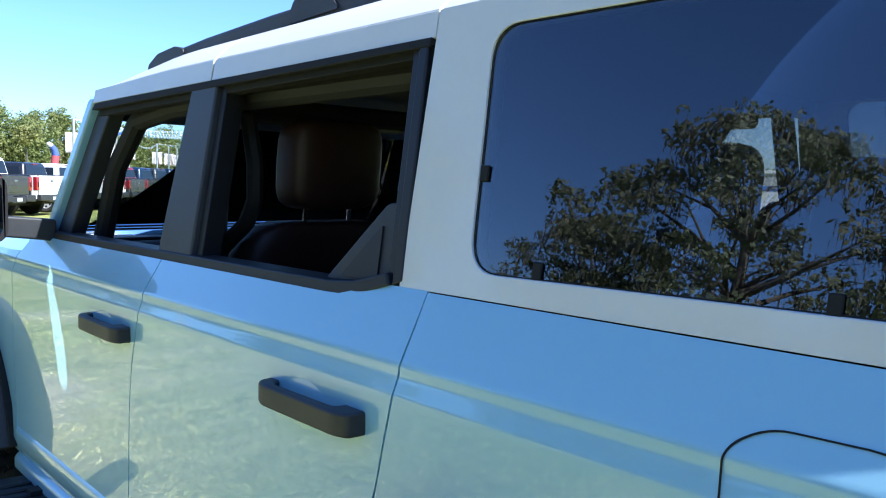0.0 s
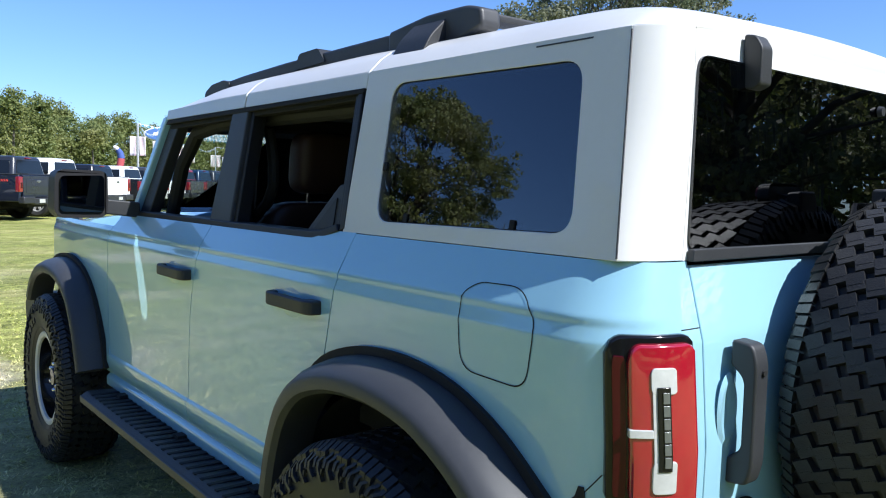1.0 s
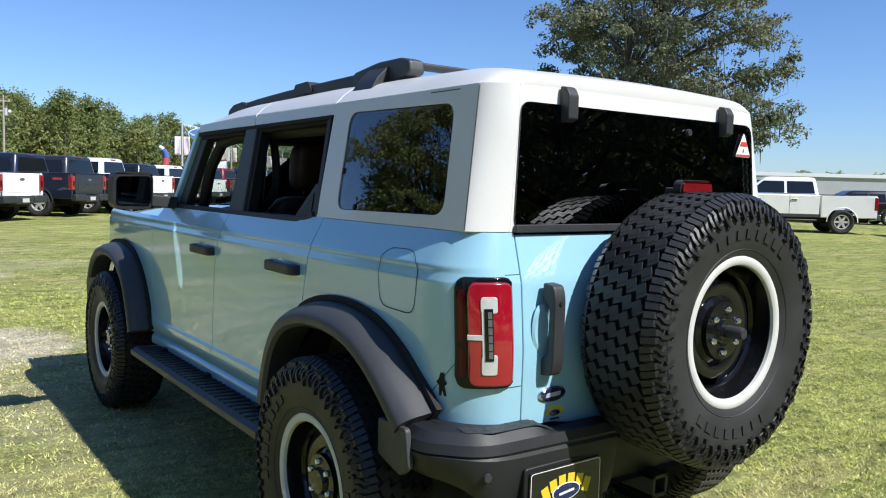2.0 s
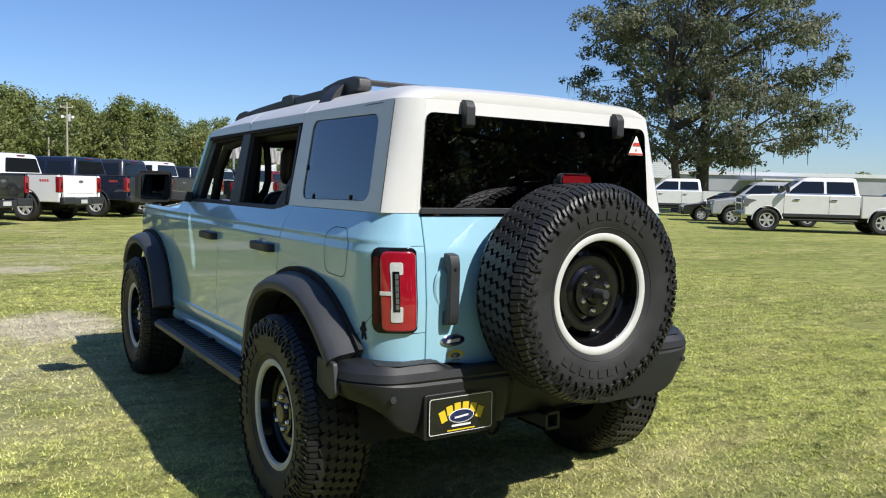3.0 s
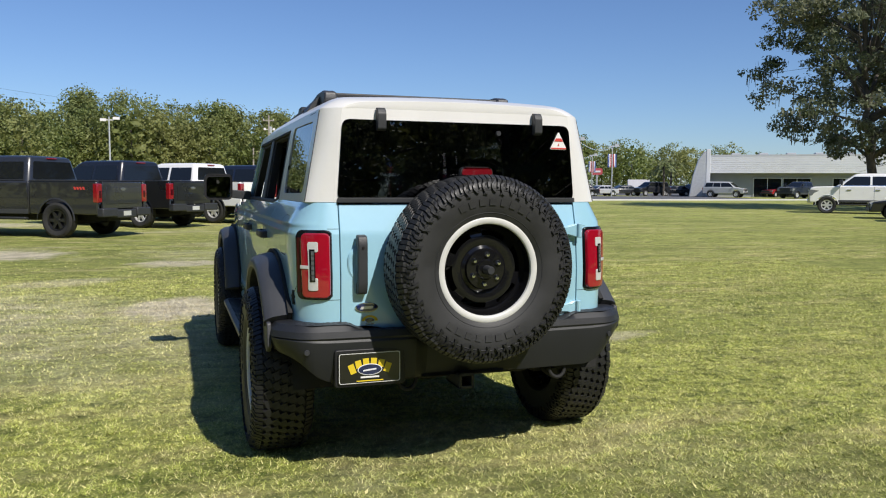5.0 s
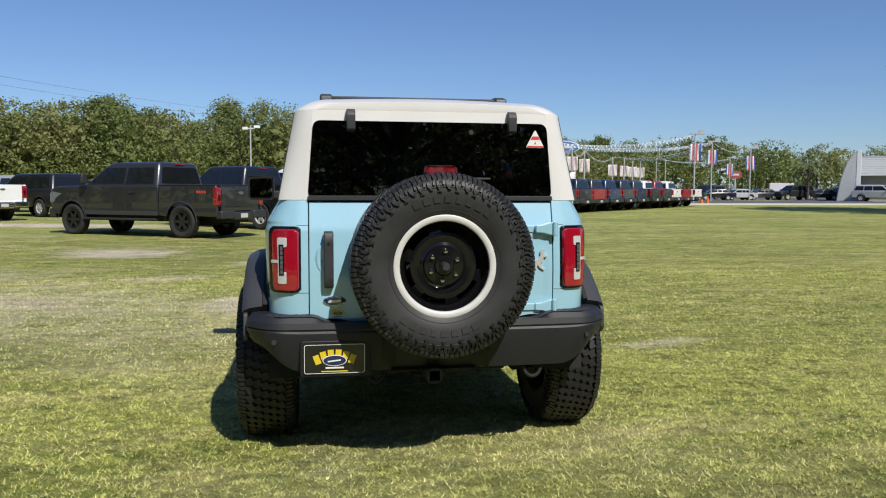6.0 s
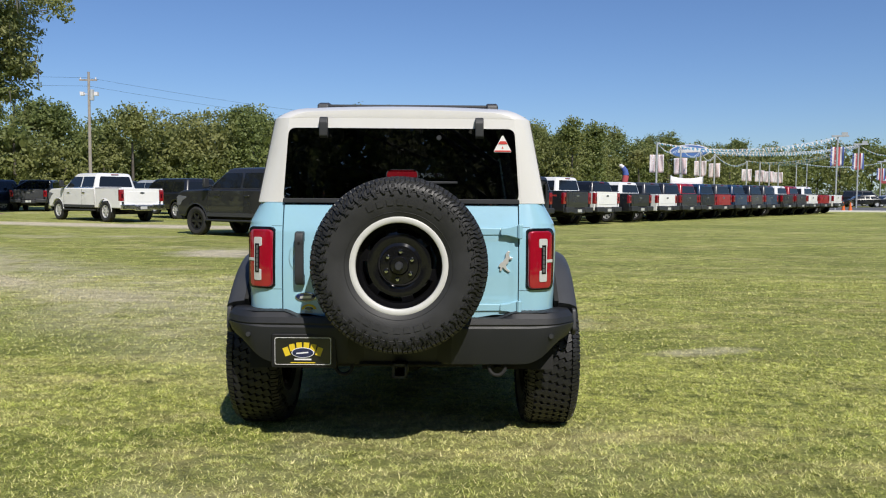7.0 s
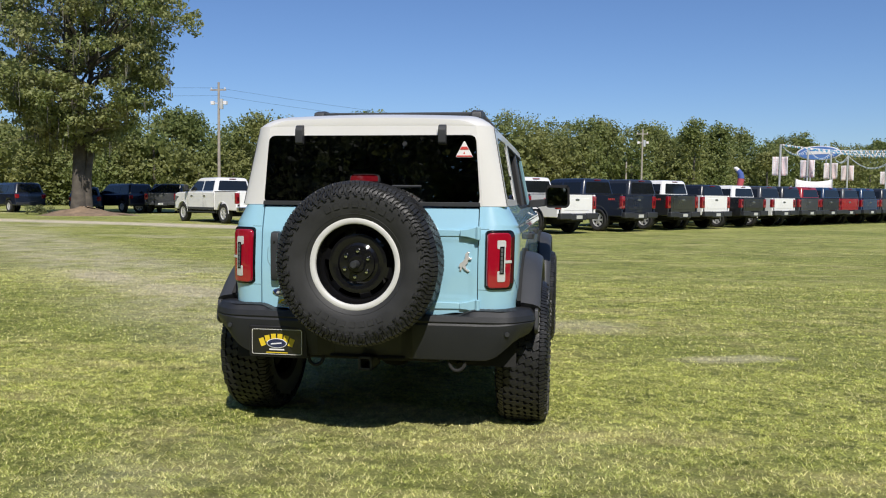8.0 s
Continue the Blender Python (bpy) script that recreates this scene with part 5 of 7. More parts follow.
def wheel(m, label):
    """A black steel wheel with a white ring and an off-road tyre; its outer face looks along its own z."""
    slot = lambda j, i: j == 5 and (i % 12) in (2, 3, 4, 5, 6, 7, 8, 9)
    prof = [(0.226, 0.118), (0.212, 0.112), (0.206, 0.06), (0.203, 0.020), (0.196, 0.012), (0.186, 0.018), (0.160, 0.030), (0.140, 0.034), (0.112, 0.026), (0.098, 0.034), (0.094, 0.050), (0.050, 0.052), (0.046, 0.060), (0.042, 0.066), (0.0, 0.067)]
    prof = [(r, h + (0.032 if r < 0.2035 else 0.0)) for r, h in prof]
    disc = turned(list(reversed(prof)), 72, skip=lambda j, i: (len(prof) - 2 - j) == 5 and (i % 12) < 8)
    barrel = turned([(0.215, -0.12), (0.19, -0.10), (0.19, 0.045)], 48)
    w = shape("wheel", join(disc, barrel), M_BLACKGLOSS, suv, label, angle=30)
    w.matrix_local = m
    parts = [shape("tyre", T_CARCASS, M_RUBBER, w, "all-terrain tyre with deep black tread", angle=40)]
    for nm, g, mt in (("tread", T_LUGS, M_TREAD), ("sidewall_ring", T_RIMS, M_RUBBER)):
        shape(nm, g, mt, parts[0], angle=30)
    for i, g in enumerate(T_LETTERS):
        if i not in LETTER_DATA:
            LETTER_DATA[i] = shape("raised_bar", g, M_RUBBER, parts[0], angle=30).data
        else:
            new("raised_bar", LETTER_DATA[i]).parent = parts[0]
    shape("wheel_ring", turned(list(reversed([(0.247, 0.119), (0.246, 0.126), (0.241, 0.129), (0.224, 0.128), (0.217, 0.123), (0.214, 0.110)])), 72), M_RING, w, "white painted wheel ring", angle=40)
    for i in range(6):
        a = radians(30 + 60 * i)
        shape("wheel_nut", moved(turned([(0, 0.020), (0.008, 0.019), (0.0125, 0.013), (0.0135, 0.0)], 12), Matrix.Translation((0.070 * math.cos(a), 0.070 * math.sin(a), 0.078))), M_CHROME, w)
    shape("brake_drum", turned([(0.17, -0.02), (0.17, -0.06), (0.0, -0.06)], 24), M_UNDER, w)
    return w


for sx in (-1, 1):
    for yy in (AX_R, AX_F):
        face = Matrix.Translation((0.862 * sx, yy, HUB)) @ Matrix.Rotation(radians(90 * sx), 4, "Y")
        wheel(face @ Matrix.Rotation(0.4 * sx + yy, 4, "Z"), "black steel wheel with white ring and off-road tyre")
spare = wheel(Matrix.Translation((0.008, -0.830, 1.043)) @ Matrix.Rotation(radians(90), 4, "X") @ Matrix.Rotation(radians(-6), 4, "Z"), "spare wheel with off-road tyre on the tailgate")
shape("camera_post", turned(list(reversed([(0.0, 0.155), (0.016, 0.155), (0.020, 0.148), (0.022, 0.06), (0.045, 0.055)])), 20), M_PLASTIC, spare, angle=40)
shape("spare_carrier", join(block(-0.16, 0.16, -0.70, -0.64, 0.86, 1.22), rod([(0.008, -0.64, 1.043), (0.008, -0.84, 1.043)], 0.10, 16), prism([(-0.05, 1.2), (-0.03, 1.50), (0.05, 1.50), (0.07, 1.2)], -0.72, -0.68, "y")), M_PLASTIC, suv, bevel=0.008)
brake = shape("high_brake_light", prism(rounded([(-0.070, 1.480), (-0.066, 1.516), (-0.050, 1.525), (0.078, 1.525), (0.094, 1.516), (0.098, 1.480)], 0.012), -0.775, -0.745, "y"), M_PLASTIC, suv, "high brake light above the spare wheel", bevel=0.006)
shape("brake_lens", prism(rounded([(-0.065, 1.485), (-0.061, 1.513), (-0.047, 1.520), (0.075, 1.520), (0.089, 1.513), (0.093, 1.485)], 0.010), -0.783, -0.772, "y"), M_REDMID, brake, "red brake lens", bevel=0.004)
shape("brake_light_stem", prism(rounded([(-0.75, 1.44), (-0.75, 1.50), (-0.69, 1.48), (-0.69, 1.40)], 0.01), -0.02, 0.05), M_PLASTIC, brake)
shape("wiper_arm", rod([(0.06, -0.60, 1.40), (0.14, -0.625, 1.46), (0.30, -0.612, 1.462)], [0.012, 0.009, 0.006], 6), M_PLASTIC, suv)

# ---- parked vehicles ----
CACHE = {}


def paint(name, base, coat=0.55):
    return material(name, base, 0.3, 0.0, coat, 0.03, 2, rvar=0.05)


P_WHITE = paint("white_truck_paint", (0.86, 0.86, 0.85))
P_BLACK = paint("black_truck_paint", (0.010, 0.010, 0.012))
P_NAVY = paint("navy_truck_paint", (0.010, 0.014, 0.030))
P_GREY = paint("dark_grey_truck_paint", (0.022, 0.023, 0.026))
P_MID = paint("grey_truck_paint", (0.045, 0.047, 0.052))
P_RED = paint("red_truck_paint", (0.33, 0.012, 0.014))
P_BLUE = paint("blue_truck_paint", (0.012, 0.035, 0.085))
P_SILVER = paint("silver_truck_paint", (0.42, 0.43, 0.44))
M_VGLASS = material("dark_vehicle_glass", (0.010, 0.012, 0.014), 0.05, 0.0, 0.0, spec=0.6)
M_TYRE = material("road_tyre", (0.022, 0.022, 0.022), 0.8, var=0.2, scale=8)
M_ALLOY = material("alloy_wheel", (0.72, 0.72, 0.73), 0.3, 0.45, var=0.1, scale=20)
M_ALLOYBLACK = material("black_alloy", (0.06, 0.06, 0.064), 0.28, 0.75)
M_TAIL = material("tail_light_red", (0.27, 0.006, 0.012), 0.15, 0.0, 1.0)
M_HEAD = material("headlight_glass", (0.22, 0.23, 0.25), 0.1, 0.2, 1.0)


def piece(key, build, mat, parent, name=None, bevel=0.0, label="", m=None):
    """A part on a mesh shared by all that look alike."""
    k = (key, mat.name)
    if k not in CACHE:
        ob = shape(name or key.split(":")[0], build(), mat, parent, label, bevel=bevel)
        CACHE[k] = (ob.data, bevel)
    else:
        ob = new(name or key.split(":")[0], CACHE[k][0])
        ob.parent = parent
        if bevel:
            bv = ob.modifiers.new("edge", "BEVEL")
            bv.width, bv.segments, bv.limit_method, bv.angle_limit = bevel, 2, "ANGLE", radians(40)
        if label:
            ob["label"] = label
    if m is not None:
        ob.matrix_local = m
    return ob


def road_wheel(parent, x, y, r, alloy, m_side):
    rim = r * 0.60
    m = Matrix.Translation((x, y, r)) @ Matrix.Rotation(radians(90 * m_side), 4, "Y")
    t = piece(f"tyre:{r}", lambda: turned(list(reversed([(rim, 0.10), (rim + 0.03, 0.125), (r - 0.06, 0.14), (r - 0.02, 0.12), (r, 0.10), (r, -0.10), (r - 0.02, -0.12), (rim, -0.12)])), 28), M_TYRE, parent, m=m, name="wheel")

    def face():
        hub = turned(list(reversed([(rim, 0.115), (rim - 0.025, 0.110), (rim - 0.035, 0.05)])), 28)
        spokes = [prism([(-0.045, 0.03), (0.045, 0.03), (0.035, rim - 0.02), (-0.035, rim - 0.02)], 0.055, 0.095, "z") for _ in range(6)]
        spokes = [moved(s, Matrix.Rotation(i * math.pi / 3, 4, "Z")) for i, s in enumerate(spokes)]
        cap = turned([(0.0, 0.105), (0.06, 0.10), (0.07, 0.06)], 14)
        return join(hub, cap, *spokes)
    piece(f"rim:{r}", face, alloy, t, name="rim")
    piece(f"wheel_back:{r}", lambda: turned([(rim, 0.03), (0, 0.03)], 20), M_ALLOYBLACK, t, name="brake")


def arched(top, y0, y1, z0, wheels, r):
    """A side outline with round openings for the wheels along its lower edge; top runs from y1 back to y0."""
    low = [(y0, z0)]
    for w in sorted(wheels):
        for k in range(11):
            a = math.pi - math.pi * k / 10
            low.append((w + (r + 0.09) * math.cos(a), max(z0, r + (r + 0.09) * math.sin(a))))
    low.append((y1, z0))
    return low + top


def greenhouse(levels, r=0.14, n=5):
    """A rounded cabin through levels of (z, half width, rear y, front y), closed at the top."""
    vs, fs = [], []
    for z, w, yr, yf in levels:
        for cx, cy, a0 in ((w - r, yf - r, 0), (-w + r, yf - r, 90), (-w + r, yr + r, 180), (w - r, yr + r, 270)):
            for k in range(n + 1):
                a = radians(a0 + 90 * k / n)
                vs.append((cx + r * math.cos(a), cy + r * math.sin(a), z))
    m = 4 * (n + 1)
    for j in range(len(levels) - 1):
        fs += [(j * m + i, j * m + (i + 1) % m, (j + 1) * m + (i + 1) % m, (j + 1) * m + i) for i in range(m)]
    fs.append(tuple((len(levels) - 1) * m + i for i in range(m)))
    return vs, fs


def skin(levels, which, z):
    """Half width (1), rear y (2) or front y (3) of a cabin at height z."""
    return float(np.interp(z, [v[0] for v in levels], [v[which] for v in levels]))


def side_glass(levels, pts, sx, out=0.008, r=0.035):
    """A side window on the skin of a cabin, from an outline of (y, z)."""
    pts = rounded(pts, r, 3)
    n = len(pts)
    vs = [(sx * (skin(levels, 1, z) + o), y, z) for o in (out, -0.02) for y, z in pts]
    fs = [tuple(range(n)), tuple(range(2 * n - 1, n - 1, -1))] + [(i + n, (i + 1) % n + n, (i + 1) % n, i) for i in range(n)]
    area = sum(pts[i][0] * pts[(i + 1) % n][1] - pts[(i + 1) % n][0] * pts[i][1] for i in range(n))
    return vs, (fs if (area > 0) == (sx > 0) else [tuple(reversed(f)) for f in fs])


def end_glass(levels, which, w0, w1, z0, z1, r=0.05):
    """A windscreen (which 3) or rear window (which 2) on the skin of a cabin."""
    pts = rounded([(-w0, z0), (w0, z0), (w1, z1), (-w1, z1)], r, 3)
    n = len(pts)
    sg = 1 if which == 3 else -1
    vs = [(x, skin(levels, which, z) + sg * o, z) for o in (0.008, -0.02) for x, z in pts]
    fs = [tuple(range(n)), tuple(range(2 * n - 1, n - 1, -1))] + [(i + n, (i + 1) % n + n, (i + 1) % n, i) for i in range(n)]
    return vs, (fs if sg < 0 else [tuple(reversed(f)) for f in fs])


def pickup(where, heading, body, label, big=True, alloy=None, decal=False, group="parked pickups", chrome=False):
    """A crew-cab pickup; where is the middle of its rear axle, heading in degrees to the left of +y."""
    x, y = where
    wb, r, h = (4.06, 0.45, 2.10) if big else (3.70, 0.40, 1.94)
    t = holder("pickup_truck", pose(x, y, gz(x, y), 0, 0, heading), label, "pickup truck", group)
    alloy = alloy or M_ALLOY
    k = "b" if big else "s"
    yr, bed, belt = -1.22, 0.80, 1.44 if big else 1.34
    yf = wb + 0.84
    low, hw = 0.60 if big else 0.52, 1.0
    cab0, cab1 = bed, wb - 0.55
    piece(f"body:{k}", lambda: prism(arched([(yf, belt - 0.40), (yf - 0.03, belt - 0.10), (yf - 0.25, belt - 0.03), (cab1 + 0.10, belt), (cab0, belt)], cab0, yf, low, [wb], r), -hw, hw), body, t, bevel=0.045)
    for sx in (-1, 1):
        piece(f"bed_side:{k}{sx}", lambda: prism(arched([(bed - 0.02, belt), (yr + 0.03, belt), (yr, belt - 0.06)], yr, bed - 0.02, low, [0], r), sx * (hw - 0.10), sx * hw), body, t, name="bed_side", bevel=0.03)
    piece(f"bed_floor:{k}", lambda: block(-0.88, 0.88, yr + 0.08, bed - 0.02, 0.80, 0.86), M_PLASTIC, t, name="bed_floor")
    gate = piece(f"tailgate:{k}", lambda: join(block(-0.80, 0.80, yr - 0.012, yr + 0.06, 0.74, belt - 0.015)), body, t, name="tailgate", bevel=0.015)
    piece(f"tailgate_press:{k}", lambda: block(-0.66, 0.66, yr - 0.022, yr, 0.86, belt - 0.14), body, gate, name="pressing", bevel=0.02)
    piece(f"tailgate_badge:{k}", lambda: moved(turned([(0, 0.01), (1, 0.008), (1.02, 0)], 16), pose(0, yr - 0.02, belt - 0.20, 90, 0, 0) @ Matrix.Diagonal((0.11, 0.045, 1, 1))), M_LENSGREY, gate, name="badge")
    for sx in (-1, 1):
        lamp = piece(f"tail_light:{k}{sx}", lambda: block(sx * 0.915 - 0.095, sx * 0.915 + 0.095, yr - 0.02, yr + 0.12, 0.90, belt - 0.06), M_TAIL, t, name="tail_light", bevel=0.02)
        piece(f"tail_light_pale:{k}{sx}", lambda: block(sx * 0.90 - 0.045, sx * 0.90 + 0.045, yr - 0.026, yr, 1.02, 1.20), M_REDDARK, lamp, name="dark_lens", bevel=0.008)
        piece(f"rail_cap:{k}{sx}", lambda: block(sx * 0.95 - 0.055, sx * 0.95 + 0.055, yr + 0.02, bed - 0.03, belt - 0.004, belt + 0.022), M_PLASTIC, t, name="rail_cap", bevel=0.01)
    piece(f"rear_bumper:{k}", lambda: join(block(-0.98, -0.40, yr - 0.16, yr + 0.05, 0.54, 0.76), block(0.40, 0.98, yr - 0.16, yr + 0.05, 0.54, 0.76), block(-0.40, 0.40, yr - 0.13, yr + 0.05, 0.50, 0.72)), M_CHROME if chrome else M_PLASTIC, t, name="rear_bumper", bevel=0.03)
    piece(f"plate:{k}", lambda: block(-0.15, 0.15, yr - 0.14, yr - 0.125, 0.56, 0.68), M_LENSWHITE, t, name="plate")
    piece(f"under:{k}", lambda: join(block(-0.45, 0.45, yr + 0.1, yf - 0.2, 0.42, 0.66), block(-0.85, 0.85, -0.1, 0.1, 0.32, 0.46)), M_UNDER, t, name="chassis")
    piece(f"front_bumper:{k}", lambda: block(-0.99, 0.99, yf - 0.14, yf + 0.10, 0.50, 0.76), M_CHROME if chrome else M_PLASTIC, t, name="front_bumper", bevel=0.03)
    piece(f"grille:{k}", lambda: join(block(-0.66, 0.66, yf - 0.05, yf + 0.03, 0.80, belt - 0.12), *[block(-0.62, 0.62, yf + 0.02, yf + 0.045, 0.86 + 0.12 * i, 0.91 + 0.12 * i) for i in range(3)]), M_PLASTIC, t, name="grille", bevel=0.01)
    piece(f"grille_frame:{k}", lambda: join(block(-0.68, 0.68, yf + 0.01, yf + 0.05, belt - 0.18, belt - 0.12), block(-0.68, 0.68, yf + 0.01, yf + 0.055, belt - 0.40, belt - 0.34), block(-0.68, -0.62, yf + 0.01, yf + 0.05, 0.80, belt - 0.12), block(0.62, 0.68, yf + 0.01, yf + 0.05, 0.80, belt - 0.12)), M_CHROME if chrome else M_PLASTIC, t, name="grille_frame", bevel=0.01)
    for sx in (-1, 1):
        piece(f"rocker:{k}{sx}", lambda: block(sx * 1.0 - 0.012, sx * 1.0 + 0.006, cab0 + 0.02, cab1 + 0.02, low + 0.005, low + 0.12), M_GREYTRIM, t, name="rocker_panel", bevel=0.004)
        piece(f"headlight:{k}{sx}", lambda: prism(rounded([(yf - 0.46, belt - 0.24), (yf - 0.06, belt - 0.18), (yf + 0.025, belt - 0.24), (yf + 0.025, belt - 0.50), (yf - 0.12, belt - 0.50), (yf - 0.22, belt - 0.36)], 0.03, 3), sx * 0.66, sx * 1.008), M_HEAD, t, name="headlight", bevel=0.03)
    # cabin
    lv = [(belt - 0.06, 0.965, cab0 + 0.02, cab1 + 0.16), (belt + 0.02, 0.950, cab0 + 0.03, cab1 + 0.08), (h - 0.13, 0.800, cab0 + 0.11, cab1 - 0.62),
          (h - 0.055, 0.765, cab0 + 0.14, cab1 - 0.73), (h - 0.015, 0.700, cab0 + 0.20, cab1 - 0.84), (h, 0.560, cab0 + 0.36, cab1 - 1.02)]
    cab = piece(f"cab:{k}", lambda: greenhouse(lv), body, t, name="cab")
    piece(f"rear_window:{k}", lambda: end_glass(lv, 2, 0.78, 0.67, belt + 0.06, h - 0.15), M_VGLASS, cab, name="window")
    piece(f"windscreen:{k}", lambda: end_glass(lv, 3, 0.84, 0.70, belt + 0.05, h - 0.14), M_VGLASS, cab, name="window")
    piece(f"brake_light:{k}", lambda: block(-0.17, 0.17, cab0 + 0.09, cab0 + 0.20, h - 0.085, h - 0.05), M_TAIL, cab, name="high_brake_light", bevel=0.01)
    mid = cab0 + 1.24
    za, zb = belt + 0.05, h - 0.165
    for sx in (-1, 1):
        piece(f"side_window:{k}{sx}r", lambda: side_glass(lv, [(cab0 + 0.20, za), (mid - 0.05, za), (mid - 0.05, zb), (cab0 + 0.26, zb)], sx), M_VGLASS, cab, name="window")
        piece(f"side_window:{k}{sx}f", lambda: side_glass(lv, [(mid + 0.05, za), (cab1 - 0.20, za), (cab1 - 0.26, za + 0.10), (cab1 - 0.68, zb), (mid + 0.05, zb)], sx), M_VGLASS, cab, name="window")
        piece(f"belt_strip:{k}{sx}", lambda: side_glass(lv, [(cab0 + 0.16, za - 0.035), (cab1 - 0.12, za - 0.035), (cab1 - 0.12, za - 0.012), (cab0 + 0.16, za - 0.012)], sx, 0.012, 0.008), M_CHROME if chrome else M_PLASTIC, cab, name="belt_strip")
        piece(f"mirror:{k}{sx}", lambda: join(block(sx * 1.14 - 0.10, sx * 1.14 + 0.10, cab1 - 0.16, cab1 - 0.06, belt + 0.05, belt + 0.34), block(sx * 1.0 - 0.1, sx * 1.0 + 0.1, cab1 - 0.14, cab1 - 0.08, belt + 0.08, belt + 0.14)), M_PLASTIC, t, name="door_mirror", bevel=0.03)
        for yy in (cab0 + 0.95, cab1 - 0.45):
            piece(f"handle:{k}{sx}{yy:.1f}", lambda: block(sx * 1.012 - 0.02, sx * 1.012 + 0.02, yy - 0.12, yy + 0.10, belt - 0.22, belt - 0.17), M_CHROME if chrome else body, t, name="door_handle", bevel=0.01)
        piece(f"seams:{k}{sx}", lambda: join(*[block(sx * 1.001 - 0.002, sx * 1.001 + 0.002, yy - 0.006, yy + 0.006, low + 0.06, belt - 0.03) for yy in (cab0 + 0.02, cab0 + 1.10, cab1 - 0.02)]), M_SEAM, t, name="door_joint")
        piece(f"side_step:{k}{sx}", lambda: block(sx * 0.96 - 0.07, sx * 0.96 + 0.07, cab0 + 0.1, cab1 + 0.1, 0.46, 0.52), M_PLASTIC, t, name="side_step", bevel=0.02)
        for yy, nm in ((0, "r"), (wb, "f")):
            piece(f"arch:{k}{sx}{nm}", lambda: sheet(lambda u, q2: (sx * (1.0 + 0.012 * (1 - q2)), yy + (r + 0.085 + 0.035 * q2) * math.cos(math.pi * u), r + (r + 0.085 + 0.035 * q2) * math.sin(math.pi * u)), 16, 1), body if not decal else M_PLASTIC, t, name="wheel_arch")
        if decal:
            piece(f"decal:{k}{sx}", lambda: join(*[prism([(-0.62 - 0.085 * i, belt - 0.215), (-0.60 - 0.085 * i, belt - 0.145), (-0.545 - 0.085 * i, belt - 0.145), (-0.565 - 0.085 * i, belt - 0.215)], sx * 0.996, sx * 1.004) for i in range(4)]), M_PRINTRED, t, name="side_decal", label="red decal bars")
    for sx in (-1, 1):
        for yy in (0, wb):
            road_wheel(t, sx * 0.86, yy, r, alloy, sx)
    return t


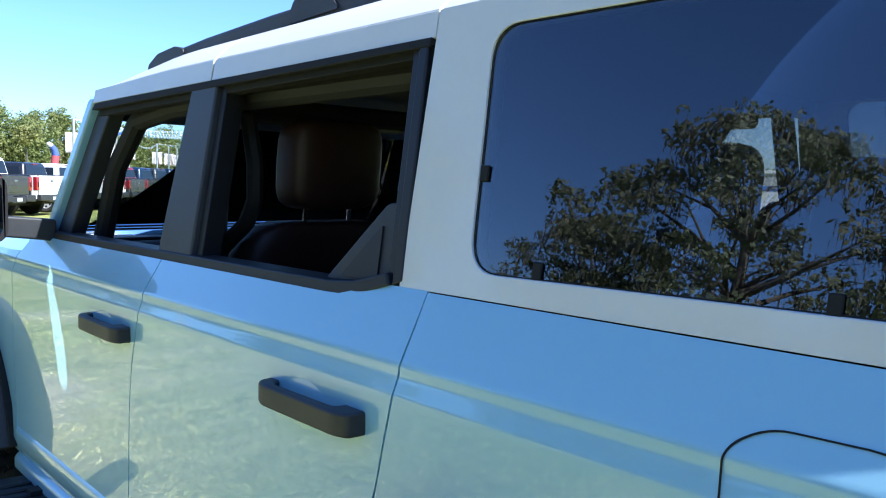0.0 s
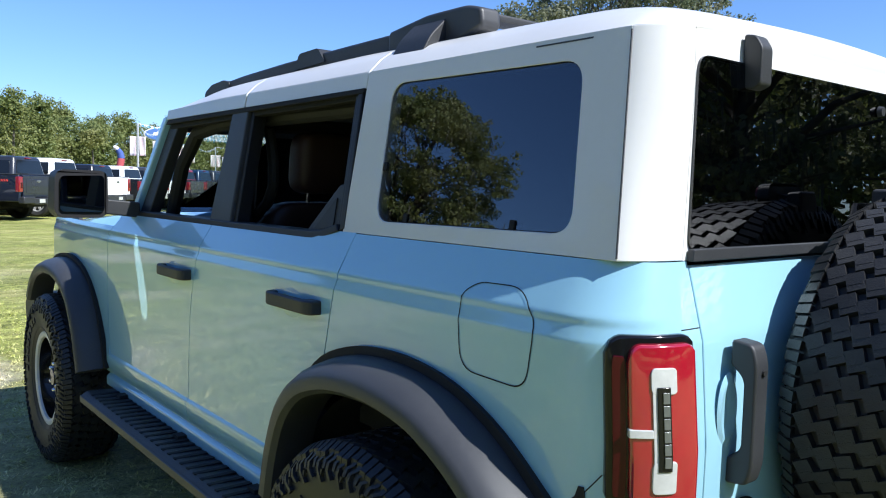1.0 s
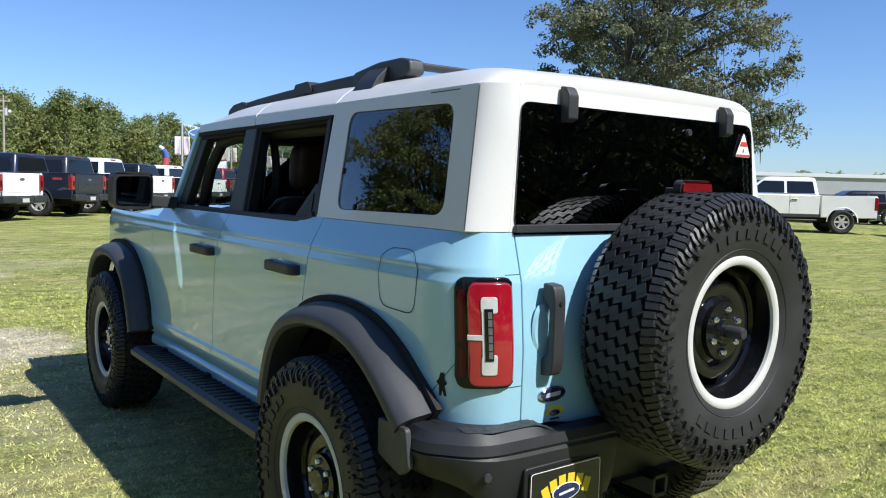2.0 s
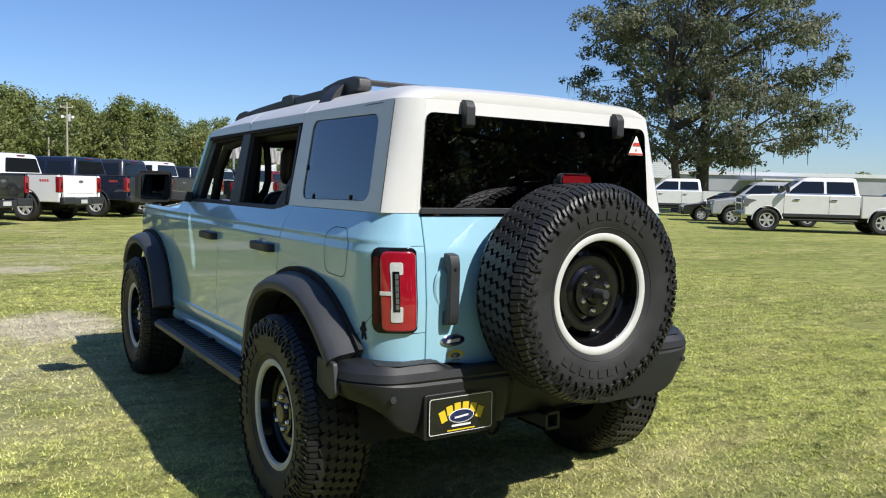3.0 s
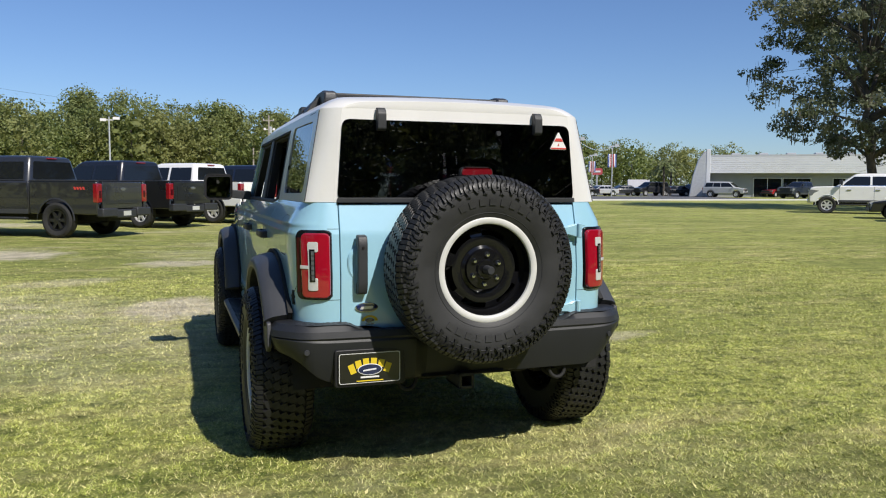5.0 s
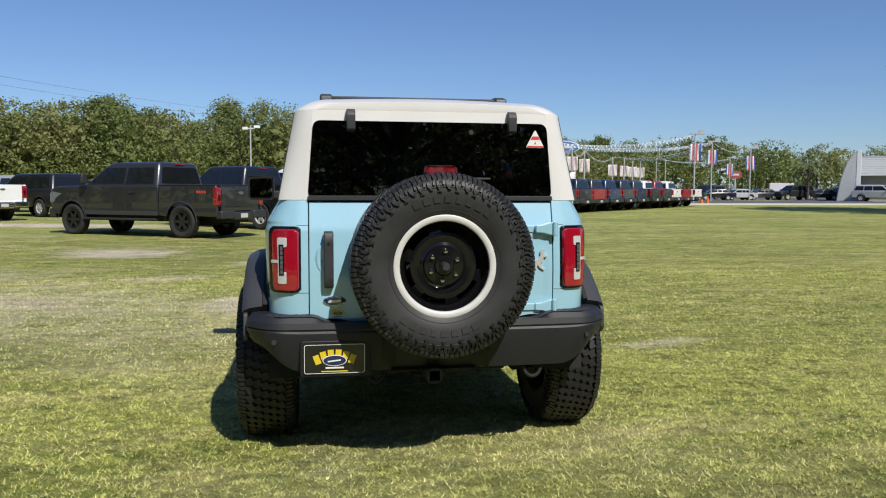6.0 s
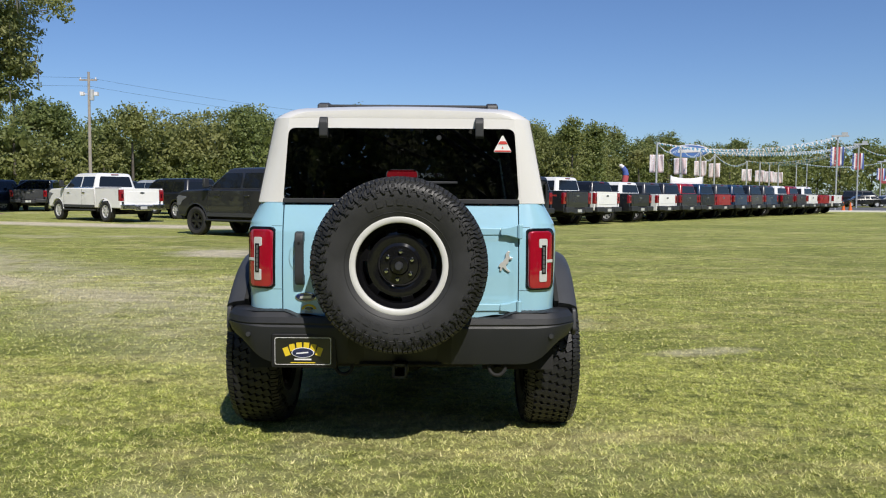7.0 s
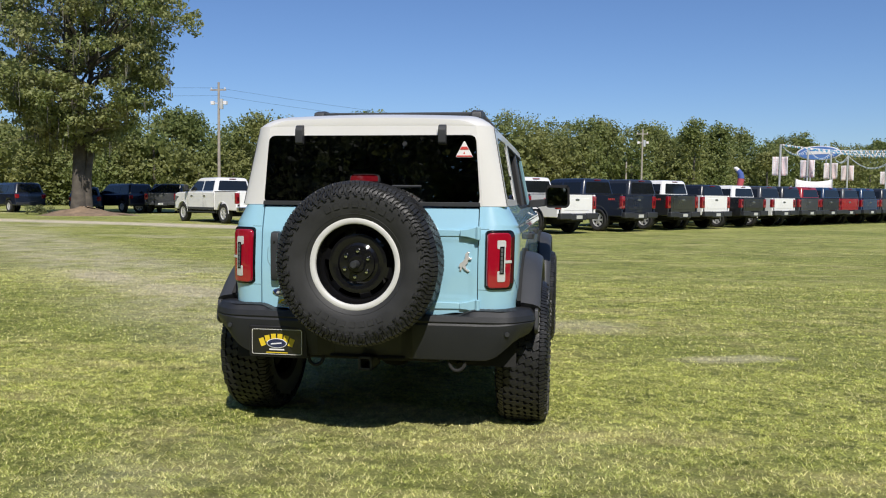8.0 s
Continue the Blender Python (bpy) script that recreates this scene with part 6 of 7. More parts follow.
def wagon(where, heading, body, label, kind="suv", group="", alloy=None):
    """A closed car: a tall sport-utility car, a crossover or a low saloon."""
    x, y = where
    L = {"suv": (3.10, 0.40, 1.93, 1.22, 0.46), "cross": (2.75, 0.36, 1.68, 1.08, 0.40), "saloon": (2.75, 0.33, 1.42, 0.90, 0.32)}[kind]
    wb, r, h, belt, low = L
    t = holder({"suv": "large_suv", "cross": "crossover_car", "saloon": "saloon_car"}[kind], pose(x, y, gz(x, y), 0, 0, heading), label, "car", group)
    yr, yf = -1.0, wb + 0.88
    piece(f"body:{kind}", lambda: prism(arched([(yf, belt - 0.40), (yf - 0.08, belt - 0.14), (yf - 0.9, belt - 0.02), (yr + 0.05, belt + 0.04), (yr, belt - 0.2)], yr, yf, low, [0, wb], r), -0.97, 0.97), body, t, bevel=0.06)
    cf = wb - 0.30
    ra, rb = (0.05, 0.26) if kind != "saloon" else (0.45, 1.05)
    lv = [(belt - 0.05, 0.945, yr + ra, cf + 0.30), (belt + 0.03, 0.925, yr + ra + 0.03, cf + 0.18), (h - 0.13, 0.775, yr + rb, cf - 0.55), (h - 0.05, 0.735, yr + rb + 0.05, cf - 0.68), (h - 0.012, 0.66, yr + rb + 0.13, cf - 0.80), (h, 0.52, yr + rb + 0.30, cf - 0.98)]
    cab = piece(f"roof:{kind}", lambda: greenhouse(lv, 0.16), body, t, name="cabin")
    piece(f"rear_window:{kind}", lambda: end_glass(lv, 2, 0.76, 0.64, belt + 0.08, h - 0.16), M_VGLASS, cab, name="window")
    piece(f"windscreen:{kind}", lambda: end_glass(lv, 3, 0.82, 0.68, belt + 0.05, h - 0.14), M_VGLASS, cab, name="window")
    za, zb = belt + 0.06, h - 0.16
    y_a, y_b, y_c, y_d = yr + ra + 0.20, yr + rb + 0.22, cf - 0.62, cf - 0.06
    cuts = [y_b + (y_c - y_b) * q for q in (0.30, 0.64)]
    outlines = ([(y_a, za), (cuts[0] - 0.03, za), (cuts[0] - 0.03, zb), (y_b - 0.03, zb)], [(cuts[0] + 0.03, za), (cuts[1] - 0.03, za), (cuts[1] - 0.03, zb), (cuts[0] + 0.03, zb)], [(cuts[1] + 0.03, za), (y_d, za), (y_c, zb), (cuts[1] + 0.03, zb)])
    for sx in (-1, 1):
        for i, line in enumerate(outlines):
            piece(f"side_window:{kind}{sx}{i}", lambda: side_glass(lv, line, sx), M_VGLASS, cab, name="window")
        piece(f"tail_light:{kind}{sx}", lambda: block(sx * 0.83 - 0.13, sx * 0.83 + 0.13, yr - 0.02, yr + 0.12, belt - 0.30, belt - 0.04), M_TAIL, t, name="tail_light", bevel=0.02)
        piece(f"headlight:{kind}{sx}", lambda: block(sx * 0.76 - 0.19, sx * 0.76 + 0.19, yf - 0.25, yf + 0.01, belt - 0.38, belt - 0.20), M_HEAD, t, name="headlight", bevel=0.03)
        piece(f"mirror:{kind}{sx}", lambda: block(sx * 1.04 - 0.09, sx * 1.04 + 0.09, cf - 0.12, cf - 0.02, belt - 0.02, belt + 0.15), body, t, name="door_mirror", bevel=0.03)
        for yy in (0, wb):
            road_wheel(t, sx * 0.83, yy, r, alloy or M_ALLOY, sx)
    piece(f"grille:{kind}", lambda: block(-0.52, 0.52, yf - 0.04, yf + 0.02, belt - 0.48, belt - 0.20), M_PLASTIC, t, name="grille", bevel=0.02)
    piece(f"bumper:{kind}", lambda: join(block(-0.90, 0.90, yf - 0.06, yf + 0.05, low, low + 0.16)), M_PLASTIC, t, name="front_bumper", bevel=0.03)
    piece(f"rear_bumper:{kind}", lambda: join(block(-0.90, 0.90, yr - 0.05, yr + 0.06, low, low + 0.18)), M_PLASTIC, t, name="rear_bumper", bevel=0.03)
    return t


# the long row with its tailgates to the field
ROW_U, ROW_H = Vector((0.695, 0.719)), Vector((-0.719, 0.695))
ROW_0 = Vector((3.14, 25.33))


def in_row(s):
    return ROW_0 + ROW_U * (s + 1.0) + ROW_H * 1.22


ROW = [(-6.63, P_BLACK, "black", 1, 0), (-3.35, P_WHITE, "white", 1, 1), (0.1, P_NAVY, "navy blue", 1, 1), (2.9, P_GREY, "dark grey", 1, 1), (5.2, P_WHITE, "white", 1, 0), (8.05, P_BLACK, "black", 0, 0),
       (10.6, P_WHITE, "white", 0, 0), (12.95, P_MID, "grey", 0, 0), (15.0, P_GREY, "dark grey", 0, 0), (16.9, P_RED, "red", 0, 0), (19.2, P_BLUE, "blue", 0, 0), (21.4, P_MID, "grey", 0, 0),
       (23.6, P_BLUE, "blue", 0, 0), (26.2, P_GREY, "dark grey", 0, 0), (28.5, P_MID, "grey", 0, 0), (30.6, P_WHITE, "white", 0, 0), (32.8, P_RED, "red", 0, 0), (35.6, P_WHITE, "white", 0, 0)]
for s, mat, colour, big, mark in ROW:
    pickup(in_row(s), 46, mat, f"{colour} crew-cab pickup truck parked in a row on grass", bool(big), decal=bool(mark), group="row of pickups")
# second line, nose to nose behind the first
for s, mat, colour in ((14.2, P_RED, "red"), (17.2, P_BLUE, "blue"), (20.2, P_SILVER, "silver"), (23.4, P_BLUE, "blue"), (27.5, P_WHITE, "white"), (33.5, P_WHITE, "white")):
    q = ROW_0 + ROW_U * (s + 1.0) + ROW_H * 13.5
    pickup(q, 226, mat, f"{colour} pickup truck parked behind the first row", False, group="row of pickups")
# the dark grey pickup that stands before the row
pickup((-3.62, 18.24), 57, P_GREY, "dark grey crew-cab pickup with black wheels on grass", True, M_ALLOYBLACK, True)
# left: white pickup, black sport-utility car and dark vehicles under the oak
pickup((-13.5, 28.95), 52, P_WHITE, "white crew-cab pickup with chrome bumper on grass", True, chrome=True)
wagon((-11.9, 32.9), 50, P_BLACK, "black sport-utility car parked on grass", "suv")
wagon((-15.5, 40.0), 50, P_SILVER, "white sport-utility car parked behind the pickup", "suv")
for px, py, hd, mat, colour, what in ((-38.0, 39.0, 40, P_MID, "grey", 0), (-34.0, 41.5, 60, P_NAVY, "dark blue", 1), (-30.2, 42.5, 30, P_BLUE, "dark blue", 2), (-27.6, 44.0, 60, P_NAVY, "dark blue", 1),
                                      (-25.3, 43.6, 20, P_MID, "grey", 0), (-23.6, 45.2, 100, P_BLACK, "black", 0), (-20.6, 45.6, 60, P_BLACK, "black", 1), (-19.0, 48.0, 60, P_NAVY, "dark blue", 1)):
    if what == 0:
        pickup((px, py), hd, mat, f"{colour} pickup truck parked in the shade", False, group="vehicles by the wood")
    else:
        wagon((px, py), hd, mat, f"{colour} car parked in the shade by trees", "suv" if what == 1 else "cross", "vehicles by the wood")
# right: vehicles parked before the building
hv = Vector((-0.719, 0.695))
pickup(Vector((24.24 + 0.6, 15.12 + 0.6)) - hv * 4.06, 46, P_WHITE, "white crew-cab pickup with chrome wheels on grass", True, chrome=True)
wagon(Vector((27.09 + 0.6, 18.83 + 0.6)) - hv * 3.10, 46, P_SILVER, "silver sport-utility car parked on grass", "suv")
wagon(Vector((28.9, 22.4)) - hv * 3.0, 46, P_BLACK, "low dark red saloon car parked on grass", "saloon")
pickup(Vector((31.1 + 0.6, 27.94 + 0.6)) - hv * 4.06, 46, P_WHITE, "white and grey heavy pickup truck on grass", True, chrome=True)
pickup((34.6, 11.0), 226, P_RED, "red pickup truck parked behind the white one", False)
pickup((31.5, 7.0), 46, P_NAVY, "dark blue pickup truck parked on grass", False)
wagon((38.5, 16.0), 46, P_BLACK, "black crossover parked on grass", "cross")
# far lot
for i, (px, py, mat, colour, kd) in enumerate(((49.5, 90.5, P_BLACK, "black", "suv"), (53.0, 95.0, P_GREY, "grey", "cross"), (50.0, 86.0, P_BLACK, "black", "saloon"), (54.0, 88.0, P_SILVER, "silver", "saloon"), (58.0, 89.0, P_GREY, "grey", "saloon"),
                                               (62.0, 88.0, P_GREY, "dark grey", "suv"), (66.0, 88.0, P_BLACK, "black", "saloon"), (70.0, 90.0, P_BLACK, "black", "cross"), (72.5, 77.0, P_RED, "red", "cross"))):
    wagon((px, py), (250, 100, 80, 95, 85, 95, 70, 100, 110)[i], mat, f"{colour} car on the far parking lot", kd, "cars on the far lot")
pickup((69.0, 68.2), 100, P_NAVY, "dark blue pickup before the building", False, group="cars on the far lot")
wagon((62.3, 77.2), 215, P_SILVER, "silver sport-utility car before the building", "suv", "cars on the far lot")

# ---- trees ----
def leaf_material(name, dark, light, yellow, scale):
    m = bpy.data.materials.new(name)
    m.use_nodes = True
    nt = m.node_tree
    N, K = nt.nodes.new, nt.links.new
    p = nt.nodes["Principled BSDF"]
    geo, tc, ns = N("ShaderNodeNewGeometry"), N("ShaderNodeTexCoord"), N("ShaderNodeTexNoise")
    ns.inputs["Scale"].default_value, ns.inputs["Detail"].default_value = scale, 3
    K(tc.outputs["Object"], ns.inputs["Vector"])
    mx = N("ShaderNodeMix")
    mx.data_type = "RGBA"
    mx.inputs[6].default_value, mx.inputs[7].default_value = (*dark, 1), (*light, 1)
    K(geo.outputs["Random Per Island"], mx.inputs[0])
    rg = N("ShaderNodeMapRange")
    rg.inputs["From Min"].default_value, rg.inputs["From Max"].default_value = 0.42, 0.68
    K(ns.outputs["Fac"], rg.inputs["Value"])
    m2 = N("ShaderNodeMix")
    m2.data_type = "RGBA"
    m2.inputs[7].default_value = (*yellow, 1)
    K(rg.outputs[0], m2.inputs[0])
    K(mx.outputs[2], m2.inputs[6])
    K(m2.outputs[2], p.inputs["Base Color"])
    p.inputs["Roughness"].default_value = 0.6
    tr = N("ShaderNodeBsdfTranslucent")
    K(m2.outputs[2], tr.inputs["Color"])
    ms = N("ShaderNodeMixShader")
    ms.inputs[0].default_value = 0.4
    K(p.outputs[0], ms.inputs[1])
    K(tr.outputs[0], ms.inputs[2])
    K(ms.outputs[0], nt.nodes["Material Output"].inputs["Surface"])
    return m


M_OAK = leaf_material("oak_leaves", (0.10, 0.13, 0.05), (0.24, 0.28, 0.105), (0.33, 0.32, 0.16), 0.35)
M_OAKDARK = leaf_material("dark_oak_leaves", (0.065, 0.086, 0.044), (0.20, 0.23, 0.125), (0.24, 0.24, 0.15), 0.35)
M_OAKLIT = leaf_material("bright_oak_leaves", (0.115, 0.15, 0.045), (0.33, 0.37, 0.125), (0.36, 0.36, 0.155), 0.45)
M_MOSS = material("hanging_moss", (0.13, 0.125, 0.095), 0.9, var=0.3, scale=3)
M_BARK = material("oak_bark", (0.095, 0.082, 0.068), 0.9, var=0.45, scale=2.5, bump=0.8, bscale=18)
M_WOOD = leaf_material("woodland_leaves", (0.125, 0.165, 0.05), (0.25, 0.29, 0.088), (0.29, 0.295, 0.105), 0.11)


def leaf_quads(centres, spread, per, size, g, flat=0.75):
    """Small leaf faces scattered round centres."""
    n = len(centres) * per
    c = np.repeat(np.asarray(centres, float), per, 0)
    sp = np.repeat(np.asarray(spread, float), per)[:, None]
    d = g.normal(size=(n, 3))
    d /= np.linalg.norm(d, axis=1)[:, None]
    off = d * (g.random((n, 1)) ** 0.5) * sp
    off[:, 2] *= flat
    p = c + off
    nrm = d * 0.7 + g.normal(size=(n, 3)) * 0.6 + np.array([0, 0, 0.35])
    nrm /= np.linalg.norm(nrm, axis=1)[:, None]
    a = np.cross(nrm, g.normal(size=(n, 3)))
    a /= np.linalg.norm(a, axis=1)[:, None]
    b = np.cross(nrm, a)
    s = size * g.uniform(0.6, 1.35, (n, 1))
    a, b = a * s, b * s * 0.62
    return np.stack([p - a, p - b * 0.9, p + a, p + b * 0.9], 1).reshape(-1, 3)


def spreading_oak(seed, shape_rows, trunks, clumps, leaves, size, leaf, moss=160):
    """Trunk, leaf and moss meshes of an oak whose crown follows rows of (height, radius); trunks are rows of (x, y, radius, height)."""
    g = np.random.default_rng(seed)
    hs, rs = [v[0] for v in shape_rows], [v[1] for v in shape_rows]
    rods, cs, sp = [], [], []
    for tx, ty, tr, th in trunks:
        pts = [(tx * (1 + 0.06 * k) + g.normal() * 0.05 * k, ty * (1 + 0.06 * k) + g.normal() * 0.05 * k, -0.15 + th * k / 8) for k in range(9)]
        rods.append(rod(pts, [tr * (1.25 if k == 0 else 1.0 - 0.085 * k) for k in range(9)], 12, False))
    lobes = [(g.uniform(0, 2 * math.pi), g.uniform(hs[0], hs[-1]), g.uniform(0.82, 1.10)) for _ in range(26)]
    for i in range(clumps):
        z = hs[0] + (hs[-1] - hs[0]) * g.random()
        a = g.uniform(0, 2 * math.pi)
        big = float(np.interp(z, hs, rs))
        near = min(lobes, key=lambda l: abs((l[0] - a + math.pi) % (2 * math.pi) - math.pi) * 3.0 + abs(l[1] - z) * 0.7)
        q = (0.62 + 0.40 * g.random() ** 0.7) if g.random() < 0.72 else math.sqrt(g.random()) * 0.7
        r = big * near[2] * q
        droop = -0.9 * max(0.0, q - 0.75)
        c = np.array([r * math.cos(a), r * math.sin(a), z + droop])
        cs.append(c)
        sp.append(g.uniform(0.65, 1.25) * (1.0 if q > 0.6 else 1.25))
        if i % 4 == 0:
            tx, ty, tr, th = trunks[i // 4 % len(trunks)]
            z0 = max(hs[0] * 0.9, min(th * 0.92, z - 0.45 * r - 0.4))
            k = 8 * z0 / th
            p0 = np.array([tx * (1 + 0.06 * k), ty * (1 + 0.06 * k), z0])
            mid1, mid2 = p0 * 0.62 + c * 0.38 + np.array([0, 0, 0.25 * r * 0.3]), p0 * 0.25 + c * 0.75 + np.array([0, 0, 0.15 * r * 0.3])
            rods.append(rod([p0, mid1 + g.normal(size=3) * 0.2, mid2 + g.normal(size=3) * 0.25, c], [0.05 + 0.016 * r, 0.04 + 0.010 * r, 0.035, 0.015], 6, False))
            for _ in range(3):
                rods.append(rod([mid2, mid2 + g.normal(size=3) * np.array([0.5, 0.5, 0.3]), mid2 + g.normal(size=3) * np.array([1.1, 1.1, 0.6])], [0.028, 0.018, 0.008], 4, False))
    cs, sp = np.array(cs), np.array(sp)
    # twigs of leaves that break up the edge of every clump
    pick = g.integers(0, len(cs), 3 * len(cs))
    d = g.normal(size=(len(pick), 3))
    d /= np.linalg.norm(d, axis=1)[:, None]
    fringe = cs[pick] + d * sp[pick][:, None] * np.array([1.25, 1.25, 0.75])
    lf = np.concatenate([leaf_quads(cs, sp, leaves, size, g, 0.55), leaf_quads(fringe, np.full(len(fringe), 0.42), leaves // 6, size, g, 0.7)])
    pk = cs[g.integers(0, len(cs), moss)]
    k = len(pk) * 6
    c = np.repeat(pk, 6, 0) + g.normal(size=(k, 3)) * np.array([0.5, 0.5, 0.3])
    a = g.uniform(0, 2 * np.pi, k)
    w = np.stack([np.cos(a), np.sin(a), np.zeros(k)], 1) * g.uniform(0.02, 0.05, (k, 1))
    dn = np.stack([g.normal(size=k) * 0.05, g.normal(size=k) * 0.05, -g.uniform(0.3, 1.0, k)], 1)
    ms = np.stack([c - w, c + w, c + w * 0.4 + dn, c - w * 0.4 + dn], 1).reshape(-1, 3)
    return join(*rods), quads_mesh("crown", lf, leaf), quads_mesh("moss", ms, M_MOSS)


def oak(parts, x, y, turn, label, s=1.0, trunks=()):
    t = holder("oak_tree", pose(x, y, gz(x, y), 0, 0, turn) @ Matrix.Scale(s, 4), label, "tree", "oak trees")
    for nm, data in (("trunk", parts[0]), ("crown", parts[1]), ("moss", parts[2])):
        ob = new(nm, data)
        ob.parent = t
        if nm != "trunk":
            ob["kind"] = "stuff"
    return t


def with_trunk(parts):
    ob = shape("trunk", parts[0], M_BARK, angle=60)
    me = ob.data
    bpy.data.objects.remove(ob)
    return me, parts[1], parts[2]


OAK_A = with_trunk(spreading_oak(11, [(3.4, 2.6), (4.3, 6.2), (5.5, 7.9), (8.0, 7.6), (10.5, 8.1), (13.5, 7.4), (16.0, 5.0), (18.0, 1.5)], [(0.25, 0.2, 0.46, 15.0), (-1.35, 1.2, 0.32, 9.0)], 330, 165, 0.115, M_OAKDARK, 240))
OAK_B = with_trunk(spreading_oak(27, [(4.4, 1.6), (6.0, 3.4), (8.0, 5.0), (10.5, 4.8), (12.5, 6.4), (14.5, 5.6), (16.0, 4.0), (17.5, 1.2)], [(0.0, 0.0, 0.44, 14.0), (0.40, 0.2, 0.30, 10.0)], 260, 190, 0.115, M_OAKLIT, 220))
OAK_C = with_trunk(spreading_oak(31, [(2.6, 5.0), (4.0, 7.5), (7.0, 9.5), (11.0, 9.0), (14.0, 7.0), (16.5, 4.0), (18.0, 1.2)], [(0.0, 0.0, 0.55, 13.0)], 210, 62, 0.16, M_OAKDARK, 420))
oak(OAK_A, 40.3, 31.2, 20, "tall spreading oak with grey moss and a dark trunk")
oak(OAK_B, -27.7, 38.0, 0, "old oak with a thick pale trunk and hanging moss")
# oaks beside and behind the way, which the car's glass mirrors
for x, y, tn, sc, kd in ((-29, 14, 40, 0.86, 0), (-35, 3, 100, 0.92, 1), (-33, -9, 200, 0.90, 0), (-31, 22, 130, 0.64, 0), (24, -15, 90, 1.0, 0), (32, -9, 30, 0.95, 1), (20, -21, 220, 1.0, 1), (-12, -26, 70, 1.05, 1), (3, -33, 10, 1.0, 0), (13, -29, 260, 0.9, 1)):
    oak(OAK_C, x, y, tn, "moss-hung oak at the edge of the field", sc)


def woodland(name, spec, seed, label, leaf=0.19, per=26):
    """A belt of trees as one mesh: spec rows are azimuth from, to, distance from, to, height, count."""
    g = np.random.default_rng(seed)
    all_leaves, rods = [], []
    for a0, a1, d0, d1, h0, n in spec:
        for i in range(n):
            t = (i + g.uniform(-0.4, 0.4)) / n
            az = radians(a0 + (a1 - a0) * t)
            d = d0 + (d1 - d0) * t + g.uniform(-5, 9)
            x, y = d * math.sin(az), d * math.cos(az)
            z = gz(x, y)
            h = h0 * g.uniform(0.84, 1.06)
            r = h * g.uniform(0.28, 0.40)
            pine = h0 > 9 and g.random() < 0.22
            k = 62 if not pine else 34
            v = g.normal(size=(k, 3))
            v /= np.linalg.norm(v, axis=1)[:, None]
            v *= g.uniform(0.80, 1.0, (k, 1))
            if pine:
                h *= 1.10
                mid, ext = np.array([x, y, z + h * 0.80]), np.array([r * 0.55, r * 0.55, h * 0.18])
            else:
                mid, ext = np.array([x, y, z + h * 0.50]), np.array([r, r, h * 0.49])
            # most of the foliage on the side towards the field
            face = np.array([-math.sin(az), -math.cos(az), 0.25])
            v = np.where((v @ face < -0.25)[:, None], -v, v)
            near = d0 < 160
            all_leaves.append(leaf_quads(mid + v * ext, g.uniform(0.6, 1.0, k) * r * 0.30, per if near else per // 2, leaf if near else leaf * 1.4, g, 0.85))
            # denser foliage within, through which no sky shows
            u = g.normal(size=(260, 3))
            u /= np.linalg.norm(u, axis=1)[:, None]
            all_leaves.append(leaf_quads(mid + u * ext * g.uniform(0.35, 0.70, (260, 1)), np.full(260, 0.2), 1, 0.09 * r + 0.12, g, 0.9))
            rods.append(rod([(x, y, z - 0.2), (x + g.uniform(-0.3, 0.3), y, z + h * 0.6)], [0.22, 0.12], 5, False))
            # undergrowth at the foot
            m = 10
            c = np.stack([x + g.uniform(-4, 4, m), y + g.uniform(-3, 3, m), z + g.uniform(0.4, 2.6, m)], 1)
            all_leaves.append(leaf_quads(c, g.uniform(0.9, 1.6, m), per, leaf, g, 0.9))
    ob = new(name, quads_mesh(name, np.concatenate(all_leaves), M_WOOD))
    tagged(ob, label, "woods", kind="stuff")
    tr = shape("tree_trunks", join(*rods), M_BARK)
    tagged(tr, "thin grey trunks at the edge of the wood", "trunks", kind="stuff")


woodland("woodland", [(-62, -30, 78, 86, 8.5, 30), (-62, -20, 92, 100, 9.5, 30), (-34, -8, 92, 100, 11.0, 30), (-16, -7, 104, 110, 11.2, 12), (-7, 3, 108, 114, 13.6, 14), (2, 12, 110, 118, 11.6, 14), (-18, 16, 112, 130, 9.6, 30), (-62, -16, 84, 96, 7.4, 26), (-20, 20, 116, 150, 12.0, 34), (8, 24, 122, 158, 11.3, 24), (20, 40, 165, 225, 13.0, 26), (18, 44, 185, 245, 11.0, 26), (40, 72, 215, 235, 7.5, 34), (70, 100, 190, 170, 7.5, 24)], 3, "mixed green woodland along the edge of the field")
woodland("far_woodland", [(98, 150, 78, 62, 17.0, 24), (150, 215, 62, 58, 17.0, 30), (215, 298, 62, 76, 13.0, 28)], 9, "mixed green woodland behind the field", 0.5, 14)

# a low mound of leaf litter round the foot of the old oak
mound = shape("mound", sheet(lambda u, v: ((0.15 + 3.2 * v) * math.cos(2 * math.pi * u) * (1 + 0.12 * math.sin(5 * u * math.pi * 2)), (0.15 + 2.4 * v) * math.sin(2 * math.pi * u), 0.55 * (1 - v) ** 1.3 - 0.06 + 0.05 * math.sin(17 * u + 9 * v)), 36, 8), material("leaf_litter", (0.24, 0.17, 0.11), 0.95, var=0.4, scale=3, bump=0.8, bscale=12))
mound.matrix_world = pose(-27.0, 37.4, gz(0, 37.4))
tagged(mound, "low brown mound of leaf litter round an oak trunk", "mound")
gsh = np.random.default_rng(77)
shrub_leaves = leaf_quads(np.stack([gsh.normal(size=24) * 0.7, gsh.normal(size=24) * 0.5, gsh.uniform(0.2, 1.0, 24)], 1), np.full(24, 0.4), 40, 0.10, gsh)
shrub = new("shrub", quads_mesh("shrub", shrub_leaves, M_OAK))
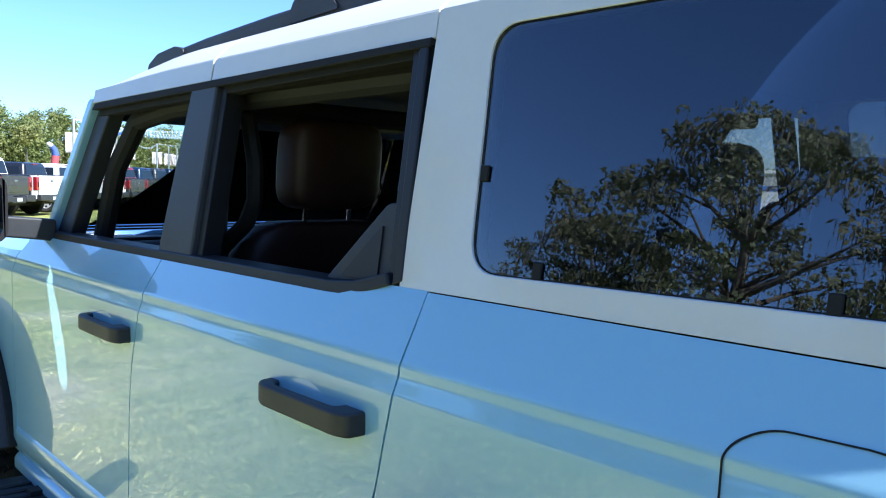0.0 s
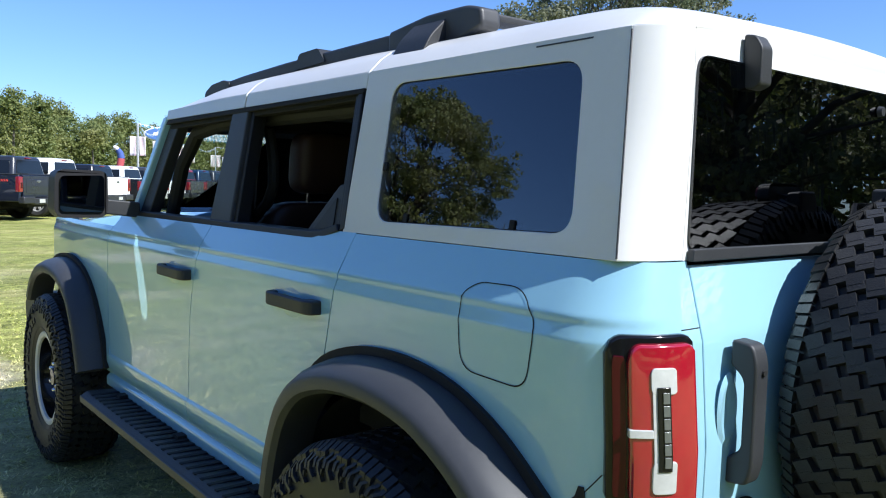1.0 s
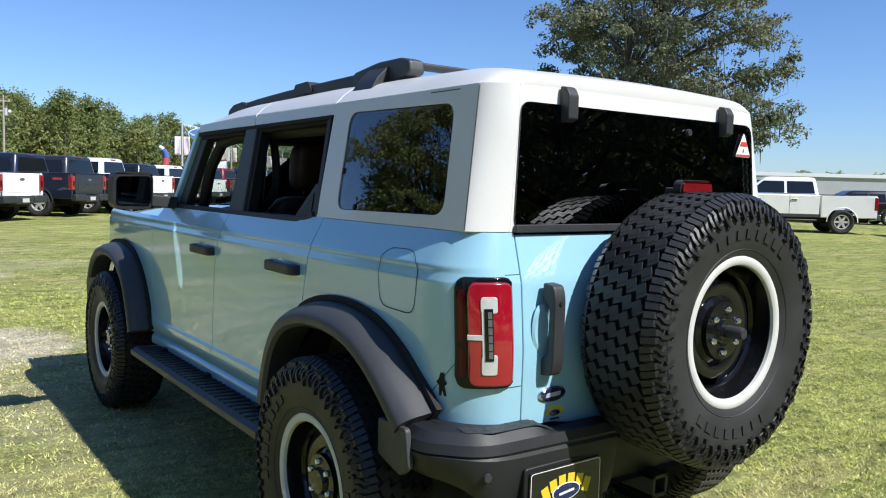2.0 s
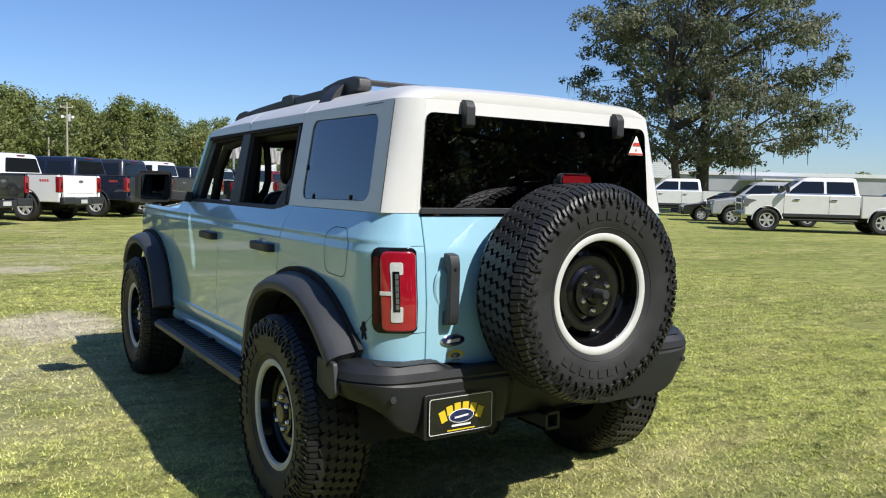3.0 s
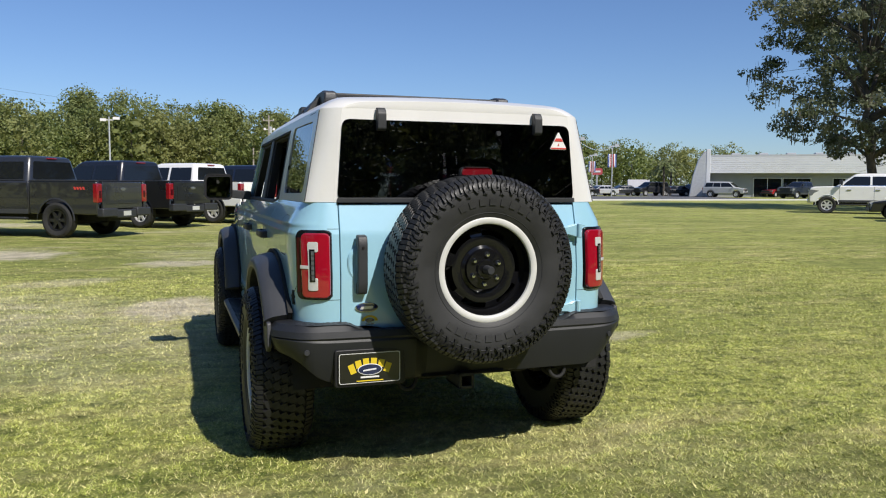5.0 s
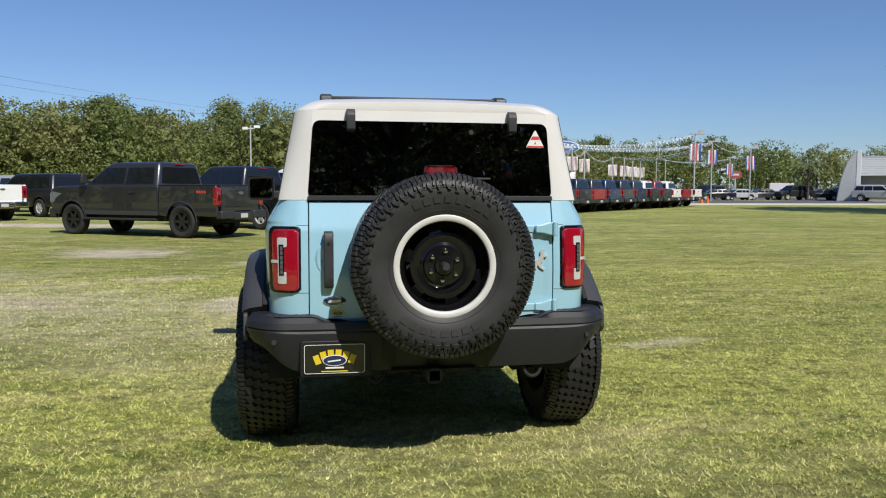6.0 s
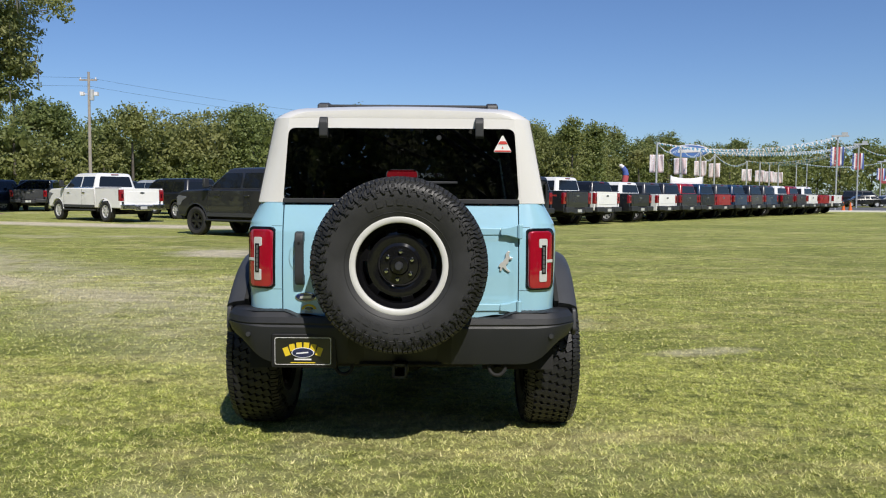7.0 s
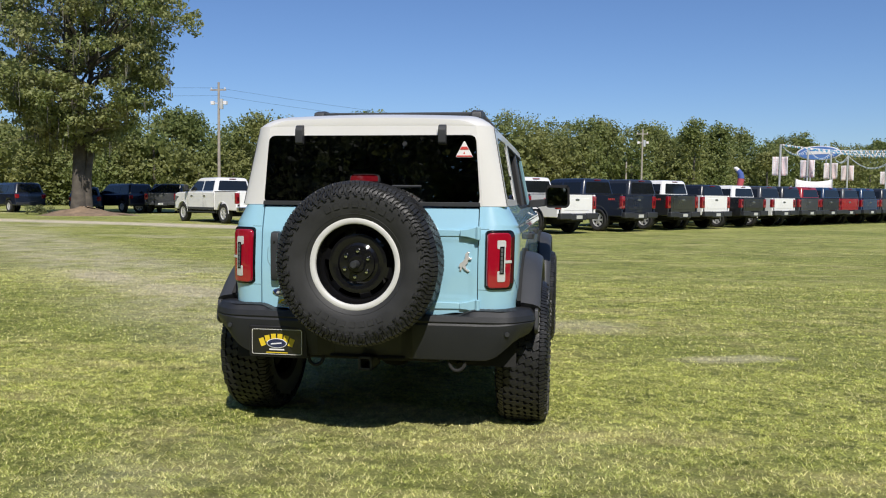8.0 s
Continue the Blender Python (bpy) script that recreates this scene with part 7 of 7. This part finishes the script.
shrub.matrix_world = pose(-29.6, 37.0, gz(0, 37.0)) @ Matrix.Scale(0.5, 4)
tagged(shrub, "small green shrub beside the oak mound", "shrub")


def palm(x, y, h, seed):
    """A palm: a thin trunk and a crown of drooping fronds."""
    g = np.random.default_rng(seed)
    t = holder("palm_tree", pose(x, y, gz(x, y)), "slim palm tree with drooping green fronds", "tree", "palm trees")
    shape("trunk", rod([(0, 0, -0.2), (0.08, 0, h * 0.5), (0, 0.05, h)], [0.17, 0.13, 0.12], 8), M_BARK, t)
    co = []
    for i in range(22):
        a, up = g.uniform(0, 2 * math.pi), g.uniform(-0.2, 0.9)
        d = Vector((math.cos(a), math.sin(a), 0))
        sd = Vector((-math.sin(a), math.cos(a), 0))
        last = Vector((0, 0, h))
        for k in range(6):
            q = Vector((0, 0, h)) + d * 0.36 * (k + 1) + Vector((0, 0, up * 0.36 * (k + 1) - 0.055 * (k + 1) ** 2))
            for sg in (-1, 1):
                tip = (last + q) / 2 + sd * sg * (0.42 - 0.04 * k) + d * 0.2 - Vector((0, 0, 0.12))
                co += [tuple(last), tuple(q), tuple(tip), tuple((last + tip) / 2)]
            last = q
    fr = new("fronds", quads_mesh("fronds", co, M_OAK))
    fr.parent = t


palm(61.5, 86.5, 4.3, 1)
palm(66.5, 92.0, 4.9, 2)

# ---- building, poles, banners ----
M_SIDING = material("white_metal_siding", (0.62, 0.63, 0.64), 0.5, var=0.06, scale=0.6)
M_WALLGREY = material("grey_wall", (0.34, 0.35, 0.36), 0.7, var=0.08, scale=0.7)
M_ROOFGREY = material("grey_roof", (0.45, 0.46, 0.47), 0.5, var=0.06, scale=0.5)
M_POLE = material("weathered_pole", (0.34, 0.30, 0.26), 0.85, var=0.2, scale=3)
M_STEELPOLE = material("galvanised_pole", (0.55, 0.56, 0.56), 0.45, 0.4, var=0.1, scale=4)
M_ASPHALT = material("asphalt", (0.11, 0.11, 0.115), 0.9, var=0.15, scale=0.4)
M_CONCRETE = material("pale_concrete", (0.55, 0.54, 0.50), 0.9, var=0.1, scale=0.6)
M_CLOTHWHITE = material("white_cloth", (0.75, 0.72, 0.72), 0.8, var=0.05, scale=2)
M_CLOTHRED = material("red_cloth", (0.50, 0.09, 0.10), 0.8)
M_CLOTHPINK = material("faded_red_cloth", (0.60, 0.24, 0.24), 0.8)
M_CLOTHBLUE = material("blue_cloth", (0.07, 0.12, 0.36), 0.8)
M_PENNANTBLUE = material("blue_pennant", (0.05, 0.30, 0.50), 0.6)
M_SIGNBLUE = material("blue_sign", (0.10, 0.20, 0.48), 0.4)

bld = holder("building", pose(62.9, 78.4, 0.34, 0, 0, -33.3), "white and grey metal dealership building with dark glass doors", "building")
BW = 20.0
shape("wall", block(0, BW, 1.6, 14, 0, 3.2), M_WALLGREY, bld)
shape("wall", block(BW, BW + 38, 2.5, 16, 0, 3.6), M_WALLGREY, bld, "long grey wing wall")
shape("roof", block(BW - 0.2, BW + 38.3, 2.2, 16.2, 3.6, 4.1), M_SIDING, bld, "pale flat roof edge")
shape("roof", block(-0.5, BW, 0, 14, 5.1, 5.3), M_ROOFGREY, bld)
fas = holder("fascia", Matrix.Identity(4), "", "")
fas.parent = bld
for i in range(8):
    shape("siding_board", block(-0.3, BW - 0.1, 0.02, 0.35, 3.0 + 0.265 * i, 3.0 + 0.265 * i + 0.25), M_SIDING, fas, bevel=0.02)
for x0, x1 in ((5.3, 8.5), (8.75, 11.9), (14.5, 17.3)):
    d = shape("glass_door", block(x0, x1, 1.52, 1.62, 0.1, 2.35), M_VGLASS, bld)
    shape("door_frame", join(block(x0 - 0.08, x0, 1.48, 1.62, 0, 2.45), block(x1, x1 + 0.08, 1.48, 1.62, 0, 2.45), block(x0, x1, 1.48, 1.62, 2.35, 2.45), block((x0 + x1) / 2 - 0.04, (x0 + x1) / 2 + 0.04, 1.48, 1.62, 0.1, 2.35)), M_SIDING, d)
for i in range(5):
    shape("roof_unit", block(3 + 3.4 * i, 4.1 + 3.4 * i, 6, 7.2, 5.3, 5.75), M_ROOFGREY, bld, bevel=0.05)
shape("entrance_tower", join(prism([(-2.6, 0), (-0.3, 0), (-0.3, 5.8), (-0.9, 5.7), (-1.6, 4.6), (-2.2, 2.6)], 0.0, 0.9, "y")), M_STEELPOLE, bld, "grey curved entrance tower", bevel=0.08)
shape("tower_cap", block(-0.6, -0.1, -0.05, 0.95, 0, 6.0), M_SIDING, bld, bevel=0.05)
shape("canopy", join(block(BW + 9, BW + 17, -5.5, 2.4, 2.9, 3.1), *[block(BW + 9.2 + 7.4 * i, BW + 9.35 + 7.4 * i, -5.4, -5.25, 0, 2.9) for i in range(2)]), M_SIDING, bld)

# far lot with its pale kerb
lot = shape("parking_lot", ([(30, 58, gz(0, 58) + 0.02), (58, 58, gz(0, 58) + 0.02), (62, 77, gz(0, 77) + 0.02), (140, 130, gz(0, 130) + 0.02), (60, 130, gz(0, 130) + 0.02)], [(0, 1, 2, 3, 4)]), M_ASPHALT)
tagged(lot, "grey asphalt parking lot beyond the field", "parking lot", kind="structure")
kerb = shape("kerb", join(block(30, 62, 57.2, 58.2, gz(0, 58) - 0.1, gz(0, 58) + 0.12)), M_CONCRETE, bevel=0.03)
tagged(kerb, "pale concrete kerb along the parking lot", "kerb", kind="structure")


def utility_pole(x, y, h, label, arms=True):
    z = gz(x, y)
    t = holder("utility_pole", pose(x, y, z), label, "pole", "utility poles")
    shape("post", rod([(0, 0, -0.3), (0.05, 0, h)], [0.16, 0.10], 10), M_POLE, t)
    if arms:
        shape("crossarm", block(-0.75, 0.75, -0.06, 0.06, h - 0.75, h - 0.62), M_POLE, t)
        for sx in (-0.65, 0, 0.65):
            shape("insulator", rod([(sx, 0, h - 0.62), (sx, 0, h - 0.45)], 0.05, 8), M_CLOTHWHITE, t)
        shape("transformer", rod([(0.28, 0, h - 2.4), (0.28, 0, h - 1.5)], 0.20, 12), M_STEELPOLE, t)
        shape("floodlight", join(block(-0.65, -0.35, -0.2, 0.1, h - 2.0, h - 1.7), block(0.55, 0.85, -0.2, 0.1, h - 2.0, h - 1.7), block(-0.5, 0.7, -0.03, 0.03, h - 1.9, h - 1.84)), M_CLOTHWHITE, t)
    return t


def cable(name, a, b, sag, r, mat, label):
    pts = []
    for i in range(17):
        t = i / 16
        p = Vector(a).lerp(Vector(b), t)
        p.z -= sag * 4 * t * (1 - t)
        pts.append(p)
    return tagged(shape(name, rod(pts, r, 5, False), mat), label, "cable")


utility_pole(-30.3, 62.9, 11.4, "wooden utility pole with transformer and floodlights")
utility_pole(11.2, 105.0, 10.6, "wooden utility pole before the woods")
utility_pole(9.2, 106.0, 6.2, "short bare wooden pole", False)
lamp_t = holder("street_lamp", pose(-7.8, 90.2, gz(0, 90)), "grey lamp post with two floodlights", "lamp post")
shape("post", rod([(0, 0, -0.3), (0, 0, 8.6)], [0.12, 0.08], 10), M_STEELPOLE, lamp_t)
shape("lamp_head", join(block(-0.9, -0.3, -0.15, 0.15, 8.1, 8.4), block(0.4, 1.1, -0.15, 0.15, 8.3, 8.6), block(-0.4, 0.5, -0.04, 0.04, 8.2, 8.3)), M_CLOTHWHITE, lamp_t)
for dz in (0.0, -0.7):
    cable("power_line", (-30.3, 62.9, 11.2 + dz), (11.2, 105, 10.6 + dz), 0.9, 0.009, M_SEAM, "thin dark overhead power line")
    cable("power_line", (-30.3, 62.9, 11.2 + dz), (-75, 30, 11.0 + dz), 1.0, 0.009, M_SEAM, "thin dark overhead power line")
cable("power_line", (11.2, 105, 10.4), (60, 150, 10.4), 0.9, 0.009, M_SEAM, "thin dark overhead power line")


def banner_pole(x, y, h, tall, bright):
    """A lot pole with a cloth banner at each side."""
    z = gz(x, y)
    t = holder("banner_pole", pose(x, y, z, 0, 0, -20), "white pole with two printed cloth banners" if not bright else "tall pole with red, white and blue banners", "flag pole", "banner poles")
    shape("post", rod([(0, 0, -0.3), (0, 0, h)], 0.075, 8), M_STEELPOLE, t)
    for sx in (-1, 1):
        def at(u, v):
            return (sx * (0.10 + (0.42 if not bright else 0.45) * u), 0.05 * math.sin(u * 5 + v * 3 + x), h - 0.9 - tall * (1 - v))
        b = shape("banner", sheet(at, 8, 8), M_CLOTHWHITE, t, thick=0.01)
        strips = [(0.0, 0.33), (0.66, 1.0)] if bright else [(0.1 * k, 0.1 * k + 0.05) for k in range(1, 9, 2)]
        for i, (u0, u1) in enumerate(strips):
            f = sheet(lambda u, v: tuple(Vector(at(u0 + (u1 - u0) * u, v)) + Vector((0, -0.012, 0))), 3, 6)
            shape("stripe", f, (M_CLOTHPINK if not bright else M_CLOTHRED if i == 0 else M_CLOTHBLUE), b)
    if bright:
        shape("lamp_head", join(block(-0.5, 0.9, -0.15, 0.15, h, h + 0.15), block(0.3, 0.8, -0.12, 0.12, h + 0.1, h + 0.4)), M_STEELPOLE, t)
    return Vector((x, y, z + h))


tops = [banner_pole(x, y, h, 1.35, False) for x, y, h in ((16.34, 54.86, 5.2), (19.72, 60.13, 5.2), (23.06, 65.37, 5.2), (26.14, 70.67, 5.2), (34.24, 83.69, 5.1), (37.37, 87.83, 5.1), (39.86, 91.14, 5.1), (42.36, 94.43, 5.1))]
bright = [banner_pole(x, y, h, 1.7, True) for x, y, h in ((35.85, 66.62, 6.6), (44.33, 79.13, 6.7), (63.2, 108.7, 6.2), (52.0, 84.0, 6.3))]
for x, y in ((45.9, 97.3), (48.5, 100.0)):
    tops.append(Vector((x, y, gz(x, y) + 5.6)))
    shape("post", rod([(x, y, 0), (x, y, gz(x, y) + 5.6)], 0.07, 8), M_STEELPOLE, holder("lot_pole", Matrix.Identity(4), "plain white lot pole", "pole"))


def streamer(a, b, sag, n):
    """A sagging string of small blue and white pennants."""
    t = holder("pennant_string", Matrix.Identity(4), "sagging string of blue and white pennants", "pennants", "pennant strings")
    pts, blue, white = [], [], []
    for i in range(n + 1):
        k = i / n
        p = a.lerp(b, k)
        p.z -= sag * 4 * k * (1 - k)
        pts.append(p.copy())
        w = (b - a).normalized() * 0.062
        for target, off in ((blue, 0.0), (white, 0.5)):
            c = a.lerp(b, min(1, (i + off) / n))
            c.z -= sag * 4 * k * (1 - k)
            target += [tuple(c - w), tuple(c + w), tuple(c + w * 0.6 + Vector((0.06, 0.03, -0.14))), tuple(c - w * 0.6 + Vector((0.06, 0.03, -0.14)))]
    shape("string", rod(pts, 0.012, 4, False), M_CLOTHWHITE, t)
    for nm, co, mt in (("blue_pennant", blue, M_PENNANTBLUE), ("white_pennant", white, M_CLOTHWHITE)):
        ob = new(nm, quads_mesh(nm, co, mt))
        ob.parent = t
        ob["kind"] = "stuff"


for i, (a, b) in enumerate(((tops[0], tops[1]), (tops[1], tops[2]), (tops[2], tops[3]), (tops[3], tops[4]), (tops[0], bright[0]), (tops[1], bright[0]), (tops[2], bright[0]), (tops[3], bright[0]), (tops[4], bright[1]), (tops[5], bright[1]),
                            (tops[7], bright[1]), (bright[0], bright[1]), (bright[1], bright[3]), (tops[0], bright[1]), (tops[1], bright[1]), (tops[2], bright[1]), (tops[8], bright[2]))):
    streamer(a.copy(), b.copy(), 0.55 + 0.07 * (i % 5), max(14, int((b - a).length / 0.55)))

sign = holder("lot_sign", pose(22.4, 66.5, 0.3, 0, 0, -20), "oval blue and white sign on posts", "sign")
shape("post", join(rod([(-0.6, 0, 0), (-0.6, 0, 5)], 0.06, 8), rod([(0.6, 0, 0), (0.6, 0, 5)], 0.06, 8)), M_STEELPOLE, sign)
shape("sign_face", moved(turned([(0, 0.06), (0.96, 0.06), (1, 0)], 32), pose(0, 0, 5.2, 90, 0, 0) @ Matrix.Diagonal((1.75, 0.62, 1, 1))), M_CLOTHWHITE, sign)
shape("sign_ring", moved(turned([(0, 0.08), (0.9, 0.08), (0.92, 0.04)], 32), pose(0, -0.02, 5.2, 90, 0, 0) @ Matrix.Diagonal((1.75, 0.60, 1, 1))), M_SIGNBLUE, sign)
shape("sign_bar", prism(rounded([(-1.0, 5.08), (-0.9, 5.36), (1.0, 5.40), (0.9, 5.12)], 0.05), -0.12, -0.105, "y"), M_CLOTHWHITE, sign)
cloth = shape("banner", sheet(lambda u, v: (18.2 + 2.9 * u, 57.6 + 1.0 * u, 1.55 + 1.5 * v - 0.45 * u * (1 - u) * 4 * v * 0.4), 10, 4), M_CLOTHWHITE, thick=0.01)
tagged(cloth, "plain pale cloth banner hung above the trucks", "banner")
shape("banner_post", join(rod([(18.2, 57.6, 0.2), (18.2, 57.6, 3.1)], 0.04, 6), rod([(21.1, 58.6, 0.2), (21.1, 58.6, 3.1)], 0.04, 6)), M_STEELPOLE, cloth)
tube = holder("air_tube", pose(10.2, 38.67, gz(0, 38)), "bent blue and white inflatable advertising tube", "inflatable")
shape("lower_tube", rod([(0, 0, 0), (0, 0, 1.8), (0.10, 0, 2.35)], 0.17, 12), M_CLOTHRED, tube)
shape("upper_tube", rod([(0.10, 0, 2.35), (0.05, 0, 2.62), (-0.08, 0, 2.80)], [0.17, 0.15, 0.12], 12), M_CLOTHBLUE, tube)
shape("tube_tip", rod([(-0.08, 0, 2.80), (-0.20, 0, 2.90), (-0.27, 0, 2.88)], [0.12, 0.10, 0.07], 12), M_CLOTHWHITE, tube)
board = holder("roadside_sign", pose(66.0, 112.0, 0.38, 0, 0, -30), "small red and white roadside sign", "sign")
shape("post", rod([(0, 0, 0), (0, 0, 3.2)], 0.15, 8), M_STEELPOLE, board)
shape("sign_face", prism(rounded([(-0.95, 3.2), (-0.95, 4.3), (0.95, 4.3), (0.95, 3.2)], 0.4), -0.15, 0.15, "y"), M_CLOTHRED, board)
shape("sign_bar", block(-0.6, 0.6, -0.2, -0.15, 3.6, 3.9), M_CLOTHWHITE, board)
for x, y in ((33.5, 60.5), (34.6, 61.5)):
    cone = holder("traffic_cone", pose(x, y, gz(x, y)), "orange traffic cone on the lot", "cone", "traffic cones")
    shape("cone", turned(list(reversed([(0.03, 0.75), (0.16, 0.04)])), 12), material("orange_plastic", (0.75, 0.15, 0.03), 0.6), cone)
    shape("base", block(-0.2, 0.2, -0.2, 0.2, 0, 0.04), M_CLOTHRED, cone)
truck_box = holder("box_trailer", pose(78.0, 118.0, 0.4, 0, 0, -30), "white box trailer far beyond the lot", "trailer")
shape("box", block(-1.9, 1.9, -1.2, 1.2, 0.7, 2.5), M_CLOTHWHITE, truck_box, bevel=0.05)
for sy in (-1, 1):
    hub = holder("wheel_set", Matrix.Translation((-0.9, 0.0, 0)) @ Matrix.Rotation(radians(90), 4, "Z"), "", "")
    hub.parent = truck_box
    road_wheel(hub, sy * 1.0, 0.0, 0.43, M_ALLOY, sy)
orange = holder("small_sign", pose(-2.73, 32.95, gz(0, 32.9)), "small orange diamond sign on a thin post", "sign")
shape("post", rod([(0, 0, 0), (0, 0, 2.02)], 0.03, 6), M_STEELPOLE, orange)
shape("sign_face", prism([(0, 1.70), (-0.24, 1.96), (0, 2.22), (0.24, 1.96)], -0.02, 0.02, "y"), material("orange_board", (0.75, 0.16, 0.03), 0.6, var=0.05), orange, bevel=0.006)
